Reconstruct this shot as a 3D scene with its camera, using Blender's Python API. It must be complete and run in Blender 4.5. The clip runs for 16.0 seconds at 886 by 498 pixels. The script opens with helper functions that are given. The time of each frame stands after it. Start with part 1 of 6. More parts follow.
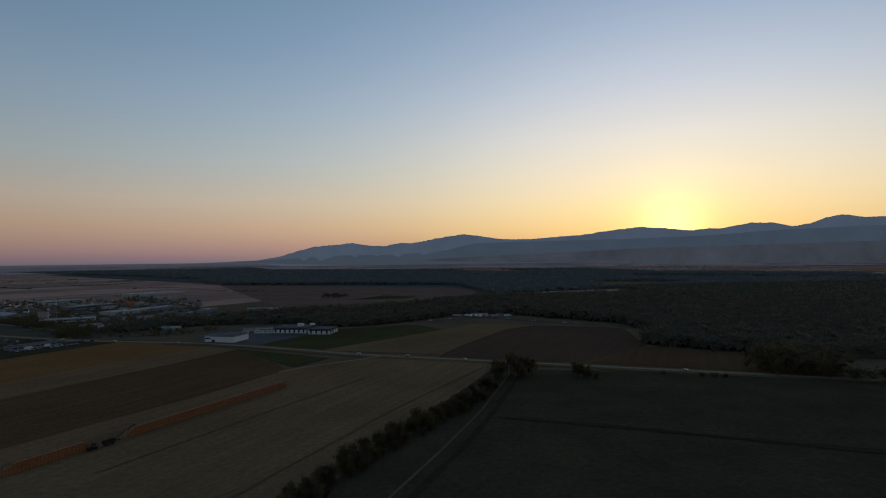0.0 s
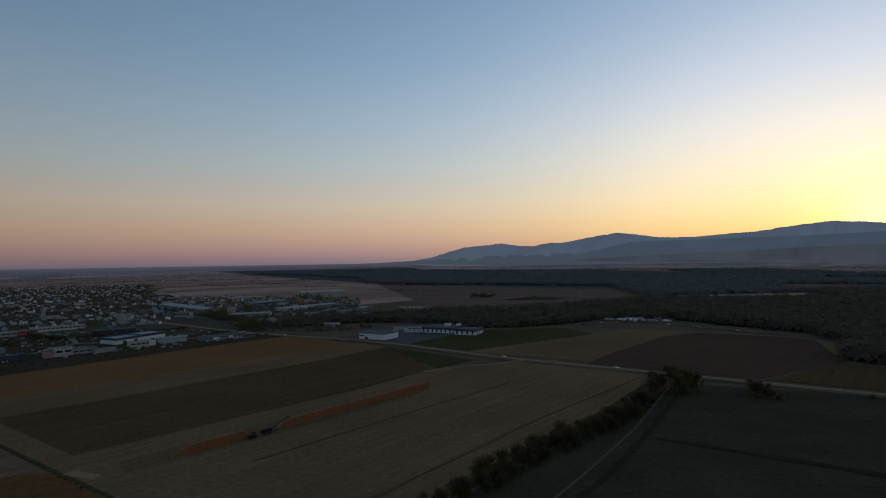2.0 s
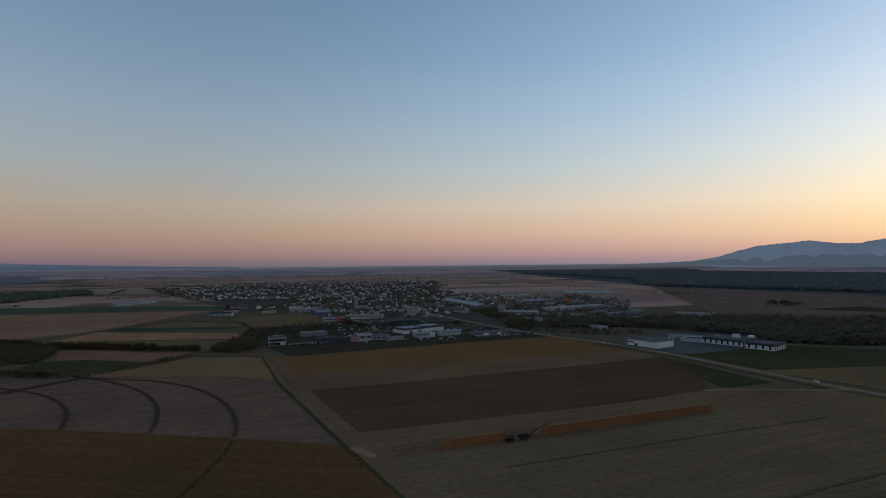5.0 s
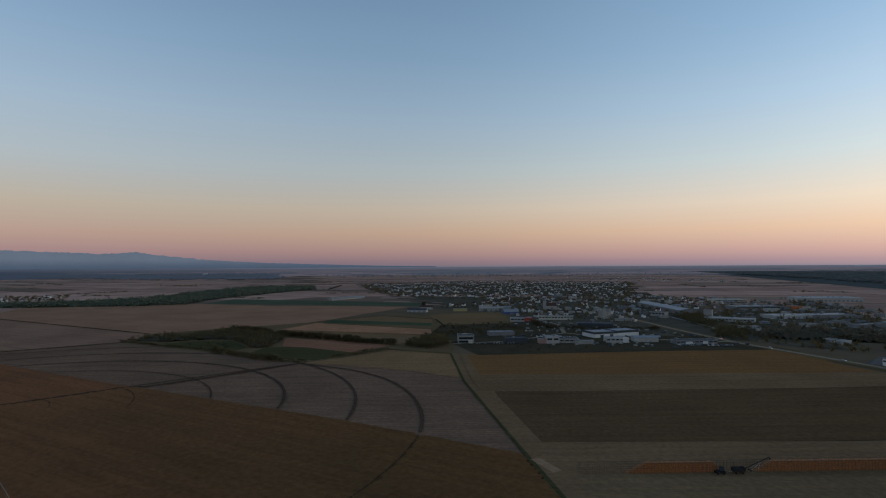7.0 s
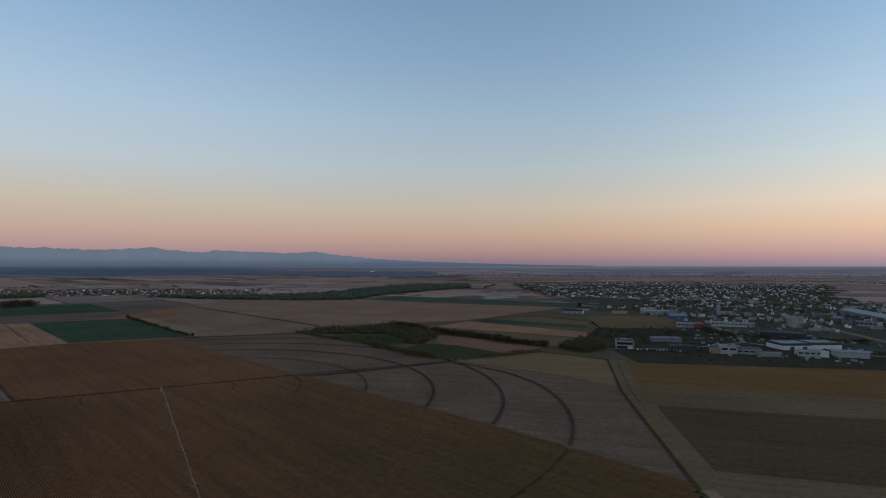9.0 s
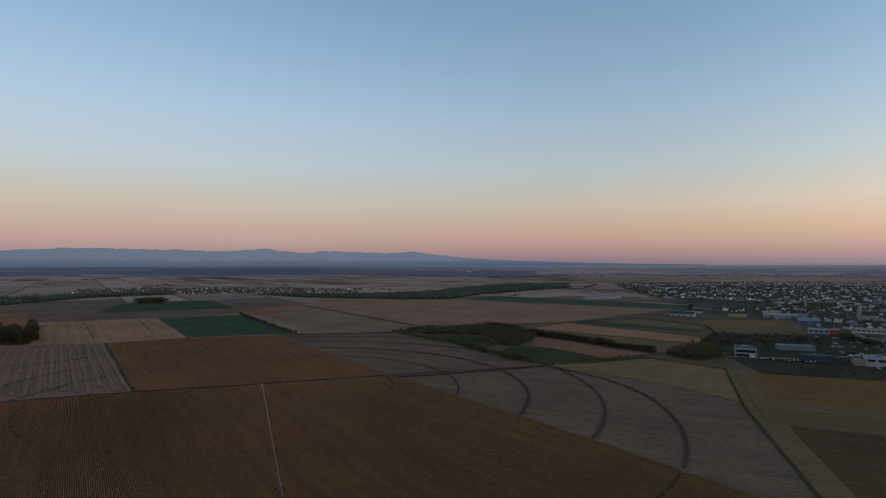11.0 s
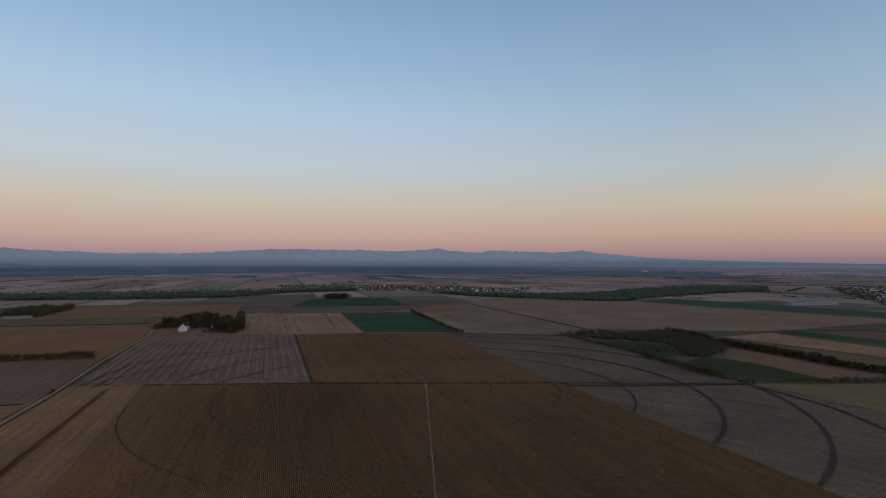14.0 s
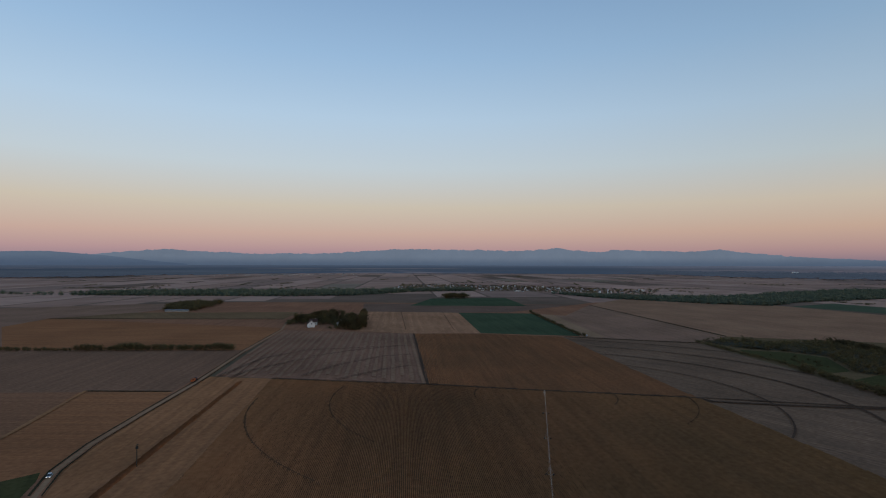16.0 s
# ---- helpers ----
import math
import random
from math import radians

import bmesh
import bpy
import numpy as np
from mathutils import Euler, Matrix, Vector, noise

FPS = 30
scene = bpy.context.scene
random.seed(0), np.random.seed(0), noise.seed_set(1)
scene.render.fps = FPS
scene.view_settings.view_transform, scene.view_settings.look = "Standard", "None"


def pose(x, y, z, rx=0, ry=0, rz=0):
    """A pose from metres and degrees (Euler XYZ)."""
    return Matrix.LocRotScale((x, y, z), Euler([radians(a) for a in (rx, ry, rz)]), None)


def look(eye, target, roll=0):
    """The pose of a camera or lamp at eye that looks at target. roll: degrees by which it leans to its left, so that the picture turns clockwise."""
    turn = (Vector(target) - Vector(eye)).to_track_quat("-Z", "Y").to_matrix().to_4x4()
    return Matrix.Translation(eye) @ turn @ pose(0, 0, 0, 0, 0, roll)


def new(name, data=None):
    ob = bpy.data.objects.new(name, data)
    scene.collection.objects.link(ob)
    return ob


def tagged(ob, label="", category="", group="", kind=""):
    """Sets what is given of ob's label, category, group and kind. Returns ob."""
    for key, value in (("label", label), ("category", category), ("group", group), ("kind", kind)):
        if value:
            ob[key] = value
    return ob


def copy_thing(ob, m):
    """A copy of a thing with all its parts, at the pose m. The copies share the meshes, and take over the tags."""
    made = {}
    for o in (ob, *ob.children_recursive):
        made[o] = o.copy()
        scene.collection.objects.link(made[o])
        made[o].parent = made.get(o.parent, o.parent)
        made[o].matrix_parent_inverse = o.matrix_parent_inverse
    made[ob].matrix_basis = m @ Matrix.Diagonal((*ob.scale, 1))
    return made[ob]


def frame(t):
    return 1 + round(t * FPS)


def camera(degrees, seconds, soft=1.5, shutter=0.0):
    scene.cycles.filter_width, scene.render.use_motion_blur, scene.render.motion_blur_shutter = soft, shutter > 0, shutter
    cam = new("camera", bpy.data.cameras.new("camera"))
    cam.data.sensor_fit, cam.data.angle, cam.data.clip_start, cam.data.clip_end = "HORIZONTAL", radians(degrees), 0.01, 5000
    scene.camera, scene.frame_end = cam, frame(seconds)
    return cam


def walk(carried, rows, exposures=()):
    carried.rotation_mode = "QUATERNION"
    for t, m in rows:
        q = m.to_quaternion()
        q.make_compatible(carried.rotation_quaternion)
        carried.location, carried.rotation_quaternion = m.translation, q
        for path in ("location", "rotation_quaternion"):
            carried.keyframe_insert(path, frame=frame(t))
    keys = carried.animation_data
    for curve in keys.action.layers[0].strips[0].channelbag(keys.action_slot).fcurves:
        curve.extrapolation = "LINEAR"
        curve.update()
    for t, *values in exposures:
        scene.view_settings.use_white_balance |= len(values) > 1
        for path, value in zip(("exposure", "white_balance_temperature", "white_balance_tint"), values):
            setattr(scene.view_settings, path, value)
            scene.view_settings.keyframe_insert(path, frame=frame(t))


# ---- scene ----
cam = camera(78.42, 16.0, soft=1.1)
PATH = [
    (0, pose(0.02, 0.01, 90.15, 91.119, 0.720, -0.007)),
    (0.5, pose(1.06, 4.28, 90.18, 91.131, 0.761, 3.630)),
    (1, pose(2.04, 8.58, 90.22, 91.189, 0.831, 7.404)),
    (1.5, pose(2.85, 12.86, 90.29, 91.284, 0.914, 11.485)),
    (2, pose(3.39, 17.00, 90.36, 91.368, 0.916, 15.687)),
    (2.5, pose(3.57, 20.91, 90.43, 91.446, 0.880, 20.064)),
    (3, pose(3.27, 24.54, 90.47, 91.522, 0.842, 24.558)),
    (3.5, pose(2.53, 27.97, 90.50, 91.586, 0.798, 29.142)),
    (4, pose(1.52, 31.32, 90.50, 91.621, 0.743, 33.917)),
    (6.5, pose(-8.26, 48.17, 90.56, 91.820, 0.357, 58.414)),
    (7, pose(-10.91, 50.93, 90.58, 91.833, 0.309, 63.464)),
    (7.5, pose(-13.66, 53.56, 90.60, 91.832, 0.203, 68.465)),
    (8, pose(-16.61, 56.02, 90.61, 91.822, 0.075, 73.343)),
    (8.5, pose(-19.78, 58.35, 90.60, 91.812, -0.014, 77.251)),
    (9, pose(-23.09, 60.55, 90.59, 91.777, -0.004, 79.762)),
    (11.5, pose(-44.46, 66.84, 90.43, 91.728, 0.138, 92.851)),
    (12, pose(-48.61, 67.03, 90.39, 91.717, 0.107, 95.739)),
    (12.5, pose(-52.73, 67.02, 90.37, 91.714, 0.090, 98.752)),
    (13, pose(-56.85, 66.74, 90.35, 91.705, 0.109, 101.714)),
    (13.5, pose(-61.05, 66.16, 90.34, 91.684, 0.052, 104.740)),
    (14, pose(-65.27, 65.32, 90.34, 91.692, -0.020, 107.603)),
    (14.5, pose(-69.46, 64.30, 90.33, 91.694, -0.056, 110.470)),
    (15, pose(-73.60, 63.17, 90.32, 91.695, -0.087, 113.317)),
    (15.5, pose(-77.68, 62.01, 90.32, 91.683, -0.102, 116.619)),
    (16, pose(-81.75, 60.83, 90.33, 91.669, -0.114, 120.125)),
]
EXPOSURES = [(0, -0.45), (1.5, -0.3), (2.5, -0.2), (3.5, -0.07), (5.2, 0.16), (7, 0.36), (9, 0.52), (11.5, 0.54), (14, 0.52), (16, 0.56)]
walk(cam, PATH, EXPOSURES)

# ---- sky and light ----
SUN_AZ, SUN_EL = 23.0, 2.6  # degrees to the right of the y axis, and above the horizon
SUN_DIR = Vector((math.sin(radians(SUN_AZ)), math.cos(radians(SUN_AZ)), math.tan(radians(SUN_EL)))).normalized()


def lin(r, g, b):
    return [((c / 255 + 0.055) / 1.055) ** 2.4 if c > 10 else c / 255 / 12.92 for c in (r, g, b)] + [1]


world = bpy.data.worlds.new("dusk_sky")
scene.world = world
world.use_nodes = True
WN, WL = world.node_tree.nodes, world.node_tree.links
WN.clear()


def wmath(op, a, b=None, clamp=False):
    n = WN.new("ShaderNodeMath")
    n.operation, n.use_clamp = op, clamp
    for i, v in enumerate((a, b)):
        if v is None:
            continue
        if isinstance(v, (int, float)):
            n.inputs[i].default_value = v
        else:
            WL.new(v, n.inputs[i])
    return n.outputs[0]


def wdot(v, d):
    n = WN.new("ShaderNodeVectorMath")
    n.operation = "DOT_PRODUCT"
    WL.new(v, n.inputs[0])
    n.inputs[1].default_value = d
    return n.outputs["Value"]


def wramp(fac, stops):
    n = WN.new("ShaderNodeValToRGB")
    n.color_ramp.interpolation = "LINEAR"
    e = n.color_ramp.elements
    while len(e) < len(stops):
        e.new(0.5)
    for el, (deg, c) in zip(e, stops):
        el.position = (deg / 90) ** 0.5
        el.color = lin(*c)
    WL.new(fac, n.inputs[0])
    return n.outputs[0]


def wmix(kind, fac, a, b):
    n = WN.new("ShaderNodeMix")
    n.data_type, n.blend_type = "RGBA", kind
    for i, v in ((0, fac), (6, a), (7, b)):
        if isinstance(v, (int, float)):
            n.inputs[i].default_value = v
        elif isinstance(v, (list, tuple)):
            n.inputs[i].default_value = v
        else:
            WL.new(v, n.inputs[i])
    return n.outputs[2]


tc = WN.new("ShaderNodeTexCoord").outputs["Generated"]
sep = WN.new("ShaderNodeSeparateXYZ")
WL.new(tc, sep.inputs[0])
elev = wmath("ARCSINE", wmath("MAXIMUM", sep.outputs[2], 0.0))
fac = wmath("POWER", wmath("DIVIDE", elev, math.pi / 2), 0.5)
side = wramp(fac, [(0, (114, 110, 122)), (0.5, (142, 120, 128)), (1.5, (170, 139, 134)), (3.5, (194, 165, 143)), (6, (196, 182, 166)), (10, (172, 183, 186)),
                   (15, (150, 172, 191)), (21, (127, 156, 183)), (28, (110, 141, 171)), (50, (88, 122, 158)), (90, (68, 102, 142))])
anti = wramp(fac, [(0, (112, 112, 130)), (0.6, (140, 122, 138)), (1.6, (172, 142, 146)), (3.2, (192, 163, 153)), (6, (197, 186, 171)), (10, (188, 200, 208)),
                   (15, (174, 198, 220)), (21, (150, 182, 214)), (28, (128, 161, 198)), (50, (98, 133, 176)), (90, (72, 107, 154))])
solar = wramp(fac, [(0, (196, 144, 104)), (1.5, (232, 180, 118)), (3, (246, 210, 140)), (5, (250, 224, 168)), (8, (246, 230, 198)), (12, (234, 228, 218)),
                    (17, (210, 214, 224)), (23, (184, 196, 216)), (30, (156, 174, 204)), (50, (104, 132, 168)), (90, (70, 102, 142))])
sunflat = (math.sin(radians(SUN_AZ)), math.cos(radians(SUN_AZ)), 0)
caz = wdot(tc, sunflat)
c3 = wmath("MAXIMUM", wdot(tc, SUN_DIR), 0.0)
mr = WN.new("ShaderNodeMapRange")
mr.interpolation_type = "SMOOTHSTEP"
mr.inputs[1].default_value, mr.inputs[2].default_value = 0.35, -0.95
WL.new(caz, mr.inputs[0])
to_anti = mr.outputs[0]
sky = wmix("MIX", to_anti, side, anti)
sky = wmix("MIX", wmath("POWER", c3, 8.0), sky, solar)
# the sky is brightest towards the sun and falls off round the compass
gain = WN.new("ShaderNodeValToRGB")
gain.color_ramp.interpolation = "B_SPLINE"
ge = gain.color_ramp.elements
while len(ge) < 6:
    ge.new(0.5)
for e, (p, v) in zip(ge, ((0, 0.70), (0.22, 0.67), (0.5, 0.65), (0.76, 1.06), (0.95, 1.37), (1, 1.37))):
    e.position, e.color = p, (v / 1.5, v / 1.5, v / 1.5, 1)
WL.new(wmath("MULTIPLY_ADD", caz, 0.5), gain.inputs[0])
gain.inputs[0].links[0].from_node.inputs[2].default_value = 0.5
sky = wmix("MULTIPLY", 1.0, sky, gain.outputs[0])
glow = wmath("POWER", c3, 260.0)
core = wmath("POWER", c3, 1100.0)
sky = wmix("ADD", wmath("MULTIPLY", glow, 0.24), sky, (1.0, 0.78, 0.16, 1))
sky = wmix("ADD", wmath("MULTIPLY", core, 0.4), sky, (1.0, 0.9, 0.45, 1))
nish = WN.new("ShaderNodeTexSky")
nish.sky_type, nish.sun_disc = "NISHITA", False
nish.sun_elevation, nish.sun_rotation = radians(SUN_EL), radians(SUN_AZ)
sky = wmix("ADD", 0.004, sky, nish.outputs[0])
bg = WN.new("ShaderNodeBackground")
WL.new(sky, bg.inputs[0])
bg.inputs[1].default_value = 1.5
out = WN.new("ShaderNodeOutputWorld")
WL.new(bg.outputs[0], out.inputs[0])

# the sun stands just behind the crest of the hills
sun = new("sun", bpy.data.lights.new("sun", "SUN"))
sun.data.energy, sun.data.angle, sun.data.color = 0.12, radians(12), (1.0, 0.72, 0.42)
sun.matrix_world = look(SUN_DIR * 100, (0, 0, 0))

# ---- the lie of the land ----
CX, CY, EYE_H, FLAT, RIM = -40.0, 45.0, 90.4, 1600.0, 3300.0


def squeeze(d):
    """Distance on the plan to distance in the scene: true to 1600 m, drawn together beyond."""
    return d if d < FLAT else FLAT + RIM * (1 - math.exp(-(d - FLAT) / RIM))


def place(x, y, up=0.0):
    """A point of the plan in the scene: the plain rises very gently far off."""
    dx, dy = x - CX, y - CY
    d = math.hypot(dx, dy)
    if d < FLAT:
        return Vector((x, y, up))
    r = squeeze(d)
    return Vector((CX + dx * r / d, CY + dy * r / d, EYE_H * (1 - r / d) + up * r / d))


def shrink(x, y):
    d = math.hypot(x - CX, y - CY)
    return squeeze(d) / max(d, 1e-6)


def far_point(az, el, d):
    """A point d metres off, at an azimuth (degrees to the left of the y axis) and a height above the horizon."""
    a = radians(az)
    return Vector((CX - math.sin(a) * d, CY + math.cos(a) * d, EYE_H + math.tan(radians(el)) * d))


# ---- materials ----
def base_mat(name, rough=0.9, metal=0.0):
    m = bpy.data.materials.new(name)
    m.use_nodes = True
    n, l = m.node_tree.nodes, m.node_tree.links
    b = n["Principled BSDF"]
    b.inputs["Roughness"].default_value, b.inputs["Metallic"].default_value = rough, metal
    b.inputs["Specular IOR Level"].default_value = 0.0 if rough > 0.9 else 0.3
    return m, n, l, b


def mixer(n, l, fac, a, b, kind="MIX"):
    x = n.new("ShaderNodeMix")
    x.data_type, x.blend_type = "RGBA", kind
    for i, v in ((0, fac), (6, a), (7, b)):
        if isinstance(v, (int, float, tuple, list)):
            x.inputs[i].default_value = v if isinstance(v, (int, float)) else (*v[:3], 1)
        else:
            l.new(v, x.inputs[i])
    return x.outputs[2]


def noise_out(n, l, vec, scale, detail=3.0, lo=0.35, hi=0.65, rough=0.55):
    t = n.new("ShaderNodeTexNoise")
    t.inputs["Scale"].default_value, t.inputs["Detail"].default_value, t.inputs["Roughness"].default_value = scale, detail, rough
    l.new(vec, t.inputs["Vector"])
    r = n.new("ShaderNodeMapRange")
    r.inputs[1].default_value, r.inputs[2].default_value = lo, hi
    l.new(t.outputs["Fac"], r.inputs[0])
    return r.outputs[0]


def turned(n, l, vec, deg, sx=1.0, sy=1.0):
    t = n.new("ShaderNodeMapping")
    t.inputs["Rotation"].default_value[2] = radians(-deg)
    t.vector_type = "POINT"
    l.new(vec, t.inputs["Vector"])
    s = n.new("ShaderNodeVectorMath")
    s.operation = "MULTIPLY"
    l.new(t.outputs[0], s.inputs[0])
    s.inputs[1].default_value = (sx, sy, 0)
    return s.outputs[0]


def mat_field(name, c1, c2, rows=None, streak=None, bump=0.3, patch=0.012, y_tint=None):
    """Farmed ground: patches of two tones, fine crumbs, long streaks along the working direction, and (angle, spacing, weight) rows."""
    m, n, l, b = base_mat(name, 0.95)
    pos = n.new("ShaderNodeNewGeometry").outputs["Position"]
    big = noise_out(n, l, pos, patch, 4)
    fine = noise_out(n, l, pos, 0.35, 4, 0.3, 0.7)
    col = mixer(n, l, big, c1, c2)
    col = mixer(n, l, fine, col, mixer(n, l, 1.0, col, (0.72, 0.70, 0.68), "MULTIPLY"))
    if streak is not None:
        st = noise_out(n, l, turned(n, l, pos, streak, 0.006, 0.16), 1.0, 3, 0.38, 0.62)
        col = mixer(n, l, st, col, mixer(n, l, 1.0, col, (1.16, 1.14, 1.11), "MULTIPLY"))
        st = noise_out(n, l, turned(n, l, pos, streak, 0.012, 0.5), 1.0, 2, 0.45, 0.7)
        col = mixer(n, l, st, col, mixer(n, l, 1.0, col, (0.88, 0.88, 0.88), "MULTIPLY"))
    if y_tint:
        # the colour is multiplied by the tint towards growing y, with a noisy edge
        sp = n.new("ShaderNodeSeparateXYZ")
        l.new(pos, sp.inputs[0])
        ad = n.new("ShaderNodeMath")
        ad.operation = "MULTIPLY_ADD"
        l.new(noise_out(n, l, pos, 0.008, 4, 0.2, 0.8), ad.inputs[0])
        ad.inputs[1].default_value = 120
        l.new(sp.outputs[1], ad.inputs[2])
        y_ramp = n.new("ShaderNodeMapRange")
        y_ramp.inputs[1].default_value, y_ramp.inputs[2].default_value = 10, 190
        l.new(ad.outputs[0], y_ramp.inputs[0])
        col = mixer(n, l, y_ramp.outputs[0], col, mixer(n, l, 1.0, col, y_tint, "MULTIPLY"))
    if rows:
        ang, gap, wt = rows
        w = n.new("ShaderNodeTexWave")
        w.bands_direction, w.wave_profile = "Y", "SIN"
        w.inputs["Scale"].default_value = 1.0
        w.inputs["Distortion"].default_value = 0.6
        w.inputs["Detail"].default_value = 1.0
        w.inputs["Detail Scale"].default_value = 0.3
        l.new(turned(n, l, pos, ang, 0.02 * math.pi / 10 / gap, math.pi / 10 / gap), w.inputs["Vector"])
        brk = noise_out(n, l, turned(n, l, pos, ang, 0.05, 0.12), 1.0, 2, 0.4, 0.6)
        k = n.new("ShaderNodeMath")
        k.operation = "MULTIPLY"
        l.new(w.outputs["Fac"], k.inputs[0])
        l.new(brk, k.inputs[1])
        k2 = n.new("ShaderNodeMath")
        k2.operation = "MULTIPLY"
        l.new(k.outputs[0], k2.inputs[0])
        k2.inputs[1].default_value = wt
        col = mixer(n, l, k2.outputs[0], col, mixer(n, l, 1.0, col, (1.9, 1.8, 1.75), "MULTIPLY"))
    l.new(col, b.inputs["Base Color"])
    bp = n.new("ShaderNodeBump")
    bp.inputs["Strength"].default_value, bp.inputs["Distance"].default_value = bump, 0.3
    l.new(fine, bp.inputs["Height"])
    l.new(bp.outputs[0], b.inputs["Normal"])
    return m


def mat_plain(name, c, var=0.25, scale=0.8, rough=0.7, metal=0.0, rand=0.0, isle=0.0):
    """Built surfaces: one colour with stains and fine grain; rand varies it from piece to piece."""
    m, n, l, b = base_mat(name, rough, metal)
    pos = n.new("ShaderNodeNewGeometry").outputs["Position"]
    dark = tuple(v * (1 - var) for v in c)
    col = mixer(n, l, noise_out(n, l, pos, scale, 4, 0.3, 0.7), c, dark)
    col = mixer(n, l, noise_out(n, l, pos, scale * 9, 2, 0.3, 0.7), col, mixer(n, l, 1.0, col, (0.88, 0.88, 0.88), "MULTIPLY"))
    if isle:
        r = n.new("ShaderNodeNewGeometry").outputs["Random Per Island"]
        col = mixer(n, l, r, col, mixer(n, l, 1.0, col, (1 - isle, 1 - isle, 1 - isle), "MULTIPLY"))
    if rand:
        r = n.new("ShaderNodeObjectInfo").outputs["Random"]
        col = mixer(n, l, r, col, mixer(n, l, 1.0, col, (1 - rand, 1 - rand, 1 - rand), "MULTIPLY"))
    l.new(col, b.inputs["Base Color"])
    return m


def mat_leaf(name, c1, c2, c3, thin=True):
    """Foliage: every clump takes its own tone between three."""
    m, n, l, b = base_mat(name, 1.0)
    b.inputs["Specular IOR Level"].default_value = 0.0
    g = n.new("ShaderNodeNewGeometry")
    col = mixer(n, l, g.outputs["Random Per Island"], c1, c2)
    col = mixer(n, l, noise_out(n, l, g.outputs["Position"], 0.035, 3, 0.45, 0.7), col, c3)
    l.new(col, b.inputs["Base Color"])
    if thin:
        # light passes through a spray of leaves: it is lit from both sides
        t = n.new("ShaderNodeBsdfTranslucent")
        l.new(col, t.inputs[0])
        x = n.new("ShaderNodeMixShader")
        x.inputs[0].default_value = 0.5
        l.new(b.outputs[0], x.inputs[1])
        l.new(t.outputs[0], x.inputs[2])
        l.new(x.outputs[0], n["Material Output"].inputs[0])
    return m


def mat_glass(name, c):
    m, n, l, b = base_mat(name, 0.12)
    b.inputs["Base Color"].default_value = (*c, 1)
    b.inputs["Specular IOR Level"].default_value = 0.6
    return m


def mat_ground():
    """The plain between the parcels: dry grass margins and bare soil."""
    m, n, l, b = base_mat("plain_soil", 0.95)
    pos = n.new("ShaderNodeNewGeometry").outputs["Position"]

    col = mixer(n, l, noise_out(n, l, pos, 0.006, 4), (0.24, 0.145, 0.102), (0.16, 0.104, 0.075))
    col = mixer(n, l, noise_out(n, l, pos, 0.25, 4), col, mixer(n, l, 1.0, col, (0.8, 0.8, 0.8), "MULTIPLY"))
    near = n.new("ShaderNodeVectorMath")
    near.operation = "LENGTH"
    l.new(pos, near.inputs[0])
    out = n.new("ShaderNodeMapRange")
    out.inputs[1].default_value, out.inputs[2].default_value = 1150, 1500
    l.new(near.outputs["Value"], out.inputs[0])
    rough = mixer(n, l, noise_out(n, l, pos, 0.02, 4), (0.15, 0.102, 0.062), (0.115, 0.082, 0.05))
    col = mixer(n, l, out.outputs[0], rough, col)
    l.new(col, b.inputs["Base Color"])
    return m


def mat_parcels():
    """Far parcels: each takes its own tone, from ploughed brown to pale stubble, some sown green."""
    m, n, l, b = base_mat("far_parcels", 0.95)
    g = n.new("ShaderNodeNewGeometry")
    r = n.new("ShaderNodeValToRGB")
    r.color_ramp.interpolation = "CONSTANT"
    e = r.color_ramp.elements
    # some distance haze is mixed into the tones, which lean to mauve
    tones = [(0, (0.411, 0.235, 0.169)), (0.16, (0.47, 0.275, 0.199)), (0.34, (0.363, 0.21, 0.153)), (0.46, (0.44, 0.253, 0.179)), (0.62, (0.494, 0.287, 0.207)), (0.76, (0.393, 0.223, 0.158)), (0.88, (0.325, 0.196, 0.145)), (0.975, (0.286, 0.199, 0.137))]
    while len(e) < len(tones):
        e.new(0.5)
    for el, (p, c) in zip(e, tones):
        el.position, el.color = p, (*c, 1)
    l.new(g.outputs["Random Per Island"], r.inputs[0])
    col = mixer(n, l, noise_out(n, l, g.outputs["Position"], 0.009, 4), r.outputs[0], mixer(n, l, 1.0, r.outputs[0], (0.78, 0.77, 0.78), "MULTIPLY"))
    l.new(col, b.inputs["Base Color"])
    return m


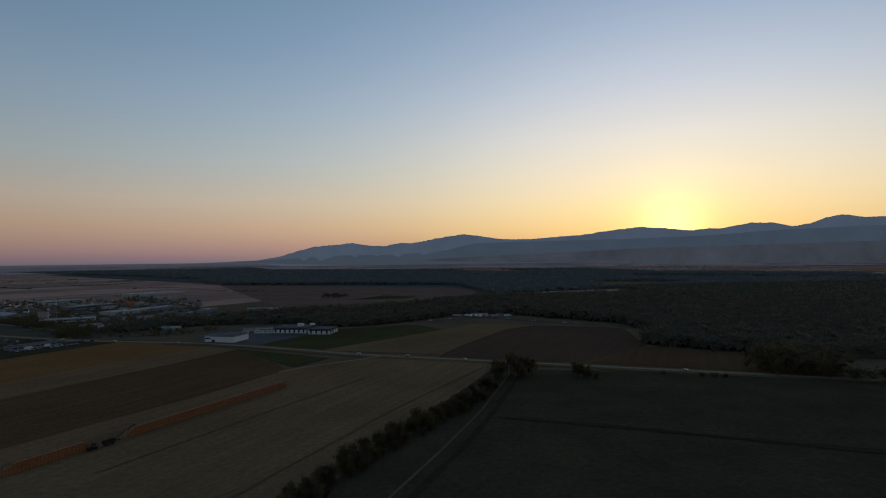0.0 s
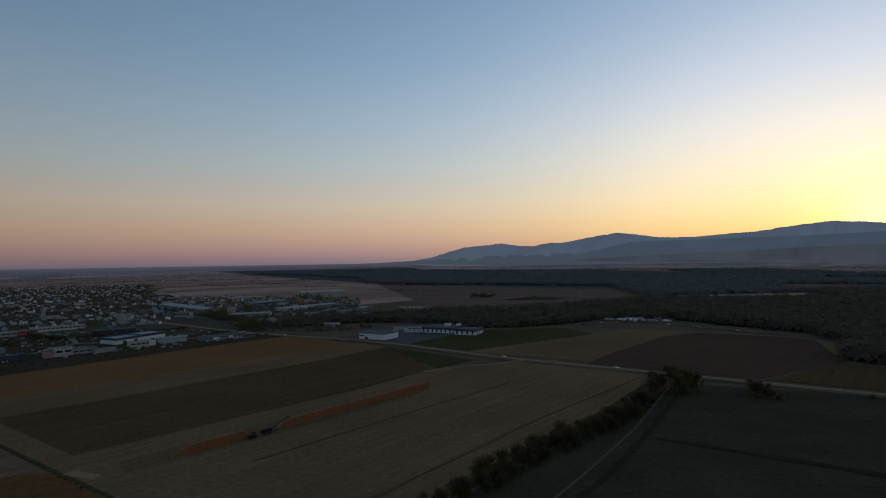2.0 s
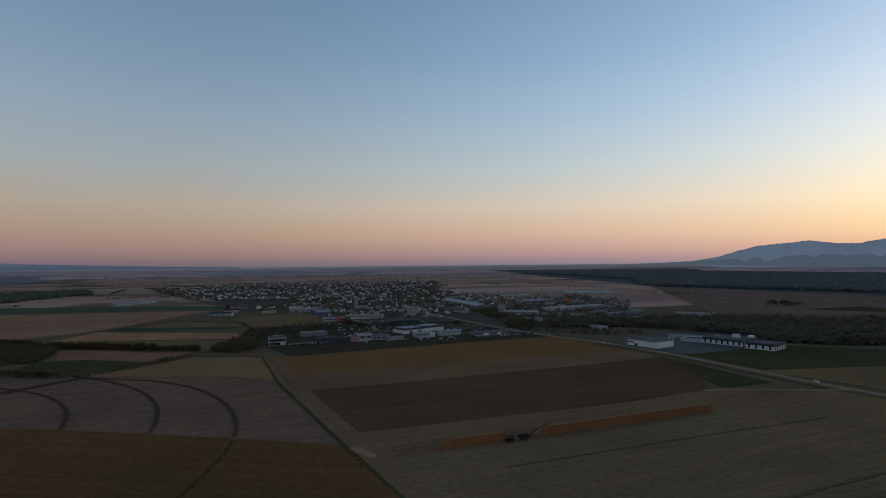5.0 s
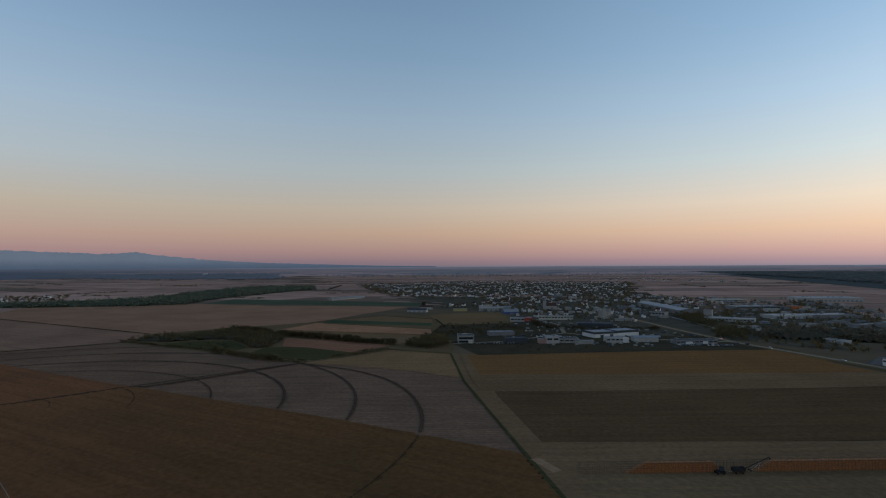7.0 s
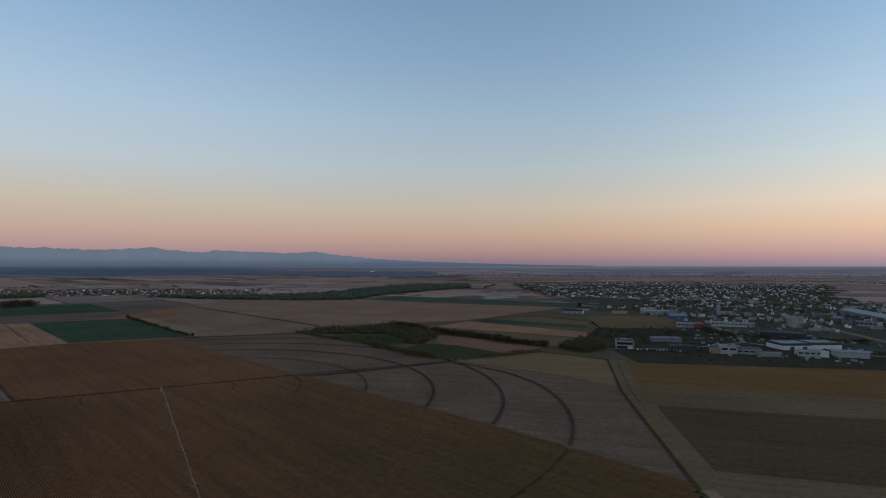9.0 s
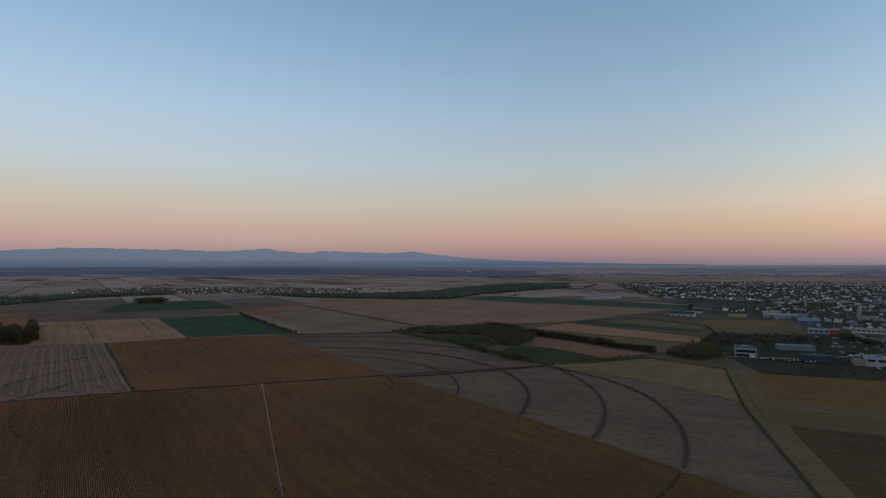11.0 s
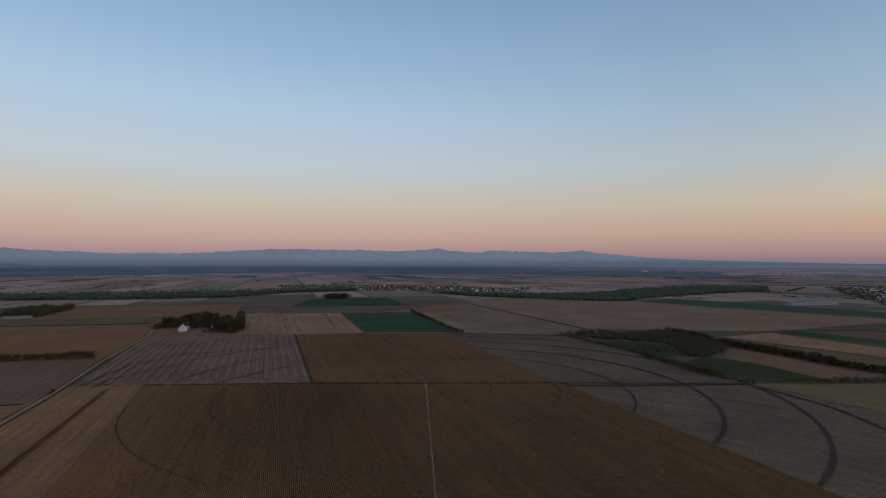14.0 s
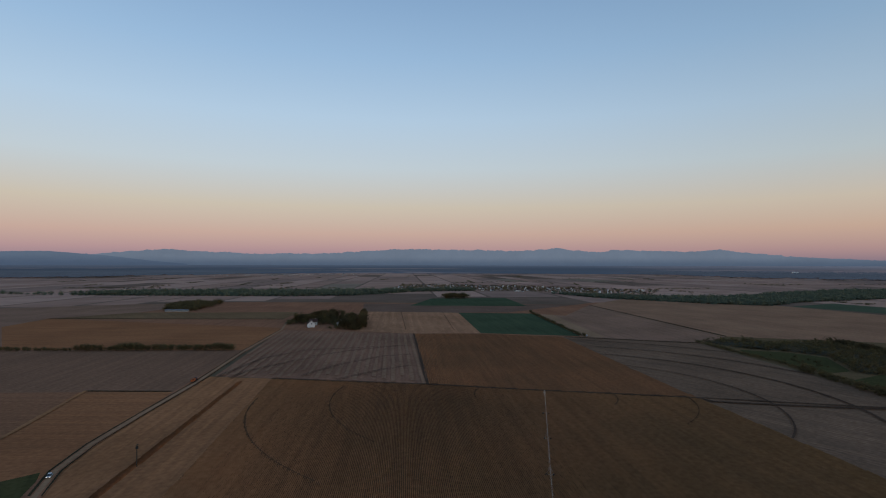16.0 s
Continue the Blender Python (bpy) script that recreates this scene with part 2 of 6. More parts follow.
MAT = dict(
    parcels=mat_parcels(),
    ground=mat_ground(),
    maize=mat_field("dry_maize", (0.397, 0.179, 0.083), (0.287, 0.143, 0.071), streak=34, bump=0.6, patch=0.006, y_tint=(0.63, 0.71, 0.67)),
    maize_dark=mat_field("dark_dry_maize", (0.317, 0.13, 0.06), (0.229, 0.104, 0.051), streak=34, bump=0.6, patch=0.006),
    # floor under the maize, darkened to carry the shade between its rows
    maize_floor=mat_field("maize_floor", (0.15, 0.075, 0.04), (0.125, 0.065, 0.035), streak=34, y_tint=(0.63, 0.71, 0.67)),
    maize_far=mat_field("dry_maize_distant", (0.356, 0.187, 0.111), (0.286, 0.149, 0.09), streak=34),
    crop_brown=mat_field("brown_crop", (0.243, 0.117, 0.046), (0.198, 0.098, 0.04), streak=65),
    plough=mat_field("ploughed_soil", (0.141, 0.079, 0.04), (0.114, 0.064, 0.033), streak=65),
    stubble=mat_field("pale_stubble", (0.227, 0.133, 0.071), (0.181, 0.107, 0.056), streak=65),
    stubble36=mat_field("pale_stubble_strip", (0.36, 0.155, 0.073), (0.286, 0.124, 0.058), streak=37, rows=(37, 6.0, 0.18)),
    straw=mat_field("straw_field", (0.27, 0.153, 0.076), (0.215, 0.122, 0.061), streak=66, rows=(66, 9.0, 0.14)),
    lavender=mat_field("grey_stubble", (0.205, 0.12, 0.077), (0.162, 0.096, 0.062), streak=66, rows=(66, 3.6, 0.3)),
    striped=mat_field("raked_stubble", (0.296, 0.148, 0.094), (0.235, 0.118, 0.075), streak=35.5, rows=(35.5, 7.6, 0.1)),
    dun_dark=mat_field("brown_tilth", (0.125, 0.073, 0.047), (0.1, 0.06, 0.04), patch=0.006, streak=60),
    dun=mat_field("dun_stubble", (0.218, 0.133, 0.066), (0.164, 0.104, 0.052), patch=0.006, streak=50),
    mauve=mat_field("mauve_stubble", (0.31, 0.169, 0.112), (0.249, 0.138, 0.09), streak=35),
    pasture_green=mat_field("pale_green_meadow", (0.1, 0.112, 0.068), (0.082, 0.094, 0.057), streak=35),
    pink=mat_field("pink_stubble", (0.221, 0.135, 0.1), (0.172, 0.106, 0.077), streak=20),
    dusk=mat_field("dark_parcel", (0.216, 0.127, 0.089), (0.171, 0.101, 0.07), streak=-60),
    swath=mat_field("straw_swath", (0.339, 0.184, 0.113), (0.275, 0.149, 0.091)),
    rust=mat_field("rusty_maize", (0.25, 0.106, 0.05), (0.2, 0.086, 0.041), streak=36),
    grey=mat_field("grey_field", (0.326, 0.147, 0.084), (0.261, 0.118, 0.068), streak=35),
    tan=mat_field("tan_field", (0.402, 0.195, 0.108), (0.319, 0.156, 0.086), streak=35, rows=(35, 14.0, 0.3)),
    greybrown=mat_field("grey_brown_stubble", (0.262, 0.135, 0.083), (0.222, 0.115, 0.071), streak=35, patch=0.006),
    dulltan=mat_field("dull_tan_stubble", (0.3, 0.137, 0.075), (0.245, 0.113, 0.062), streak=-60, patch=0.006),
    orange=mat_field("orange_field", (0.355, 0.147, 0.069), (0.284, 0.118, 0.056), streak=-60),
    green=mat_field("green_crop", (0.078, 0.097, 0.053), (0.063, 0.078, 0.044), streak=35),
    green_dull=mat_field("dull_meadow", (0.081, 0.072, 0.031), (0.064, 0.058, 0.025), streak=60),
    meadow=mat_field("autumn_meadow", (0.225, 0.138, 0.071), (0.175, 0.108, 0.056), streak=65),
    darkmeadow=mat_field("dark_meadow", (0.084, 0.065, 0.038), (0.063, 0.05, 0.031), patch=0.03),
    gardens=mat_field("garden_ground", (0.122, 0.098, 0.069), (0.088, 0.074, 0.053), patch=0.03),
    furrow=mat_field("meadow_furrow", (0.182, 0.116, 0.06), (0.148, 0.094, 0.049)),
    path=mat_field("towpath_gravel", (0.16, 0.115, 0.072), (0.125, 0.09, 0.057)),
    verge=mat_field("grass_verge", (0.193, 0.126, 0.061), (0.151, 0.099, 0.048)),
    ditch=mat_field("dark_ditch", (0.058, 0.046, 0.026), (0.045, 0.036, 0.021)),
    track=mat_field("gravel_track", (0.37, 0.215, 0.125), (0.295, 0.172, 0.1)),
    wheel=mat_field("wheel_rut_soil", (0.108, 0.066, 0.046), (0.085, 0.052, 0.036)),
    yard=mat_plain("yard_asphalt", (0.048, 0.046, 0.044), 0.35, 0.05, 0.9),
    asphalt=mat_plain("worn_asphalt", (0.29, 0.22, 0.16), 0.3, 0.2, 0.95),
    leaf=mat_leaf("autumn_leaves", (0.074, 0.061, 0.032), (0.097, 0.072, 0.036), (0.094, 0.059, 0.03)),
    leaf_dark=mat_leaf("dark_leaves", (0.111, 0.091, 0.044), (0.132, 0.102, 0.05), (0.133, 0.091, 0.044)),
    leaf_wood=mat_leaf("forest_leaves", (0.127, 0.111, 0.076), (0.133, 0.114, 0.078), (0.137, 0.106, 0.072)),
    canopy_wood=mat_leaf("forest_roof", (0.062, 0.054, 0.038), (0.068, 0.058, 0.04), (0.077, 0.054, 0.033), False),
    # canopy_haze and leaf_haze: distance haze is put into these paler forest tones
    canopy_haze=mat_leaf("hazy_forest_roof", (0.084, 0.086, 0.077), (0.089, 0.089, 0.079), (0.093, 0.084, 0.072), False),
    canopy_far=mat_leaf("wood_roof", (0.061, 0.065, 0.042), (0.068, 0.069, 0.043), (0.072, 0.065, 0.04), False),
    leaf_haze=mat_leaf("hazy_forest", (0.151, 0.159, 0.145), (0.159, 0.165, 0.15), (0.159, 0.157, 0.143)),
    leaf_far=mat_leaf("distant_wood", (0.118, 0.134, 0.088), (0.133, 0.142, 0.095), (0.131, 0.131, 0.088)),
    bark=mat_plain("bark", (0.05, 0.04, 0.03), 0.4, 3.0, 0.95),
    white=mat_plain("white_cladding", (0.7, 0.68, 0.65), 0.12, 0.3, 0.6, rand=0.15),
    house=mat_plain("white_house_render", (0.82, 0.79, 0.75), 0.1, 0.4, 0.8, rand=0.2, isle=0.45),
    cream=mat_plain("cream_render", (0.6, 0.53, 0.42), 0.18, 0.4, 0.8, rand=0.35),
    palewall=mat_plain("white_render", (0.44, 0.41, 0.37), 0.15, 0.4, 0.8, rand=0.3),
    greywall=mat_plain("grey_cladding", (0.2, 0.195, 0.19), 0.2, 0.3, 0.6),
    darkwall=mat_plain("dark_cladding", (0.05, 0.055, 0.065), 0.3, 0.3, 0.6),
    bluewall=mat_plain("blue_cladding", (0.08, 0.11, 0.24), 0.2, 0.3, 0.5),
    redwall=mat_plain("red_cladding", (0.38, 0.06, 0.04), 0.2, 0.3, 0.6),
    orangewall=mat_plain("orange_cladding", (0.5, 0.14, 0.04), 0.2, 0.3, 0.6),
    pinkwall=mat_plain("pink_render", (0.36, 0.22, 0.18), 0.2, 0.4, 0.8),
    yellow=mat_plain("yellow_paint", (0.42, 0.34, 0.14), 0.2, 0.4, 0.6),
    concrete=mat_plain("old_concrete", (0.36, 0.33, 0.29), 0.35, 0.3, 0.9),
    flatroof=mat_plain("bitumen_roof", (0.035, 0.04, 0.048), 0.35, 0.15, 0.8),
    paleroof=mat_plain("pale_metal_roof", (0.2, 0.2, 0.205), 0.2, 0.2, 0.5),
    greyroof=mat_plain("grey_sheet_roof", (0.16, 0.17, 0.19), 0.25, 0.2, 0.55),
    tile=mat_plain("clay_tiles", (0.10, 0.048, 0.032), 0.35, 0.8, 0.85, rand=0.5),
    window=mat_glass("window_glass", (0.02, 0.025, 0.03)),
    door=mat_plain("grey_shutter", (0.2, 0.21, 0.22), 0.2, 1.0),
    steel=mat_plain("galvanised_steel", (0.48, 0.4, 0.32), 0.25, 2.0, 0.6, 0.0),
    wood=mat_plain("weathered_wood", (0.06, 0.046, 0.034), 0.35, 2.0, 0.9),
    crib_wood=mat_plain("crib_timber", (0.14, 0.092, 0.058), 0.35, 2.0, 0.9),
    cobs=mat_plain("maize_cobs", (0.38, 0.142, 0.047), 0.45, 1.6, 0.8),
    netting=mat_plain("crib_netting", (0.075, 0.06, 0.045), 0.3, 2.0, 0.8),
    tyre=mat_plain("rubber", (0.02, 0.02, 0.02), 0.3, 3.0, 0.9),
    carwhite=mat_plain("white_car_paint", (0.7, 0.7, 0.7), 0.05, 1.0, 0.3),
    cardark=mat_plain("dark_car_paint", (0.05, 0.055, 0.065), 0.1, 1.0, 0.3),
    carsilver=mat_plain("silver_car_paint", (0.35, 0.36, 0.38), 0.1, 1.0, 0.3),
    machine=mat_plain("machine_paint", (0.045, 0.042, 0.04), 0.3, 2.0, 0.92),
    machine_orange=mat_plain("orange_machine_paint", (0.4, 0.10, 0.03), 0.3, 2.0, 0.5),
)


def mat_lamp(name, c, power):
    m, n, l, b = base_mat(name)
    b.inputs["Emission Color"].default_value = (*c, 1)
    b.inputs["Emission Strength"].default_value = power
    return m


MAT["headlamp"] = mat_lamp("lit_headlamp", (1.0, 0.93, 0.8), 0.7)
MAT["taillamp"] = mat_lamp("lit_taillamp", (1.0, 0.12, 0.05), 1.5)


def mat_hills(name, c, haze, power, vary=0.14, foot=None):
    """Wooded hills a great way off; the blue evening haze is put in as emission."""
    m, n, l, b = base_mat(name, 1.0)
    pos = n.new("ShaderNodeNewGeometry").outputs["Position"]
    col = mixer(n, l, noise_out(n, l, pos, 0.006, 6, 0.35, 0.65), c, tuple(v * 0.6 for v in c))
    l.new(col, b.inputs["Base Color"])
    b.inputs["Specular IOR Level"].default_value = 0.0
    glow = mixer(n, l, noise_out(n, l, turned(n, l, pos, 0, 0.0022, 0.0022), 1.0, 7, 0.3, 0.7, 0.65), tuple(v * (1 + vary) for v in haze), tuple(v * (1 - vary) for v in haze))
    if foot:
        # the painted haze grows thicker and bluer towards the foot of the range
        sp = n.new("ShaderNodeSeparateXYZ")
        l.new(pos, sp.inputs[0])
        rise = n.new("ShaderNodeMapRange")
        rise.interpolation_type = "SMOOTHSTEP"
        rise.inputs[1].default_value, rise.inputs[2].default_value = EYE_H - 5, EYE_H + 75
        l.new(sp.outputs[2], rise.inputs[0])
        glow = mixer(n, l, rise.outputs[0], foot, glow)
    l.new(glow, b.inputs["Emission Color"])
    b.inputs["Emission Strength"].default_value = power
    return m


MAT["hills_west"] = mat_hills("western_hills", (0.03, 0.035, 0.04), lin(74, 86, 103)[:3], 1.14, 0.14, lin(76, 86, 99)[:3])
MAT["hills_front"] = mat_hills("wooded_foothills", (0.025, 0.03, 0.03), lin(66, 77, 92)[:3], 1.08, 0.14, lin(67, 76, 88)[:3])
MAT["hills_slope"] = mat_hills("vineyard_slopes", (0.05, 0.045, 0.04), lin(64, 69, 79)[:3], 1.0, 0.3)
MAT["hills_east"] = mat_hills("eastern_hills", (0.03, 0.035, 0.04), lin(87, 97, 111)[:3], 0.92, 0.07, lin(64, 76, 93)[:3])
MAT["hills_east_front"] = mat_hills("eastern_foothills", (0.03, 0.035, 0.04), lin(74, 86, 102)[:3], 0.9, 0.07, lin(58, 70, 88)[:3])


def mat_haze_plain():
    """Woods and fields many miles off, drawn out along the horizon; haze is put in as emission, paler and bluer towards
    it.
    """
    m, n, l, b = base_mat("hazy_plain", 1.0)
    b.inputs["Base Color"].default_value = (0.03, 0.032, 0.036, 1)
    uv = n.new("ShaderNodeUVMap").outputs[0]

    def streaks(sx, sy, lo, hi, detail=4):
        v = n.new("ShaderNodeVectorMath")
        v.operation = "MULTIPLY"
        l.new(uv, v.inputs[0])
        v.inputs[1].default_value = (sx, sy, 1)
        return noise_out(n, l, v.outputs[0], 1.0, detail, lo, hi)

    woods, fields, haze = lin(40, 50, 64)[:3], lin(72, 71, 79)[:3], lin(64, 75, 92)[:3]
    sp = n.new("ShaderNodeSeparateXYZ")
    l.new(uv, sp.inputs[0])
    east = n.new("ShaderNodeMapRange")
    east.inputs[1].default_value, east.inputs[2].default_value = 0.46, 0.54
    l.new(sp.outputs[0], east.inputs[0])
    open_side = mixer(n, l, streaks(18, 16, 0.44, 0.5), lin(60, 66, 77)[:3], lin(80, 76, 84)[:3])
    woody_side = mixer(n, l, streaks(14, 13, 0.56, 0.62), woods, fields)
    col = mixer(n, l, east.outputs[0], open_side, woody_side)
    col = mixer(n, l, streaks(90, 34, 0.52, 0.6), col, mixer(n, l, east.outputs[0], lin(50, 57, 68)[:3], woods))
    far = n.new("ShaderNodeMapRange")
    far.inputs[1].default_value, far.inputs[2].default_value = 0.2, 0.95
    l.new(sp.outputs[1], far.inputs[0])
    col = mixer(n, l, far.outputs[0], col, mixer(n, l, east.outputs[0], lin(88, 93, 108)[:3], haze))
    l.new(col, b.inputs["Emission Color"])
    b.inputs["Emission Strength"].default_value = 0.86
    return m


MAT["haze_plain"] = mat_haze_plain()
# far trees with the blue distance haze added as emission
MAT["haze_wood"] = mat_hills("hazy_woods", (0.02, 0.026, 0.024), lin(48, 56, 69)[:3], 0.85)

# ---- helpers ----
rng = random.Random(7)


def obj(name, verts, faces, mat, parent=None, label="", smooth=False):
    me = bpy.data.meshes.new(name)
    me.from_pydata(verts, [], faces)
    for m in mat if isinstance(mat, (list, tuple)) else [mat]:
        me.materials.append(m)
    if smooth:
        me.polygons.foreach_set("use_smooth", [True] * len(me.polygons))
    me.update()
    ob = new(name, me)
    ob.parent = parent
    if label:
        ob["label"] = label
    return ob


def part(name, bm, mat, parent, label=""):
    """Links a bmesh as one mesh under a thing."""
    me = bpy.data.meshes.new(name)
    bm.to_mesh(me)
    bm.free()
    me.materials.append(mat)
    ob = new(name, me)
    ob.parent = parent
    if label:
        ob["label"] = label
    return ob


def thing(name, label, category, group="", kind=""):
    return tagged(new(name), label, category, group, kind)


def box(bm, x0, x1, y0, y1, z0, z1, bevel=0.0):
    g = bmesh.ops.create_cube(bm, size=1.0)["verts"]
    for v in g:
        v.co = Vector((x0 + (v.co.x + 0.5) * (x1 - x0), y0 + (v.co.y + 0.5) * (y1 - y0), z0 + (v.co.z + 0.5) * (z1 - z0)))
    if bevel:
        es = list({e for v in g for e in v.link_edges})
        bmesh.ops.bevel(bm, geom=es, offset=bevel, segments=1, affect="EDGES")
    return g


def boxes(*specs, bevel=0.0):
    bm = bmesh.new()
    for s in specs:
        box(bm, *s, bevel=bevel)
    return bm


def rod(bm, a, b, r0, r1=None, seg=6):
    a, b = Vector(a), Vector(b)
    r1 = r0 if r1 is None else r1
    d = b - a
    g = bmesh.ops.create_cone(bm, cap_ends=True, segments=seg, radius1=r0, radius2=r1, depth=d.length)["verts"]
    m = Matrix.Translation((a + b) / 2) @ d.to_track_quat("Z", "Y").to_matrix().to_4x4()
    bmesh.ops.transform(bm, matrix=m, verts=g)


def inside(x, y, poly):
    hit, j = False, len(poly) - 1
    for i in range(len(poly)):
        (xi, yi), (xj, yj) = poly[i], poly[j]
        if (yi > y) != (yj > y) and x < (xj - xi) * (y - yi) / (yj - yi) + xi:
            hit = not hit
        j = i
    return hit


def strip_points(line, step):
    """Points with their direction along a broken line, every step metres."""
    res = []
    for (x0, y0), (x1, y1) in zip(line, line[1:]):
        n = max(1, round(math.hypot(x1 - x0, y1 - y0) / step))
        a = math.atan2(y1 - y0, x1 - x0)
        res += [(x0 + (x1 - x0) * i / n, y0 + (y1 - y0) * i / n, a) for i in range(n)]
    res.append((*line[-1], a))
    return res


# ---- ground ----
def build_ground():
    ds = [0, 60, 120, 200, 300, 420, 560, 720, 900, 1100, 1350, 1600]
    d = 1600
    while d < 70000:
        d *= 1.03
        ds.append(d)
    n, verts, faces = 320, [], []
    for k in ds[1:]:
        for i in range(n):
            a = 2 * math.pi * i / n
            verts.append(place(CX + k * math.cos(a), CY + k * math.sin(a)))
    verts.append(Vector((CX, CY, 0)))
    c = len(verts) - 1
    for i in range(n):
        faces.append((c, i, (i + 1) % n))
    for r in range(len(ds) - 2):
        for i in range(n):
            j = (i + 1) % n
            faces.append((r * n + i, (r + 1) * n + i, (r + 1) * n + j, r * n + j))
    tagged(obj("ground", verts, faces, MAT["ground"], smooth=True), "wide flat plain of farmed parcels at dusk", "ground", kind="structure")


build_ground()


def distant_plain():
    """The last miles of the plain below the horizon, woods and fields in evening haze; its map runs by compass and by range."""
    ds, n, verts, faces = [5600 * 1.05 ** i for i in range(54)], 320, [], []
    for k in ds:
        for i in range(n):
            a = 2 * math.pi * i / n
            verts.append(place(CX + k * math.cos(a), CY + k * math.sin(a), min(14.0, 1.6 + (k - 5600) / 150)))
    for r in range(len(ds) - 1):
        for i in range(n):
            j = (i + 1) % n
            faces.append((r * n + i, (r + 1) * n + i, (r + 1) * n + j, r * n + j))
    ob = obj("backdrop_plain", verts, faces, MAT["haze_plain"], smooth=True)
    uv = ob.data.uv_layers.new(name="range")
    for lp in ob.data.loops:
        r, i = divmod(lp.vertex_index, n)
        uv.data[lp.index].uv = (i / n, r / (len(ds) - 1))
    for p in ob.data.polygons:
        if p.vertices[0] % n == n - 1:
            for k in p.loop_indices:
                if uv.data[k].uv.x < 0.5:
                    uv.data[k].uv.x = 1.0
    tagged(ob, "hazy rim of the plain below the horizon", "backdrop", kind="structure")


distant_plain()
LAYER = [0.03]


def lift():
    LAYER[0] += 0.006
    return LAYER[0]


def field(name, poly, mat, label, split=1, ragged=0.0):
    """A parcel laid on the plain; far ones follow its rise."""
    up = lift()
    if len(poly) == 4 and split > 1:
        (a, b, c, d), verts, faces = [Vector(p) for p in poly], [], []
        for i in range(split + 1):
            for j in range(split + 1):
                u, v = i / split, j / split
                p = (a * (1 - u) + b * u) * (1 - v) + (d * (1 - u) + c * u) * v
                verts.append(place(p.x, p.y, up + max(0, math.hypot(p.x - CX, p.y - CY) - 1400) / 2600))
        for i in range(split):
            for j in range(split):
                k = i * (split + 1) + j
                rim = min(i, j, split - 1 - i, split - 1 - j)
                if rng.random() < ragged * (1, 0.6, 0.25)[min(rim, 2)] * (rim < 3):
                    continue
                faces.append((k, k + split + 1, k + split + 2, k + 1))
    else:
        verts = [place(x, y, up) for x, y in poly]
        bm = bmesh.new()
        f = bm.faces.new([bm.verts.new(v) for v in verts])
        bmesh.ops.triangulate(bm, faces=[f])
        bm.verts.index_update()
        verts, faces = [v.co.copy() for v in bm.verts], [[v.index for v in f.verts] for f in bm.faces]
        bm.free()
    ob = obj(name, verts, faces, MAT[mat])
    for p in ob.data.polygons:
        if p.normal.z < 0:
            p.flip()
    return tagged(ob, label, "field", kind="structure")


def ribbon(name, line, width, mat, label, category="track", step=25, wob=0.0, kind="structure", crown=0.0):
    """A road, track, ditch or margin along a line."""
    up = lift()
    pts = strip_points(line, step)
    verts, faces = [], []
    for i, (x, y, a) in enumerate(pts):
        if 0 < i < len(pts) - 1:
            a = math.atan2(pts[i + 1][1] - pts[i - 1][1], pts[i + 1][0] - pts[i - 1][0])
        w = width / 2 * (1 + wob * (rng.random() - 0.5))
        s, c = math.sin(a), math.cos(a)
        verts += [place(x - s * w, y + c * w, up), place(x, y, up + crown), place(x + s * w, y - c * w, up)]
    for i in range(len(pts) - 1):
        k = i * 3
        faces += [(k, k + 1, k + 4, k + 3), (k + 1, k + 2, k + 5, k + 4)]
    ob = obj(name, verts, faces, MAT[mat])
    for p in ob.data.polygons:
        if p.normal.z < 0:
            p.flip()
    return tagged(ob, label, category, kind=kind)


def far_parcels(name, deg, ok, seed, label):
    """Strip parcels of the outer plain with dark grass margins between them, too many to count."""
    r, verts, faces = random.Random(seed), [], []
    ca, sa = math.cos(radians(deg)), math.sin(radians(deg))
    v = -6600
    while v < 6600:
        h = r.choice((70, 110, 150, 210, 280))
        u = -6600 + r.uniform(0, 400)
        while u < 6600:
            w = r.uniform(280, 900)
            if r.random() < 0.93 and ok((u + w / 2) * ca - (v + h / 2) * sa, (u + w / 2) * sa + (v + h / 2) * ca):
                nu, nv, k = max(2, int(w / 90)), max(1, int(h / 90)), len(verts)
                g = r.uniform(2, 7)
                for i in range(nu + 1):
                    for j in range(nv + 1):
                        pu, pv = u + g + (w - 2 * g) * i / nu, v + g + (h - 2 * g) * j / nv
                        x, y = pu * ca - pv * sa, pu * sa + pv * ca
                        verts.append(place(x, y, 0.03 + max(0, math.hypot(x - CX, y - CY) - 1400) / 3600))
                for i in range(nu):
                    for j in range(nv):
                        q = k + i * (nv + 1) + j
                        faces.append((q, q + nv + 1, q + nv + 2, q + 1))
            u += w
        v += h
    tagged(obj(name, verts, faces, MAT["parcels"]), label, "fields", kind="stuff")


def outer(x, y, lo, hi, a0, a1):
    d, a = math.hypot(x - CX, y - CY), math.degrees(math.atan2(-(x - CX), y - CY))
    return lo < d < hi and a0 <= a < a1


far_parcels("far_parcels", 34, lambda x, y: outer(x, y, 1500, 6300, 78, 180), 1, "distant parcels of stubble and ploughed soil with dark margins")
far_parcels("far_parcels", 62, lambda x, y: outer(x, y, 1250, 6300, 10, 78), 2, "distant parcels of stubble and ploughed soil beyond the town")
far_parcels("far_parcels", -24, lambda x, y: outer(x, y, 1500, 6300, -70, 10), 3, "distant parcels of stubble before the foothills")
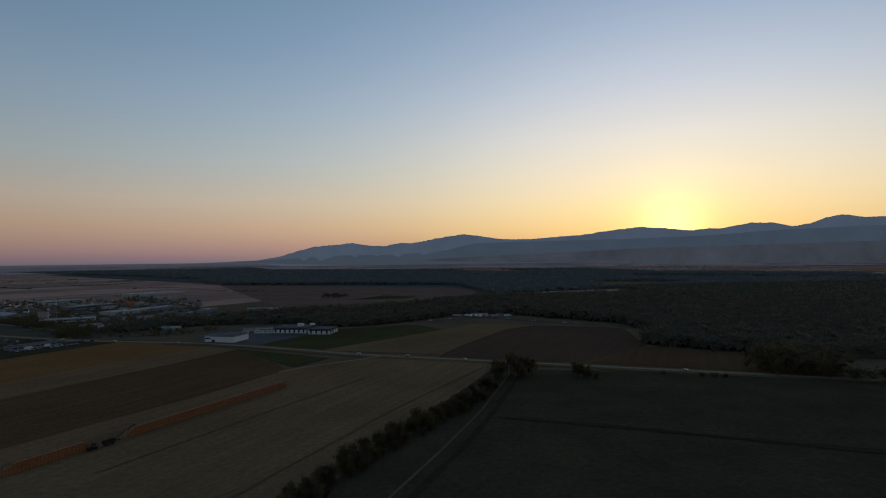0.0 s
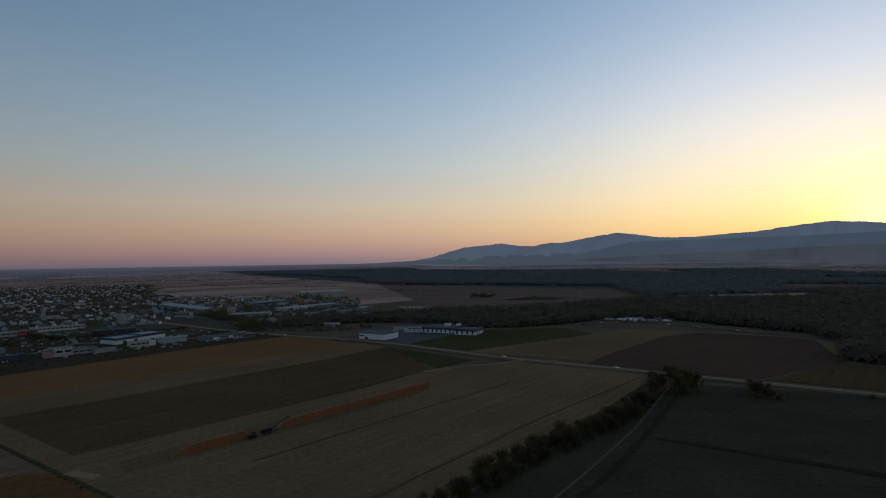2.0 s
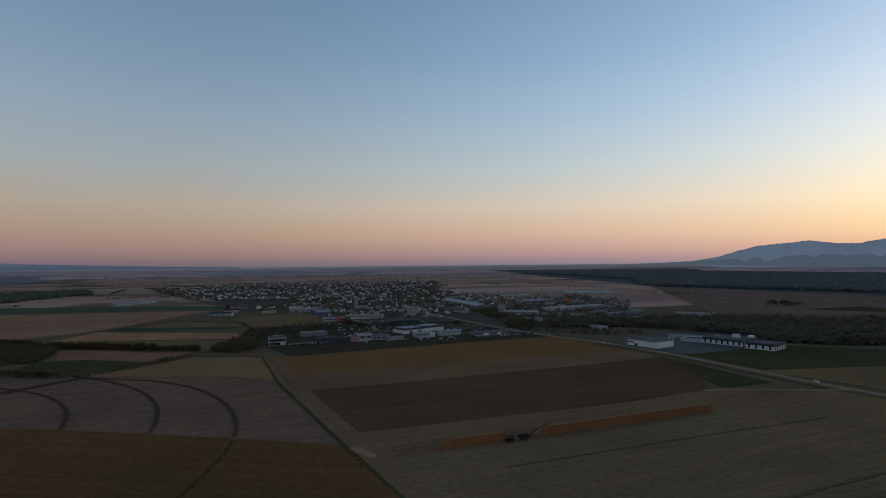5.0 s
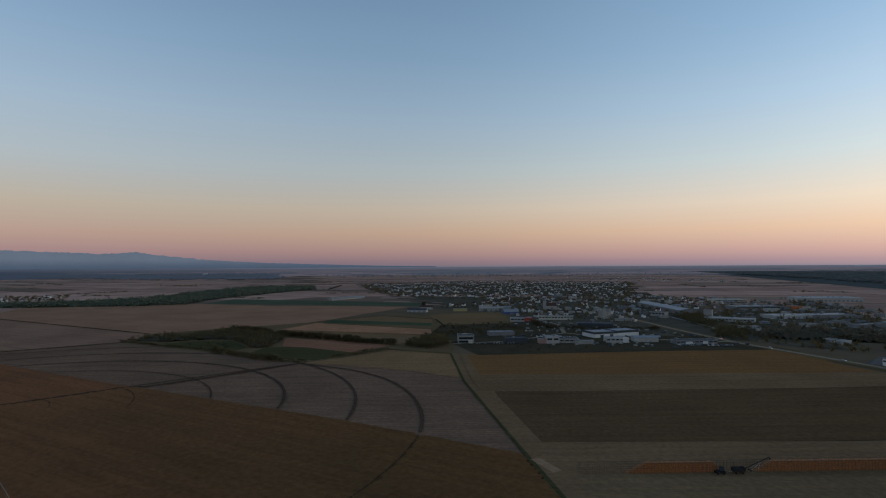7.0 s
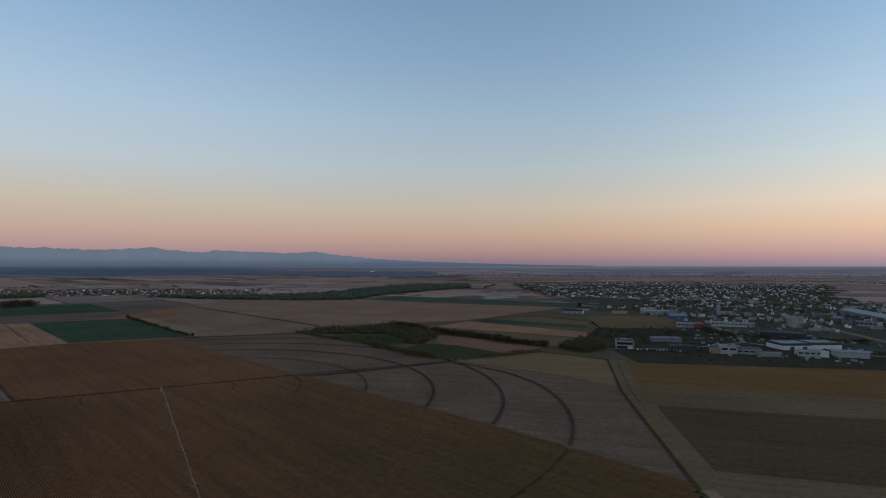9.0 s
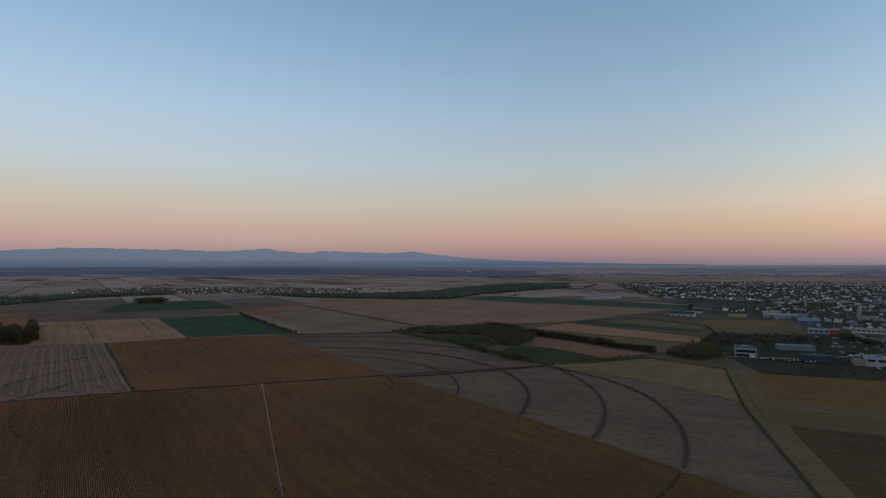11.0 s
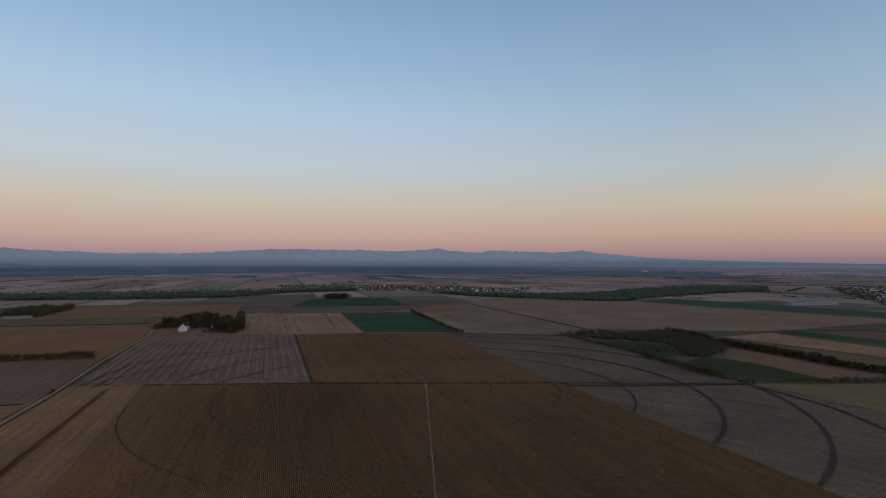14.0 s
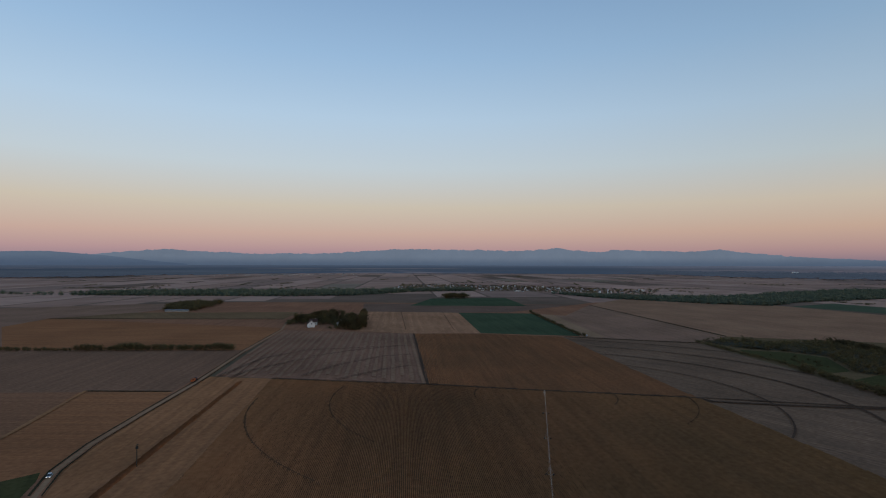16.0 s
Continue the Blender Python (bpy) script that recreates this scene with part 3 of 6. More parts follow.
# parcels on the east side
field("plain_field", [(-100, -560), (-344, -625), (-534, -953), (-673, -942), (-944, -1049), (-1112, -760), (-1310, -300), (-1540, -255), (-1500, 90), (-861, 24), (-751, -155), (-681, -331), (-621, -509), (-469, -403), (-100, -120)], "grey", "grey brown harvested plain between the parcels")
field("grey_field", [(-150, -560), (-346, -630), (-439, -876), (-534, -953), (-673, -942), (-944, -1049), (-760, -1180), (-480, -1330), (-150, -1200), (60, -800)], "mauve", "wide grey brown harvested field")
field("rough_ground", [(-778, 1), (-861, 24), (-906, 260), (-960, 400), (-931, 481), (-764, 422), (-600, 360), (-515, 314), (-532, 161)], "furrow", "rough grass between the wood and the hedges")
GS = [(-621, -509), (-681, -331), (-433, -156), (-371, -320)]
M2 = [(-433, -156), (-681, -331), (-726, -255), (-751, -155), (-573, -34), (-491, 24), (-455, -82)]
MA = [(-388, -273), (-433, -156), (-455, -82), (-491, 24), (-325, 143), (-230, 203), (-60, 150), (-30, -20), (-213, -141)]
GC = [(-491, 24), (-573, -34), (-751, -155), (-778, 1), (-684, 59), (-568, 135), (-532, 163), (-483, 209), (-449, 238), (-393, 266), (-222, 203), (-325, 143)]
field("home_meadow", [(-222, 203), (-50, 206), (240, 60), (200, -220), (-60, -170), (-213, -141), (-60, 60)], "furrow", "rough olive grass under the flight line")
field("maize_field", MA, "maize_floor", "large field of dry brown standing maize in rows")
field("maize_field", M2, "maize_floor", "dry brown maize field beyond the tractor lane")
field("stubble_field", GC, "lavender", "grey harvested field crossed by curved wheel ruts")
field("raked_field", GS, "striped", "grey field with broken pale rows of raked straw")
field("stubble_strip", [(-388, -273), (-213, -141), (-150, -92), (-60, -60), (-130, -140), (-186, -182), (-203, -204), (-230, -228), (-276, -261), (-347, -310), (-368, -322)], "stubble36", "pale stubble strip beside the farm lane")
field("tan_field", [(-913, -601), (-984, -429), (-731, -258), (-681, -331), (-667, -417)], "tan", "tan stubble field with tramlines")
field("green_field", [(-984, -429), (-1042, -305), (-769, -135), (-731, -258)], "green", "dark green sown field beside a hedge")
field("grey_field", [(-1042, -305), (-1030, -237), (-782, -91), (-764, -132)], "mauve", "grey brown harvested margin beside the hedge")
field("light_strip", [(-1036, -290), (-1034, -262), (-776, -106), (-768, -124)], "track", "narrow pale stubble strip")
field("grey_field", [(-1030, -237), (-1310, -271), (-861, 24), (-778, 1), (-751, -146), (-782, -91)], "mauve", "grey brown harvested field")
field("dark_field", [(-1084, -732), (-1310, -300), (-1044, -351), (-984, -429), (-913, -601)], "dusk", "dark brown harvested parcel")
field("meadow", [(-1087, -606), (-1331, -699), (-1459, -541), (-1209, -379)], "green", "dull green meadow before the village")
field("brown_field", [(-1310, -271), (-1581, -255), (-1522, 90), (-1340, 262), (-1142, 532), (-906, 260), (-861, 24)], "maize_far", "wide brown maize field before the riverside wood")
field("sown_field", [(-1501, 123), (-1667, 211), (-1250, 620), (-1134, 567)], "pasture_green", "pale green sown field beside the wood")
field("left_grey_field", [(-344, -625), (-474, -409), (-320, -298), (-286, -354), (-256, -402), (-150, -560)], "greybrown", "grey brown field below a hedge")
field("ochre_field", [(-286, -354), (-320, -298), (-203, -206), (-120, -150), (-90, -200), (-211, -276)], "orange", "ochre stubble field beside the lane")
field("grass_corner", [(-183, -186), (-194, -199), (-200, -209), (-186, -212), (-160, -200)], "green_dull", "small green patch beside the lane")
field("dull_field", [(-150, -560), (-256, -402), (-286, -354), (-211, -276), (-90, -200), (60, -420)], "dulltan", "dull grey brown harvested field")
field("ochre_field", [(-346, -630), (-474, -409), (-638, -519), (-534, -953), (-439, -876)], "orange", "orange brown stubble field behind a hedge")
field("stubble_field", [(-534, -953), (-728, -618), (-844, -696), (-673, -942)], "stubble", "pale stubble strip beyond a dark margin")
field("grey_field", [(-723, -855), (-944, -1049), (-1112, -760), (-913, -601)], "grey", "grey brown field beside a copse")
# parcels round the wood island
field("brown_strip", [(-725, 182), (-690, 218), (-600, 278), (-566, 226), (-656, 166)], "grey", "brown strip field between hedges")
field("meadow", [(-655, 148), (-634, 185), (-568, 224), (-540, 176), (-577, 144), (-612, 122)], "green_dull", "green meadow inside the wood island")
field("glade", [(-745, 42), (-750, 86), (-733, 118), (-660, 128), (-640, 112), (-665, 90), (-716, 52)], "green_dull", "rough green glade in the wood island")
field("stubble_field", [(-745, 196), (-640, 260), (-604, 290), (-626, 328), (-661, 359), (-820, 190)], "stubble", "pale strip field along a hedge")
field("stubble_field", [(-820, 190), (-661, 359), (-720, 385), (-890, 260)], "tan", "tan strip field with a dark margin")
field("green_strip", [(-889, 269), (-764, 407), (-798, 423), (-925, 300)], "green", "narrow green strip of winter crop")
field("stubble_field", [(-925, 300), (-798, 423), (-850, 450), (-960, 400)], "stubble", "pale stubble triangle")
field("tan_field", [(-931, 481), (-925, 638), (-738, 534), (-764, 422)], "dun", "brown field beside the business park")
field("scrub", [(-764, 422), (-738, 534), (-620, 520), (-600, 360), (-640, 340)], "darkmeadow", "dark rough grass beside the business park")
# parcels on the town side
field("straw_field", [(-532, 163), (-541, 202), (-566, 263), (-510, 312), (-393, 265), (-449, 237), (-483, 208)], "straw", "straw coloured stubble field with swaths")
field("track_margin", [(-512, 312), (-220, 200), (-200, 240), (-240, 300), (-370, 330), (-480, 360)], "stubble", "pale stubble margin beside the dirt track")
field("brown_crop", [(-492, 316), (-503, 340), (-516, 392), (-492, 445), (-475, 490), (-446, 548), (-416, 606), (-366, 640), (-292, 591), (-255, 583), (-336, 421), (-403, 281)], "crop_brown", "brown standing crop before the town")
field("pale_strip", [(-405, 283), (-336, 421), (-255, 585), (-216, 560), (-224, 528), (-252, 460), (-289, 381), (-320, 312), (-349, 260)], "stubble", "pale stubble strip between two crops")
field("ploughed_field", [(-348, 260), (-322, 312), (-291, 381), (-254, 460), (-226, 528), (-216, 556), (-190, 548), (-129, 450), (-163, 378), (-207, 280), (-240, 216)], "plough", "dark ploughed field")
field("pale_strip", [(-243, 216), (-160, 380), (-128, 462), (-69, 506), (-64, 494), (-113, 400), (-203, 198), (-222, 206)], "stubble", "pale stubble margin beside the corn crib")
field("grass_field", [(-203, 198), (-113, 400), (-66, 504), (37, 470), (23, 360), (-14, 292), (-60, 205), (-140, 60)], "meadow", "dull olive meadow with faint mowing lines")
field("green_corner", [(-220, 566), (-186, 550), (-106, 505), (-128, 462)], "green_dull", "dark green grass corner beside the road")
field("pasture", [(-53, 205), (37, 440), (70, 440), (180, 428), (300, 392), (420, 340), (240, 60), (0, 60)], "darkmeadow", "dark pasture beyond the tree line")
field("factory_lawn", [(-205, 573), (-170, 660), (-144, 719), (-37, 756), (-1, 699), (-125, 548)], "green_dull", "green lawn round the factory")
field("brown_field", [(-125, 548), (-1, 699), (40, 760), (222, 716), (238, 649), (203, 549), (122, 466), (-30, 524)], "dun", "brown stubble field beyond the main road")
field("tilled_field", [(-9, 498), (19, 571), (78, 693), (121, 731), (206, 707), (229, 689), (204, 550), (122, 468), (67, 482)], "dun_dark", "dark brown tilled field beyond the main road")
field("dark_field", [(122, 466), (204, 549), (283, 493), (300, 400), (241, 424)], "plough", "dark ploughed wedge beside the forest")
field("open_plain", [(-314, 1054), (-867, 2113), (57, 1889), (117, 1332)], "pink", "wide pale stubble plain before the forest", split=10)
field("green_patch", [(-216, 1246), (-150, 1400), (-60, 1330), (-90, 1270)], "green_dull", "green patch in the stubble plain")
field("business_park_yard", [(-590, 350), (-640, 430), (-760, 560), (-735, 640), (-640, 700), (-430, 640), (-404, 560), (-492, 330)], "darkmeadow", "dark rough grass ground of the business park")
field("factory_yard", [(-285, 618), (-205, 580), (-170, 660), (-150, 745), (-260, 760), (-300, 690)], "yard", "dark asphalt yard round the factory")

field("village_ground", [(-2700, 880), (-1587, 650), (-1100, 1300), (-2143, 2260)], "gardens", "dark gardens and lawns of the village", split=30, ragged=0.7)
field("town_ground", [(-1587, 650), (-1060, 560), (-620, 900), (-1100, 1300)], "gardens", "dark lawns and yards of the town", split=24, ragged=0.5)
field("town_ground", [(-980, 640), (-640, 560), (-330, 690), (-620, 930)], "gardens", "dark rough grass round the workshops", split=20, ragged=0.4)
field("town_ground", [(-700, 880), (-420, 700), (-380, 960), (-820, 1480)], "gardens", "dark lawns and yards of the north works", split=20, ragged=0.5)
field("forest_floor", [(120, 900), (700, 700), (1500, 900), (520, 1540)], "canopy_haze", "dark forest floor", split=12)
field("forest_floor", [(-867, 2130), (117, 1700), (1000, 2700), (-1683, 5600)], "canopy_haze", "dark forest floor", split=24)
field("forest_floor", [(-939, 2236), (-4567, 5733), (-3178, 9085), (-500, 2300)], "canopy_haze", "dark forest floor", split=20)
field("clearing", [(436, 1584), (600, 2058), (889, 1900), (658, 1660)], "stubble", "pale stubble clearing in the forest", split=10)
field("clearing", [(844, 2435), (950, 2743), (1640, 2050), (1527, 1877)], "stubble", "pale stubble fields before the foothills", split=10)
field("clearing", [(2262, 2778), (2423, 3305), (2801, 3440), (3000, 2900)], "tan", "tan fields before the foothills", split=10)
field("clearing", [(-86, 4121), (396, 4880), (776, 3373), (479, 3543)], "tan", "tan fields before the foothills", split=10)

field("rough_margin", [(-405, 552), (-366, 640), (-300, 612), (-341, 622), (-429, 640), (-480, 655), (-480, 600)], "darkmeadow", "dark rough grass beside the main road")
# roads, lanes, ditches
ribbon("road_verge", [(-689, 745), (-546, 684), (-429, 640), (-341, 622), (-266, 606), (-205, 582), (-75, 520), (37, 482), (169, 437), (265, 404), (420, 350), (700, 250)], 15.0, "verge", "dry grass verges of the country road", "verge", wob=0.25)
ribbon("road", [(-1500, 1250), (-871, 837), (-689, 745), (-546, 684), (-429, 640), (-341, 622), (-266, 606), (-205, 582), (-75, 520), (37, 482), (169, 437), (265, 404), (420, 350), (700, 250)], 6.0, "asphalt", "grey two-lane country road", "road", crown=0.06)
ROAD_Z = LAYER[0] + 0.05
ribbon("road_verge", [(-341, 612), (-266, 596), (-205, 572), (-78, 511), (37, 473), (169, 428), (265, 395)], 5.0, "verge", "grass verge beside the road", "verge", wob=0.4)
ribbon("field_track", [(-60, 512), (-75, 497), (-110, 470), (-135, 445)], 4.0, "track", "gravel field entrance off the road")
ribbon("lane_verge", [(-120, -110), (-187, -183), (-204, -205), (-231, -229), (-277, -262), (-348, -311), (-469, -403), (-621, -509), (-720, -600)], 6.0, "grey", "dry grass verges of the farm lane", "verge", wob=0.2)
ribbon("farm_lane", [(-120, -110), (-187, -183), (-204, -205), (-231, -229), (-277, -262), (-348, -311), (-469, -403), (-621, -509), (-720, -600)], 2.3, "track", "pale gravel farm lane between fields")
LANE_Z = LAYER[0]
ribbon("lane_ditch", [(-185.5, -184.8), (-202.5, -206.8), (-229.6, -230.8), (-275.7, -263.8), (-346.7, -312.8), (-467.7, -404.8), (-619.7, -510.8)], 1.0, "ditch", "dark ditch beside the farm lane", "ditch", wob=0.5)
ribbon("lane_verge", [(-188.3, -181), (-205.4, -203), (-232.4, -227), (-278.4, -260), (-349.4, -309), (-470.4, -401)], 0.8, "ditch", "grass verge beside the farm lane", "verge", wob=0.5)
ribbon("track_verge", [(-512, 313), (-389, 261), (-216, 203), (-150, 181)], 6.0, "stubble", "dry grass verge of the dirt track", "verge", wob=0.2)
ribbon("field_track", [(-506, 321), (-386, 268), (-214, 208), (-150, 186)], 8.0, "stubble", "pale dirt track between fields")
ribbon("grass_track", [(-515, 311), (-390, 258), (-218, 200), (-150, 178)], 2.0, "green_dull", "dark grassy ditch between fields", "ditch", wob=0.4)
ribbon("crib_path", [(-222, 204), (-204, 203)], 5.0, "track", "gravel apron before the corn crib")
ribbon("canal_path", [(-40, 150), (-21, 208), (-2, 257), (21, 322), (50, 423), (60, 470)], 1.4, "path", "dull gravel towpath beside the tree line")
ribbon("canal_bank", [(-34, 150), (-14, 205), (6, 255), (28, 318), (56, 415)], 3.0, "ditch", "dark ditch beside the towpath", "ditch", wob=0.9, step=8)
ribbon("pasture_ditch", [(30, 310), (93, 289), (154, 265), (199, 248), (300, 205)], 5.0, "ditch", "dark overgrown ditch across the pasture", "ditch", wob=1.0, step=9)
ribbon("mown_line", [(-90, 190), (-61, 259), (-30, 331), (33, 455)], 2.0, "furrow", "soft furrow across the meadow", "furrow", wob=0.8, step=8)
ribbon("mown_line", [(-150, 235), (-105, 330), (-60, 420)], 1.1, "furrow", "faint furrow across the meadow", "furrow", wob=0.6)
ribbon("tractor_lane", [(-388, -273), (-433, -156), (-455, -82), (-491, 24), (-532, 161)], 2.2, "wheel", "dark tractor lane between two maize fields", "track", wob=0.4)
ribbon("field_margin", [(-681, -331), (-433, -156)], 2.4, "wheel", "dark margin between maize and raked field", "margin", wob=0.3)
ribbon("field_margin", [(-1310, -271), (-861, 24)], 4.0, "ditch", "dark grassy margin between two fields", "margin", wob=0.3)
ribbon("field_margin", [(-778, 1), (-751, -150)], 3.5, "ditch", "dark margin at the end of the stubble", "margin", wob=0.3)
ribbon("field_margin", [(-534, -953), (-728, -618)], 4.0, "ditch", "dark margin between stubble fields", "margin", wob=0.3)
ribbon("field_margin", [(-320, -300), (-290, -353)], 2.0, "ditch", "dark field margin", "margin", wob=0.3)
ribbon("field_margin", [(-290, -353), (-212, -278), (-90, -260)], 2.5, "maize", "rusty field margin", "margin", wob=0.5)
ribbon("field_margin", [(-820, 190), (-661, 359)], 4.0, "maize", "brown grassy margin", "margin", wob=0.5)
ribbon("field_margin", [(-906, 260), (-960, 400), (-850, 455), (-760, 425)], 4.0, "ditch", "dark margin between strips", "margin", wob=0.4)
ribbon("access_road", [(-429, 640), (-511, 553), (-593, 523), (-680, 583), (-760, 600)], 6.0, "asphalt", "asphalt street in the business park", "road")
ribbon("access_road", [(-593, 523), (-560, 420), (-575, 345)], 5.0, "asphalt", "asphalt street in the business park", "road")
ribbon("railway_wall", [(-760, 868), (-689, 832), (-552, 757), (-455, 684)], 2.6, "concrete", "pale kerb line of the railway", "railway")
ribbon("slip_road", [(-20, 800), (56, 841), (97, 812), (168, 754), (260, 690), (400, 600)], 7.0, "yard", "asphalt slip road along the forest", "road")
TOP_Z = LAYER[0]

# ruts of the pivot irrigator: rings round its hub
HUB = (-445.4, -68.6)
RINGS = (48.5, 97, 146, 195.5, 244, 290.5)
for rad in RINGS:
    run = []
    for i in range(721):
        a = radians(i * 0.5)
        p = (HUB[0] + rad * math.cos(a), HUB[1] + rad * math.sin(a))
        ok = inside(*p, GC) and not (rad > 280 and 57 < i * 0.5 < 130)
        if ok:
            run.append(p)
        if (not ok or i == 720) and len(run) > 4:
            ribbon("wheel_rut", run, 2.1 if rad > 160 else 1.2, "wheel", "dark curved wheel rut of the irrigator", "rut", step=6, wob=0.5)
        if not ok:
            run = []
CORNER = ((56, 290.5), (65, 287), (74, 282.5), (85, 276), (92, 268.5), (96, 264), (101, 255), (104, 250), (109, 245))
swing = []
for (a0, r0), (a1, r1) in zip(CORNER, CORNER[1:]):
    swing += [(a0 + (a1 - a0) * i / 4, r0 + (r1 - r0) * i / 4) for i in range(4)]
ribbon("wheel_rut", [(HUB[0] + r * math.cos(radians(a)), HUB[1] + r * math.sin(radians(a))) for a, r in swing], 2.1, "wheel", "dark wheel rut of the irrigator's corner arm", "rut", step=8, wob=0.4)
RUTS = ((48.5, 85, 130), (48.5, 270, 310), (97, 75, 118), (146, 290, 345), (195.5, 303, 352), (290.5, 30, 90))
for rad, a0, a1 in RUTS:
    run = [(HUB[0] + rad * math.cos(radians(a)), HUB[1] + rad * math.sin(radians(a))) for a in range(a0, a1)]
    run = [p for p in run if inside(*p, MA) or inside(*p, M2)]
    if len(run) > 3:
        ribbon("wheel_rut", run, 1.0 if rad > 200 else 0.6, "maize_floor", "faint curved wheel rut between maize rows", "rut", step=6, wob=0.6)
ribbon("tractor_rut", [(-490, 22), (-484, 34), (-496, 71), (-509, 107), (-524, 145), (-530, 160)], 3.0, "wheel", "dark tractor rut across the stubble", "rut", wob=0.3)


# ---- standing maize: real rows ----
LANE = [(-388, -273), (-433, -156), (-455, -82), (-491, 24), (-500, 60)]


def near_lane(x, y, gap):
    for (x0, y0), (x1, y1) in zip(LANE, LANE[1:]):
        dx, dy = x1 - x0, y1 - y0
        t = min(1, max(0, ((x - x0) * dx + (y - y0) * dy) / (dx * dx + dy * dy)))
        if math.hypot(x - x0 - t * dx, y - y0 - t * dy) < gap:
            return True
    return False


def rutted(d, x, y):
    """Whether the irrigator's wheels have flattened the maize here."""
    a = math.degrees(math.atan2(y - HUB[1], x - HUB[0])) % 360
    return any(abs(d - r) < (0.9 if r > 200 else 0.5) and a0 < a < a1 for r, a0, a1 in RUTS)


def maize_rows(name, poly, ang, gap, seg, height, label, reach=None, wide=0.34, mat="maize"):
    ca, sa = math.cos(radians(ang)), math.sin(radians(ang))
    us = [x * ca + y * sa for x, y in poly]
    vs = [-x * sa + y * ca for x, y in poly]
    verts, faces = [], []
    v = min(vs)
    while v < max(vs):
        v += gap
        u, open_row = min(us), False
        while u < max(us):
            u += seg
            x, y = u * ca - v * sa, u * sa + v * ca
            ok = inside(x, y, poly) and (reach is None or math.hypot(x - reach[0], y - reach[1]) < reach[2])
            if ok:
                d = math.hypot(x - HUB[0], y - HUB[1])
                rut = near_lane(x, y, 1.5) or (rutted(d, x, y))
                h = 0.06 if rut else height * (0.8 + 0.4 * rng.random())
                w, o = gap * wide, (rng.random() - 0.5) * gap * 0.12
                k = len(verts)
                verts += [(x + sa * (w - o), y - ca * (w - o), 0.03), (x + sa * -o, y - ca * -o, h), (x - sa * (w + o), y + ca * (w + o), 0.03)]
                if open_row:
                    faces += [(k - 3, k, k + 1, k - 2), (k - 2, k + 1, k + 2, k - 1)]
            open_row = ok
    tagged(obj(name, verts, faces, MAT[mat]), label, "maize", kind="stuff")


maize_rows("maize_rows", MA, 34.3, 0.8, 3.2, 0.7, "rows of dry brown standing maize", (-60, 60, 560))
maize_rows("maize_rows", M2, 34.3, 1.5, 4.5, 0.6, "rows of dry brown maize in the far half", wide=0.5, mat="maize_dark")
maize_rows("maize_margin", [(-369, -284), (-367, -286), (-203, -168), (-120, -107), (-120, -104), (-205, -165)], 36.5, 0.6, 1.2, 0.95, "rusty strip of uncut maize in the stubble")
bpy.data.objects["maize_margin"].data.materials[0] = MAT["rust"]


def swaths():
    """Pale broken rows of raked straw on the grey field."""
    up, ang, verts, faces = lift() + 0.004, radians(35.5), [], []
    ca, sa = math.cos(ang), math.sin(ang)
    us, vs = [x * ca + y * sa for x, y in GS], [-x * sa + y * ca for x, y in GS]
    v = min(vs)
    while v < max(vs):
        v += 7.6
        u = min(us)
        while u < max(us):
            L = rng.uniform(10, 40)
            w = rng.uniform(1.3, 1.9)
            o = rng.gauss(0, 0.2)
            v += o
            p = [(u * ca - q * sa, u * sa + q * ca) for q in (v - w, v + w)] + [((u + L) * ca - q * sa, (u + L) * sa + q * ca) for q in (v + w, v - w)]
            if all(inside(x, y, GS) for x, y in p):
                k = len(verts)
                m = [(p[0][0] + p[1][0]) / 2, (p[0][1] + p[1][1]) / 2], [(p[2][0] + p[3][0]) / 2, (p[2][1] + p[3][1]) / 2]
                verts += [(x, y, up) for x, y in p] + [(*m[0], up + 0.03), (*m[1], up + 0.03)]
                faces += [(k, k + 4, k + 5, k + 3), (k + 4, k + 1, k + 2, k + 5)]
            v -= o
            u += L + (0.2 if rng.random() < 0.5 else rng.uniform(0.6, 2.2))
    tagged(obj("straw_swaths", verts, faces, MAT["swath"]), "broken pale rows of raked straw", "straw", kind="stuff")


swaths()
LAYER[0] += 0.05
for line in ([(-372, -316), (-398, -328), (-447, -350), (-504, -350), (-548, -315), (-591, -276)], [(-370, -300), (-393, -312), (-452, -315), (-480, -312)], [(-405, -258), (-419, -262), (-468, -266), (-516, -259), (-540, -242)],
             [(-408, -226), (-420, -224), (-462, -219), (-488, -209)], [(-480, -318), (-494, -316), (-540, -304), (-580, -285)]):
    for d in (-1.5, 1.5):
        ribbon("tramline", [(x + d * 0.3, y + d) for x, y in line], 0.8, "wheel", "dark tramline across the raked field", "rut", wob=0.3)
for a, b in (((-976, -555), (-703, -358)), ((-968, -454), (-735, -300))):
    ribbon("tramline", [a, b], 0.7, "wheel", "dark tramline in the tan field", "rut", wob=0.3)


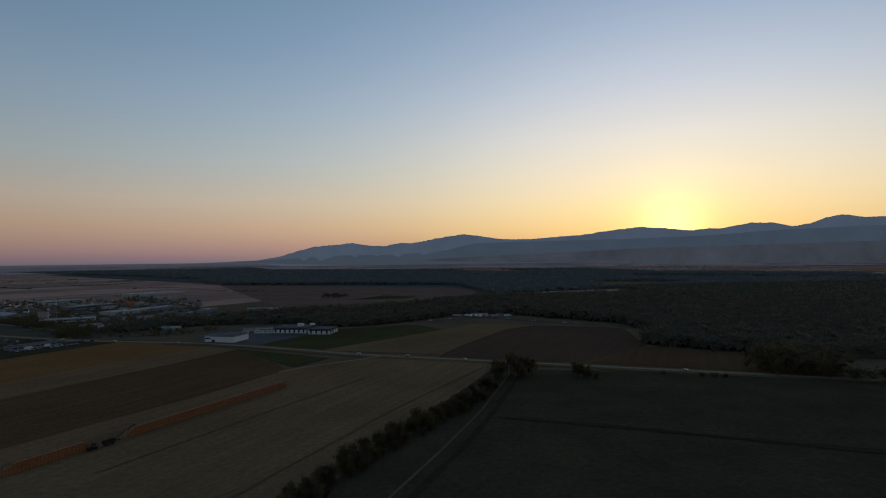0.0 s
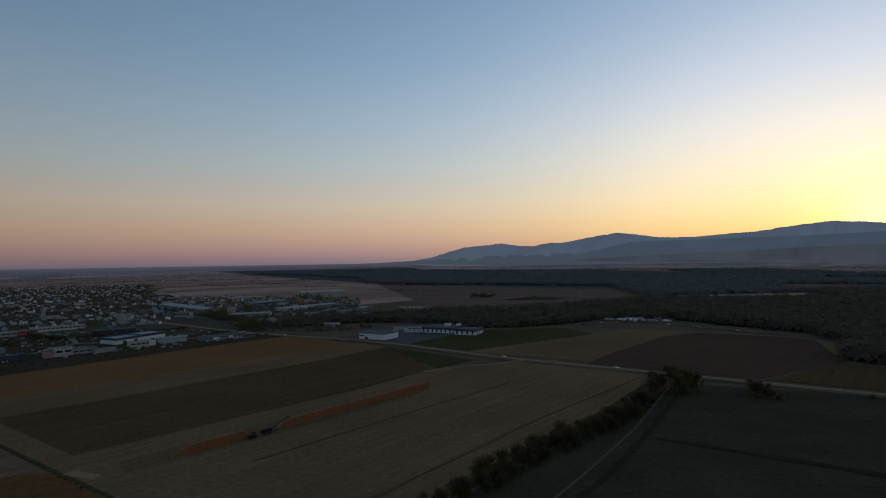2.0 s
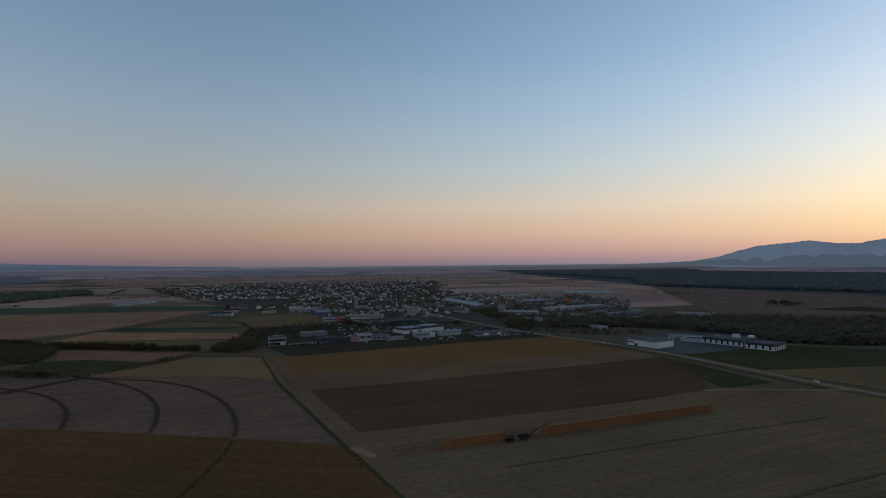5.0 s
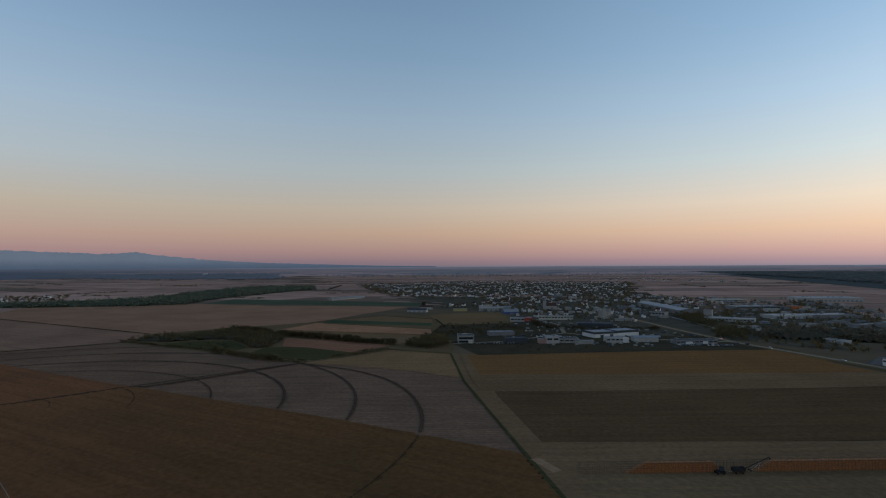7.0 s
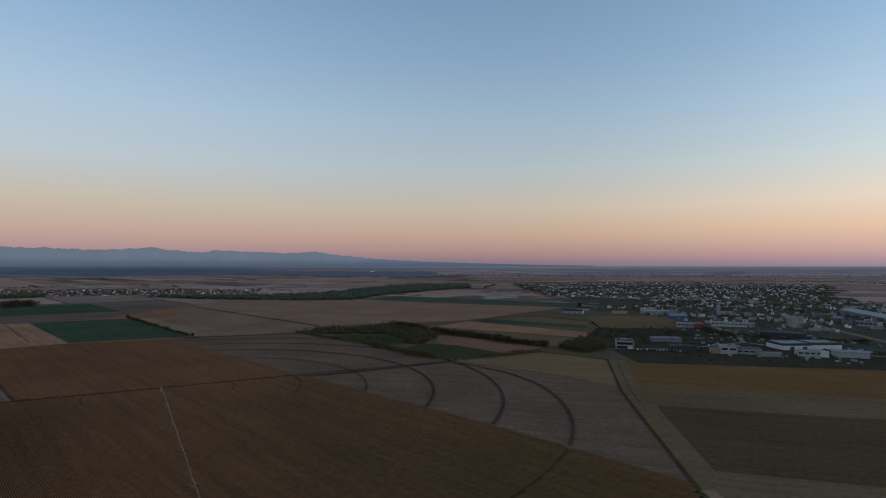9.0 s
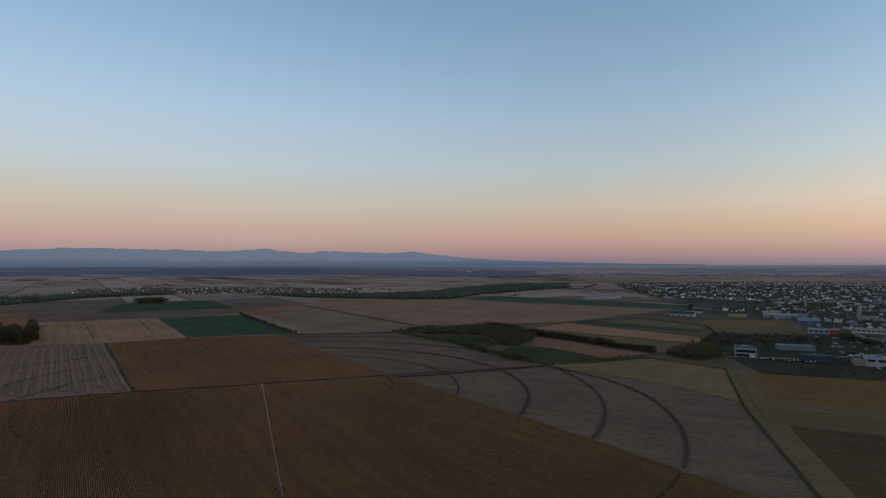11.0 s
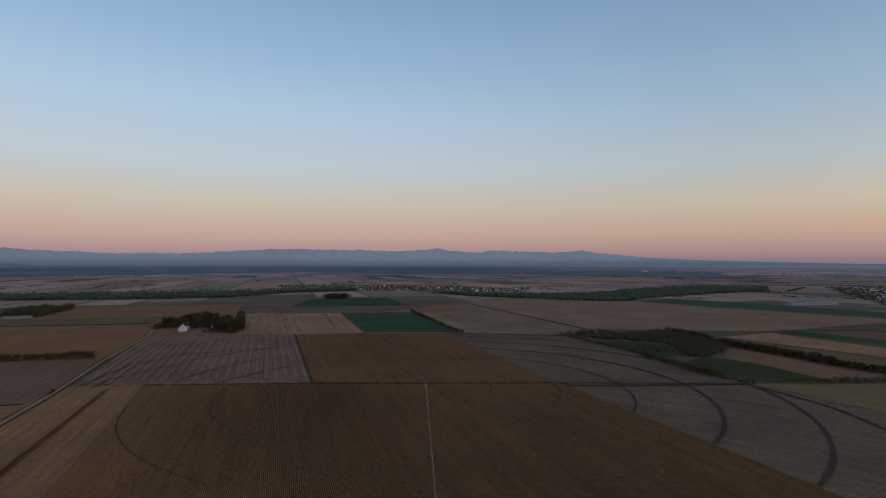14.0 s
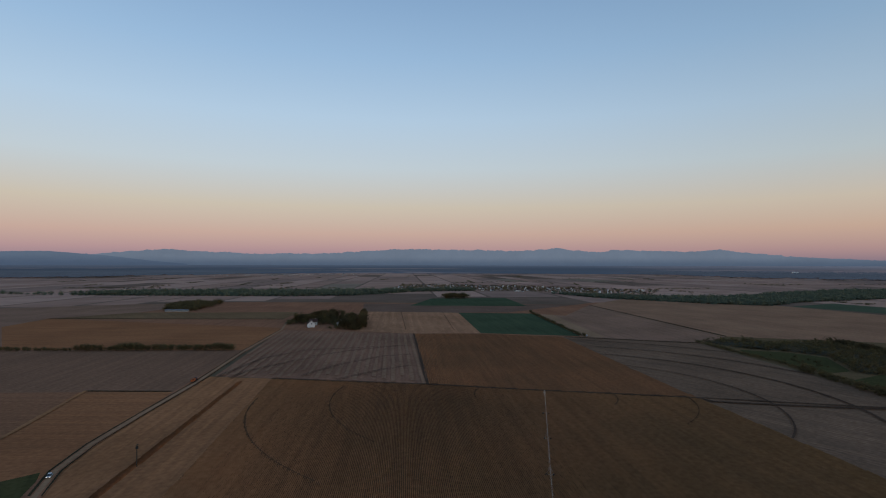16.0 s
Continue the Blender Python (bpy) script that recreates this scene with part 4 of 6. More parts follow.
# ---- hills beyond the plain ----
def ridge(name, crest, dist, mat, label, rough, depth=260, foot=-0.5):
    """A wooded ridge along (azimuth, height) crest points, with spurs and gullies on its flank."""
    verts, faces, rows = [], [], 9
    cols = []
    for (a0, e0), (a1, e1) in zip(crest, crest[1:]):
        n = max(2, int(abs(a1 - a0) / 0.15))
        cols += [(a0 + (a1 - a0) * i / n, e0 + (e1 - e0) * (i / n) ** 1.0) for i in range(n)]
    cols.append(crest[-1])
    for a, e in cols:
        wob = noise.noise(Vector((a * 1.7, dist * 0.01, 0))) * 0.05 + noise.noise(Vector((a * 4.3, 7, 0))) * 0.05
        e2 = max(-0.14, e + wob * rough * min(1, abs(e) + 0.1))
        base = max(foot, -0.06 - max(0, e) * 0.7)
        for k in range(rows):
            s = k / (rows - 1)
            spur = noise.noise(Vector((a * 0.9, s * 1.5, dist * 0.02))) * 90 * math.sin(math.pi * s)
            d = dist - depth * s + spur
            verts.append(far_point(a, base + (e2 - base) * (1 - s) ** 1.15, d))
    for i in range(len(cols) - 1):
        for k in range(rows - 1):
            q = i * rows + k
            faces.append((q, q + 1, q + rows + 1, q + rows))
    tagged(obj(name, verts, faces, MAT[mat], smooth=True), label, "hills", kind="structure")


WEST = [(26, -0.14), (24, -0.06), (18.6, 0.15), (16.4, 0.52), (14.2, 1.19), (13.1, 1.47), (9.1, 1.85), (7.0, 1.54), (5.6, 1.52), (4.1, 1.81), (2.6, 1.79), (-0.4, 2.35), (-2.8, 2.68),
        (-5.1, 2.34), (-6.9, 2.08), (-9.8, 2.02), (-12.7, 2.26), (-14.9, 2.32), (-17.2, 2.67), (-20.4, 3.02), (-23.4, 2.75), (-25.4, 2.52), (-26.9, 2.68), (-27.8, 2.6),
        (-30.3, 3.06), (-32.1, 2.98), (-33.5, 2.61), (-34.8, 2.75), (-36, 3.23), (-37.3, 3.43), (-38.6, 3.12), (-43, 3.0), (-52, 2.6), (-70, 2.0), (-95, 1.2), (-120, 0.5)]
FRONT = [(9, -0.1), (4, 0.35), (2.0, 0.5), (-1, 1.03), (-4, 1.71), (-9.8, 1.79), (-18, 1.85), (-26, 1.97), (-32.7, 2.3), (-39, 2.4), (-60, 1.6), (-100, 0.4)]
EAST = [(190, 0.8), (175, 1.2), (165, 1.1), (152.6, 0.86), (149.5, 1.2), (146.8, 1.44), (142.8, 1.22), (139.2, 1.08), (133.2, 1.11), (128, 1.37), (125, 1.61), (120.3, 1.62), (116.1, 1.56),
        (113.2, 1.43), (110.8, 1.48), (108, 1.76), (106.3, 1.52), (104, 1.27), (101.9, 1.54), (99.2, 1.41), (96.2, 1.27), (94.7, 1.31), (92.8, 1.5), (91.4, 1.22), (88.7, 0.93),
        (86.2, 0.71), (83.4, 0.54), (80.9, 0.43), (76.6, 0.3), (70, 0.12), (64, 0.02)]
EFRONT = [(190, 0.7), (165, 0.95), (159.2, 1.02), (157, 1.1), (155.5, 1.12), (151.3, 0.77), (147.7, 0.32), (144.8, 0.05)]
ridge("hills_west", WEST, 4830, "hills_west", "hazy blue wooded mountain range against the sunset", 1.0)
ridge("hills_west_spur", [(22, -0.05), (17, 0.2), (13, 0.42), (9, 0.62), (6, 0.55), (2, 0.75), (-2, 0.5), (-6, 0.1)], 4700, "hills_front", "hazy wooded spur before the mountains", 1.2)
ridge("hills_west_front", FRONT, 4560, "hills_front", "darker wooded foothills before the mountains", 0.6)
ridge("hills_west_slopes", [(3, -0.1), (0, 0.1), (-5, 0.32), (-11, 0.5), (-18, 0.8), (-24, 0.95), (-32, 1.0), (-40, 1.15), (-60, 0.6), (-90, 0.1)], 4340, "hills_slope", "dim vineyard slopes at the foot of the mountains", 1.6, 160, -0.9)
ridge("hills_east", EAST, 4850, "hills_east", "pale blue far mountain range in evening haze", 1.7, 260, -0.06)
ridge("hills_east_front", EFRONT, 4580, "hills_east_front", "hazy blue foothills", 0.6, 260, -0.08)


# ---- woods ----
def crown_template(seed, leaves, size, lumps=5, wide=1.0, inner=1, low=0.25):
    """Vertices and triangles of a leafy crown of unit height: lumpy masses with loose sprays of leaves round them."""
    r = random.Random(seed)
    vs, fs = [], []
    blobs = []
    for i in range(lumps):
        a, d = r.random() * 6.283, r.random() ** 0.6 * 0.26 * wide
        z = low + (0.8 - low) * r.random()
        blobs.append((d * math.cos(a), d * math.sin(a), z, (0.15 + 0.11 * r.random()) * (1.1 - 0.5 * abs(z - 0.5)) * (4 / max(4, lumps)) ** 0.33))
    for bx, by, bz, br in blobs:
        bm = bmesh.new()
        bmesh.ops.create_icosphere(bm, subdivisions=inner, radius=1.0)
        k = len(vs)
        for v in bm.verts:
            s = br * (0.25 + 0.3 * r.random())
            vs.append((bx + v.co.x * s * wide, by + v.co.y * s * wide, bz + v.co.z * s * 1.15))
        fs += [tuple(k + v.index for v in f.verts) for f in bm.faces]
        bm.free()
    for i in range(leaves):
        bx, by, bz, br = blobs[i % lumps]
        v = Vector((r.gauss(0, 1), r.gauss(0, 1), r.gauss(0, 1))).normalized() * br * (0.6 + 0.65 * r.random())
        c = Vector((bx + v.x * wide, by + v.y * wide, bz + v.z * 1.15))
        k = len(vs)
        for j in range(3):
            vs.append(tuple(c + Vector((r.gauss(0, 1), r.gauss(0, 1), r.gauss(0, 1))).normalized() * size * (0.6 + 0.8 * r.random())))
        fs.append((k, k + 1, k + 2))
    lo = min(v[2] for v in vs)
    hi = max(v[2] for v in vs)
    vs = [(x, y, (z - lo) / (hi - lo)) for x, y, z in vs]
    return np.array(vs), fs


def tri_faces(fs):
    return np.array(fs, dtype=np.int64)


MID = [crown_template(i, 230, 0.07, 5, 1.55, 1, 0.16) for i in range(6)]
LOW = [crown_template(20 + i, 70, 0.1, 3, 1.6, 1, 0.2) for i in range(5)]

TINY = [crown_template(40 + i, 26, 0.14, 1, 1.6, 1, 0.3) for i in range(4)]
CLEAR = ([(436, 1584), (600, 2058), (889, 1900), (658, 1660)], [(844, 2435), (950, 2743), (1640, 2050), (1527, 1877)], [(-86, 4121), (396, 4880), (776, 3373), (479, 3543)])


def wood(name, spots, mat, label, temps=MID):
    """Many trees (x, y, height, breadth) joined into one mesh; crowns reach down to the undergrowth."""
    va, fa, k = [], [], 0
    for x, y, h, w in spots:
        vs, fs = temps[rng.randrange(len(temps))]
        a, s = rng.random() * 6.283, shrink(x, y)
        ca, sa = math.cos(a), math.sin(a)
        p = place(x, y)
        q = np.empty_like(vs)
        q[:, 0] = (vs[:, 0] * ca - vs[:, 1] * sa) * w * s + p.x
        q[:, 1] = (vs[:, 0] * sa + vs[:, 1] * ca) * w * s + p.y
        q[:, 2] = vs[:, 2] * h * s + p.z - 0.02 * h
        va.append(q)
        fa.append(tri_faces(fs) + k)
        k += len(vs)
    v, f = np.concatenate(va), np.concatenate(fa)
    me = bpy.data.meshes.new(name)
    me.vertices.add(len(v))
    me.vertices.foreach_set("co", v.ravel())
    me.loops.add(f.size)
    me.loops.foreach_set("vertex_index", f.ravel())
    me.polygons.add(len(f))
    me.polygons.foreach_set("loop_start", np.arange(0, f.size, 3))
    me.materials.append(MAT[mat])
    me.update(calc_edges=True)
    me.validate()
    return tagged(new(name, me), label, "trees", kind="stuff")


def canopy(name, poly, mat, label, gap, z, keep_out=()):
    """The closed roof of leaves of a wood, below its highest tops: an uneven sheet with sunken glades, added so that
    gaps between crowns stay lit.
    """
    xs, ys = [p[0] for p in poly], [p[1] for p in poly]
    nx, ny = int((max(xs) - min(xs)) / gap) + 1, int((max(ys) - min(ys)) / gap) + 1
    idx, verts, faces = {}, [], []
    for i in range(nx):
        for j in range(ny):
            x, y = min(xs) + (i + 0.4 * rng.random()) * gap, min(ys) + (j + 0.4 * rng.random()) * gap
            if inside(x, y, poly) and not any(inside(x, y, q) for q in keep_out):
                h = z * (1 + 0.22 * noise.noise(Vector((x * 0.06, y * 0.06, 4))) + 0.16 * (rng.random() - 0.5))
                idx[i, j] = len(verts)
                verts.append(place(x, y, h))
    for (i, j), k in idx.items():
        # the roof comes down to the undergrowth at the edge of the wood
        rim = sum((i + p, j + q) not in idx for p in (-1, 0, 1) for q in (-1, 0, 1))
        if rim:
            v = verts[k]
            v.z -= z * 0.97 * min(1, rim / 2) * shrink(v.x, v.y)
    for i, j in idx:
        q = [idx.get(k) for k in ((i, j), (i + 1, j), (i + 1, j + 1), (i, j + 1))]
        if None not in q:
            faces += [(q[0], q[1], q[2]), (q[0], q[2], q[3])]
    tagged(obj(name, verts, faces, MAT[mat]), label, "trees", kind="stuff")


def scatter(poly, gap, h0, h1, wide=1.0, keep=1.0):
    """Tree spots on a jittered grid inside a polygon."""
    xs, ys = [p[0] for p in poly], [p[1] for p in poly]
    res, x = [], min(xs)
    while x < max(xs):
        y = min(ys)
        while y < max(ys):
            px, py = x + (rng.random() - 0.5) * gap * 0.95, y + (rng.random() - 0.5) * gap * 0.95
            if rng.random() < keep and inside(px, py, poly) and not any(inside(px, py, q) for q in CLEAR):
                h = h0 + (h1 - h0) * rng.random()
                res.append((px, py, h, (h * 1.2 if keep < 0.65 else max(gap * 1.6, h * 0.9)) * wide * (0.8 + 0.4 * rng.random())))
            y += gap
        x += gap
    return res


def along(line, step, spread, h0, h1, wide=1.0, keep=1.0):
    """Tree spots along a line, with loose edges."""
    res = []
    for x, y, a in strip_points(line, step):
        if rng.random() > keep:
            continue
        h = h0 + (h1 - h0) * min(1, max(0, 0.5 + 0.9 * noise.noise(Vector((x * 0.045, y * 0.045, 2))) + 0.35 * (rng.random() - 0.5)))
        res.append((x + (rng.random() - 0.5) * spread, y + (rng.random() - 0.5) * spread, h, max(step * 1.4, h * 1.15) * wide * (0.7 + 0.6 * rng.random())))
    return res


# forest west of the slip road and beyond the main road
FOREST = [(203, 560), (283, 497), (300, 470), (420, 470), (760, 560), (700, 1000), (500, 1300), (200, 1250), (120, 1000), (110, 870), (240, 740), (250, 655)]
wood("forest", scatter(FOREST, 11.5, 11, 18, 0.95), "leaf_wood",
     "dark autumn forest beyond the fields", LOW)
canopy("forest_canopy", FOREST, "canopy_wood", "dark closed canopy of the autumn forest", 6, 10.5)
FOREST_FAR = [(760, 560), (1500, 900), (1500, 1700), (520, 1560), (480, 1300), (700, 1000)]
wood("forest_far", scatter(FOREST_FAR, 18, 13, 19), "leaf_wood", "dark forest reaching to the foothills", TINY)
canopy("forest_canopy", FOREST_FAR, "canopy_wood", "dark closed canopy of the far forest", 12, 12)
wood("roadside_copse", scatter([(236, 432), (244, 408), (284, 392), (300, 400), (296, 430), (262, 450)], 8, 12, 24, 0.8), "leaf_dark", "dark copse beside the road")
wood("roadside_bushes", along([(284, 398), (340, 378), (430, 345)], 7, 6, 7, 13), "leaf_dark", "row of dark bushes along the road")
BELT = [(-439, 690), (-338, 780), (-220, 785), (-150, 735), (-71, 770), (0, 845), (15, 880), (110, 900), (200, 960), (225, 1290), (114, 1290), (-145, 1012), (-287, 955), (-381, 852), (-480, 790)]
wood("factory_wood", scatter(BELT, 11.5, 8, 15),
     "leaf_wood", "belt of dark trees behind the factory", LOW)
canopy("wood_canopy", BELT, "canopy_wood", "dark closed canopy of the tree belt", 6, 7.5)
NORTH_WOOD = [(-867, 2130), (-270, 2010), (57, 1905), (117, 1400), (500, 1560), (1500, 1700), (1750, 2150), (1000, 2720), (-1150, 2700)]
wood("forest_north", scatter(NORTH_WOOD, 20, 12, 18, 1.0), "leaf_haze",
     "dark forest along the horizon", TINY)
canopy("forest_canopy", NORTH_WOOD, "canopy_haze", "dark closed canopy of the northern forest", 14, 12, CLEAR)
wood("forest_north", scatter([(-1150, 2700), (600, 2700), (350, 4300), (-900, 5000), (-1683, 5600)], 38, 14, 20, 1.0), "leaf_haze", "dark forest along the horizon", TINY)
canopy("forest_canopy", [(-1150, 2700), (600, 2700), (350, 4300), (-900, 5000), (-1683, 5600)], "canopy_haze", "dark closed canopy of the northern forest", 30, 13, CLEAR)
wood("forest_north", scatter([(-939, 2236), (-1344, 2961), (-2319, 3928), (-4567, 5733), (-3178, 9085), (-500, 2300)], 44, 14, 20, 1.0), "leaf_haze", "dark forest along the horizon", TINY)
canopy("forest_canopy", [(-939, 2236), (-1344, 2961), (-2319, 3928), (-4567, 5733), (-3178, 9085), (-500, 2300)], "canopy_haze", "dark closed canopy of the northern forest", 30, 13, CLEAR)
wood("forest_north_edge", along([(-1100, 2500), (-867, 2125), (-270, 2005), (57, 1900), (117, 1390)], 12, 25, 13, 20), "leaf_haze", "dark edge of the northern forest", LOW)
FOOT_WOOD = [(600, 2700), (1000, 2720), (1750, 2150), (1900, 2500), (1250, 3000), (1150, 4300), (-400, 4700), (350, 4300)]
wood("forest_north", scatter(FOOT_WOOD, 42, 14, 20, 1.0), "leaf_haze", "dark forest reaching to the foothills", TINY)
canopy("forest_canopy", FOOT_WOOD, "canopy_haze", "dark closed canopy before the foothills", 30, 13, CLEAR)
wood("plain_copse", scatter([(-296, 1316), (-249, 1339), (-240, 1360), (-290, 1345)], 10, 9, 15), "leaf_dark", "small copse in the stubble plain")
# wood island, hedges
ISLAND = [(-775, 22), (-757, 50), (-757, 88), (-738, 120), (-690, 128), (-656, 130), (-650, 146), (-690, 170), (-735, 182), (-800, 162), (-850, 125), (-806, 78), (-815, 34), (-790, 5)]
wood("wood_island", scatter(ISLAND, 5.5, 4, 9, 0.85, 0.9), "leaf_dark", "low dark autumn wood among the fields", LOW)
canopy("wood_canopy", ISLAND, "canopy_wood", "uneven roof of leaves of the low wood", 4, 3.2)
wood("field_hedge", along([(-790, -4), (-766, 12), (-716, 45), (-674, 78), (-640, 95)], 1.5, 5, 2, 4.5, 0.9) + along([(-645, 93), (-619, 105), (-574, 128), (-555, 142)], 1.6, 7, 4, 8, 0.9) + along([(-555, 142), (-532, 165)], 1.8, 5, 2, 5, 0.9),
     "leaf_dark", "thick dark hedge along the stubble field", LOW)
wood("wood_scrub", scatter([(-725, 60), (-640, 104), (-646, 118), (-715, 105)], 7, 2, 4.5, 0.9, 0.4), "leaf", "loose rusty scrub in the wood island")
wood("hedge", along([(-852, 130), (-800, 160), (-742, 190), (-690, 222), (-640, 252), (-600, 282)], 1.5, 6, 5.5, 10, 0.85), "leaf", "long dark hedge between strip fields", LOW)
wood("park_thicket", scatter([(-590, 288), (-632, 330), (-636, 362), (-570, 340), (-552, 305)], 4.5, 4.5, 9.5, 0.9) + along([(-545, 186), (-556, 222), (-570, 262)], 2.0, 6, 2, 5, 0.9) + along([(-570, 264), (-540, 288), (-512, 308)], 2.4, 3, 0.8, 2, 0.9),
     "leaf_dark", "dark thicket beside the business park", LOW)
wood("green_hedge", along([(-1048, -308), (-900, -216), (-775, -138)], 1.6, 3, 2.5, 5, 0.8), "leaf_dark", "low dark hedge along the green field")
wood("lane_hedge", along([(-320, -655), (-342, -618), (-369, -572), (-400, -525)], 1.8, 5, 3, 8, 0.8) + along([(-400, -525), (-437, -468), (-470, -416)], 1.8, 5, 5, 9.5, 0.8), "leaf_dark", "uneven hedge with taller trees at its end")
wood("lane_copse", scatter([(-715, -930), (-746, -885), (-850, -950), (-907, -1001), (-826, -1038)], 11, 9, 15), "leaf_dark", "dark copse beside a farm shed")
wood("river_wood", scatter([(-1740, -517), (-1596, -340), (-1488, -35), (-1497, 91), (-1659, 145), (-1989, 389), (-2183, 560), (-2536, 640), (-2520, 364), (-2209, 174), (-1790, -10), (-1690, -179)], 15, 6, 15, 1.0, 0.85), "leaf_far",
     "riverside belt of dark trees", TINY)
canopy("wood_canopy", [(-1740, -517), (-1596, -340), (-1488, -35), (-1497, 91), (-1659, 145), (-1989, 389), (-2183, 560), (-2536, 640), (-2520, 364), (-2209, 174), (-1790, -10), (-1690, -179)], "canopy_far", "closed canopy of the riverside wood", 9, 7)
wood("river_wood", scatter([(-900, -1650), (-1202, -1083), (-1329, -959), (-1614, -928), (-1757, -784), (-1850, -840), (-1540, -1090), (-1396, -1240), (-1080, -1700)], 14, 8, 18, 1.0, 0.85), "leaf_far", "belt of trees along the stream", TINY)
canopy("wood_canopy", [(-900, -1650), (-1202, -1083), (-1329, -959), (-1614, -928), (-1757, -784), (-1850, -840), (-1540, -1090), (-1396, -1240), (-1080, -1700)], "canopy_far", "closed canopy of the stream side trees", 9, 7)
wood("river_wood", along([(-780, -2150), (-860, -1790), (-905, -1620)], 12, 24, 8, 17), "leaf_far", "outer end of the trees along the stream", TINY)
wood("meadow_trees", scatter([(-1331, -658), (-1376, -612), (-1400, -635), (-1355, -680)], 8, 13, 19), "leaf_dark", "clump of dark trees in the meadow")
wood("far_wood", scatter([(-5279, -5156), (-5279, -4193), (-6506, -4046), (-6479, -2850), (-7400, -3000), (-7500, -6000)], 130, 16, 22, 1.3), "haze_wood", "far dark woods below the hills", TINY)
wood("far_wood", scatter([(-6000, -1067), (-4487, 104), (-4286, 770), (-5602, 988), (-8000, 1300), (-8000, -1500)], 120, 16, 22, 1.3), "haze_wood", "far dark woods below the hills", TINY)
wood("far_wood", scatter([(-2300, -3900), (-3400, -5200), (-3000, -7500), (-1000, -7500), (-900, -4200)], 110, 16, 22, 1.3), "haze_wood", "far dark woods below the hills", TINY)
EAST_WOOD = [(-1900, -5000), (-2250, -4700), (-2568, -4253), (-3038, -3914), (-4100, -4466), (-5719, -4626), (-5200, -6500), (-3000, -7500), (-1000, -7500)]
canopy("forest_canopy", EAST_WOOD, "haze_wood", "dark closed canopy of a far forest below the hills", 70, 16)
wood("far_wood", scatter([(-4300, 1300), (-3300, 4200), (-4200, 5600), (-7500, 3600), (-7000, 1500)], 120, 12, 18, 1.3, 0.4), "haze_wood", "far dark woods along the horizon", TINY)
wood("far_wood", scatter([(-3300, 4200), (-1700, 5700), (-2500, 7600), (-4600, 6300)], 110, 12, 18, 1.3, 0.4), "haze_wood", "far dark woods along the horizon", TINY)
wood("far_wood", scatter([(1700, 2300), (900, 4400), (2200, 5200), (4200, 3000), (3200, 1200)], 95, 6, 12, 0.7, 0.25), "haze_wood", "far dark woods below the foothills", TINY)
# trees and bushes of the town
VILLAGE = [(-2604, 892), (-1587, 672), (-1362, 752), (-1236, 856), (-1249, 1303), (-2143, 2208), (-2834, 1707)]
PARK = [(-1100, 580), (-740, 620), (-640, 720), (-720, 900), (-820, 1350), (-1249, 1303), (-1236, 856)]
NORTH = [(-700, 900), (-560, 830), (-440, 830), (-420, 960), (-560, 1250), (-820, 1450)]
wood("town_trees", scatter(VILLAGE, 24, 4, 9, 0.9, 0.6) + along(VILLAGE + VILLAGE[:1], 14, 50, 3, 9, 0.9, 0.7), "leaf_dark", "dark garden trees between village houses", TINY)
wood("park_trees", scatter(PARK, 17, 4, 10, 0.9, 0.5) + scatter(NORTH, 16, 4, 11, 0.9, 0.5) + scatter([(-498, 691), (-411, 653), (-330, 664), (-290, 700), (-330, 800), (-420, 840), (-560, 850), (-623, 958), (-640, 800)], 10, 3, 8, 1.0, 0.55),
     "leaf_dark", "dark trees and scrub between the workshops", TINY)
wood("yard_bushes", scatter([(-590, 350), (-640, 430), (-760, 560), (-735, 640), (-640, 700), (-450, 640), (-420, 560), (-492, 345)], 15, 1, 3.5, 1.3, 0.5), "leaf", "rusty bushes and rough tufts in the business park", TINY)
wood("railway_trees", scatter([(-470, 662), (-436, 668), (-500, 770), (-530, 745)], 8, 4, 9, 1.0, 0.8) + scatter([(-700, 858), (-680, 895), (-562, 790), (-585, 768)], 9, 5, 11, 1.0, 0.8)
     + along([(-690, 840), (-556, 764), (-460, 690)], 7, 6, 2, 7, 0.9, 0.6), "leaf_dark", "dark trees along the railway", LOW)
wood("park_scrub", scatter([(-764, 430), (-745, 525), (-640, 500), (-620, 400), (-660, 350)], 9, 2, 5, 1.0, 0.6) + along([(-720, 560), (-650, 545), (-590, 600), (-560, 660)], 10, 10, 4, 8), "leaf", "rusty scrub beside the business park")
wood("far_gardens", scatter([(-1736, -1120), (-1800, -600), (-1832, -213), (-2100, -240), (-2260, -800), (-2150, -1350)], 15, 4, 9, 1.0, 0.6), "leaf_dark", "garden trees of the far village", TINY)
rf = random.Random(21)
FAR_LINES = []
while len(FAR_LINES) < 64:
    a, d = rf.uniform(-30, 160), 1700 * 3.4 ** rf.random()
    x, y = CX - math.sin(radians(a)) * d, CY + math.cos(radians(a)) * d
    if not inside(x, y, VILLAGE) and not (x > -1500 and y > 1500):
        FAR_LINES.append((x, y, radians((34 if a > 78 else 62) + rf.choice((0, 0, 90)) + rf.uniform(-6, 6)), rf.uniform(90, 420)))
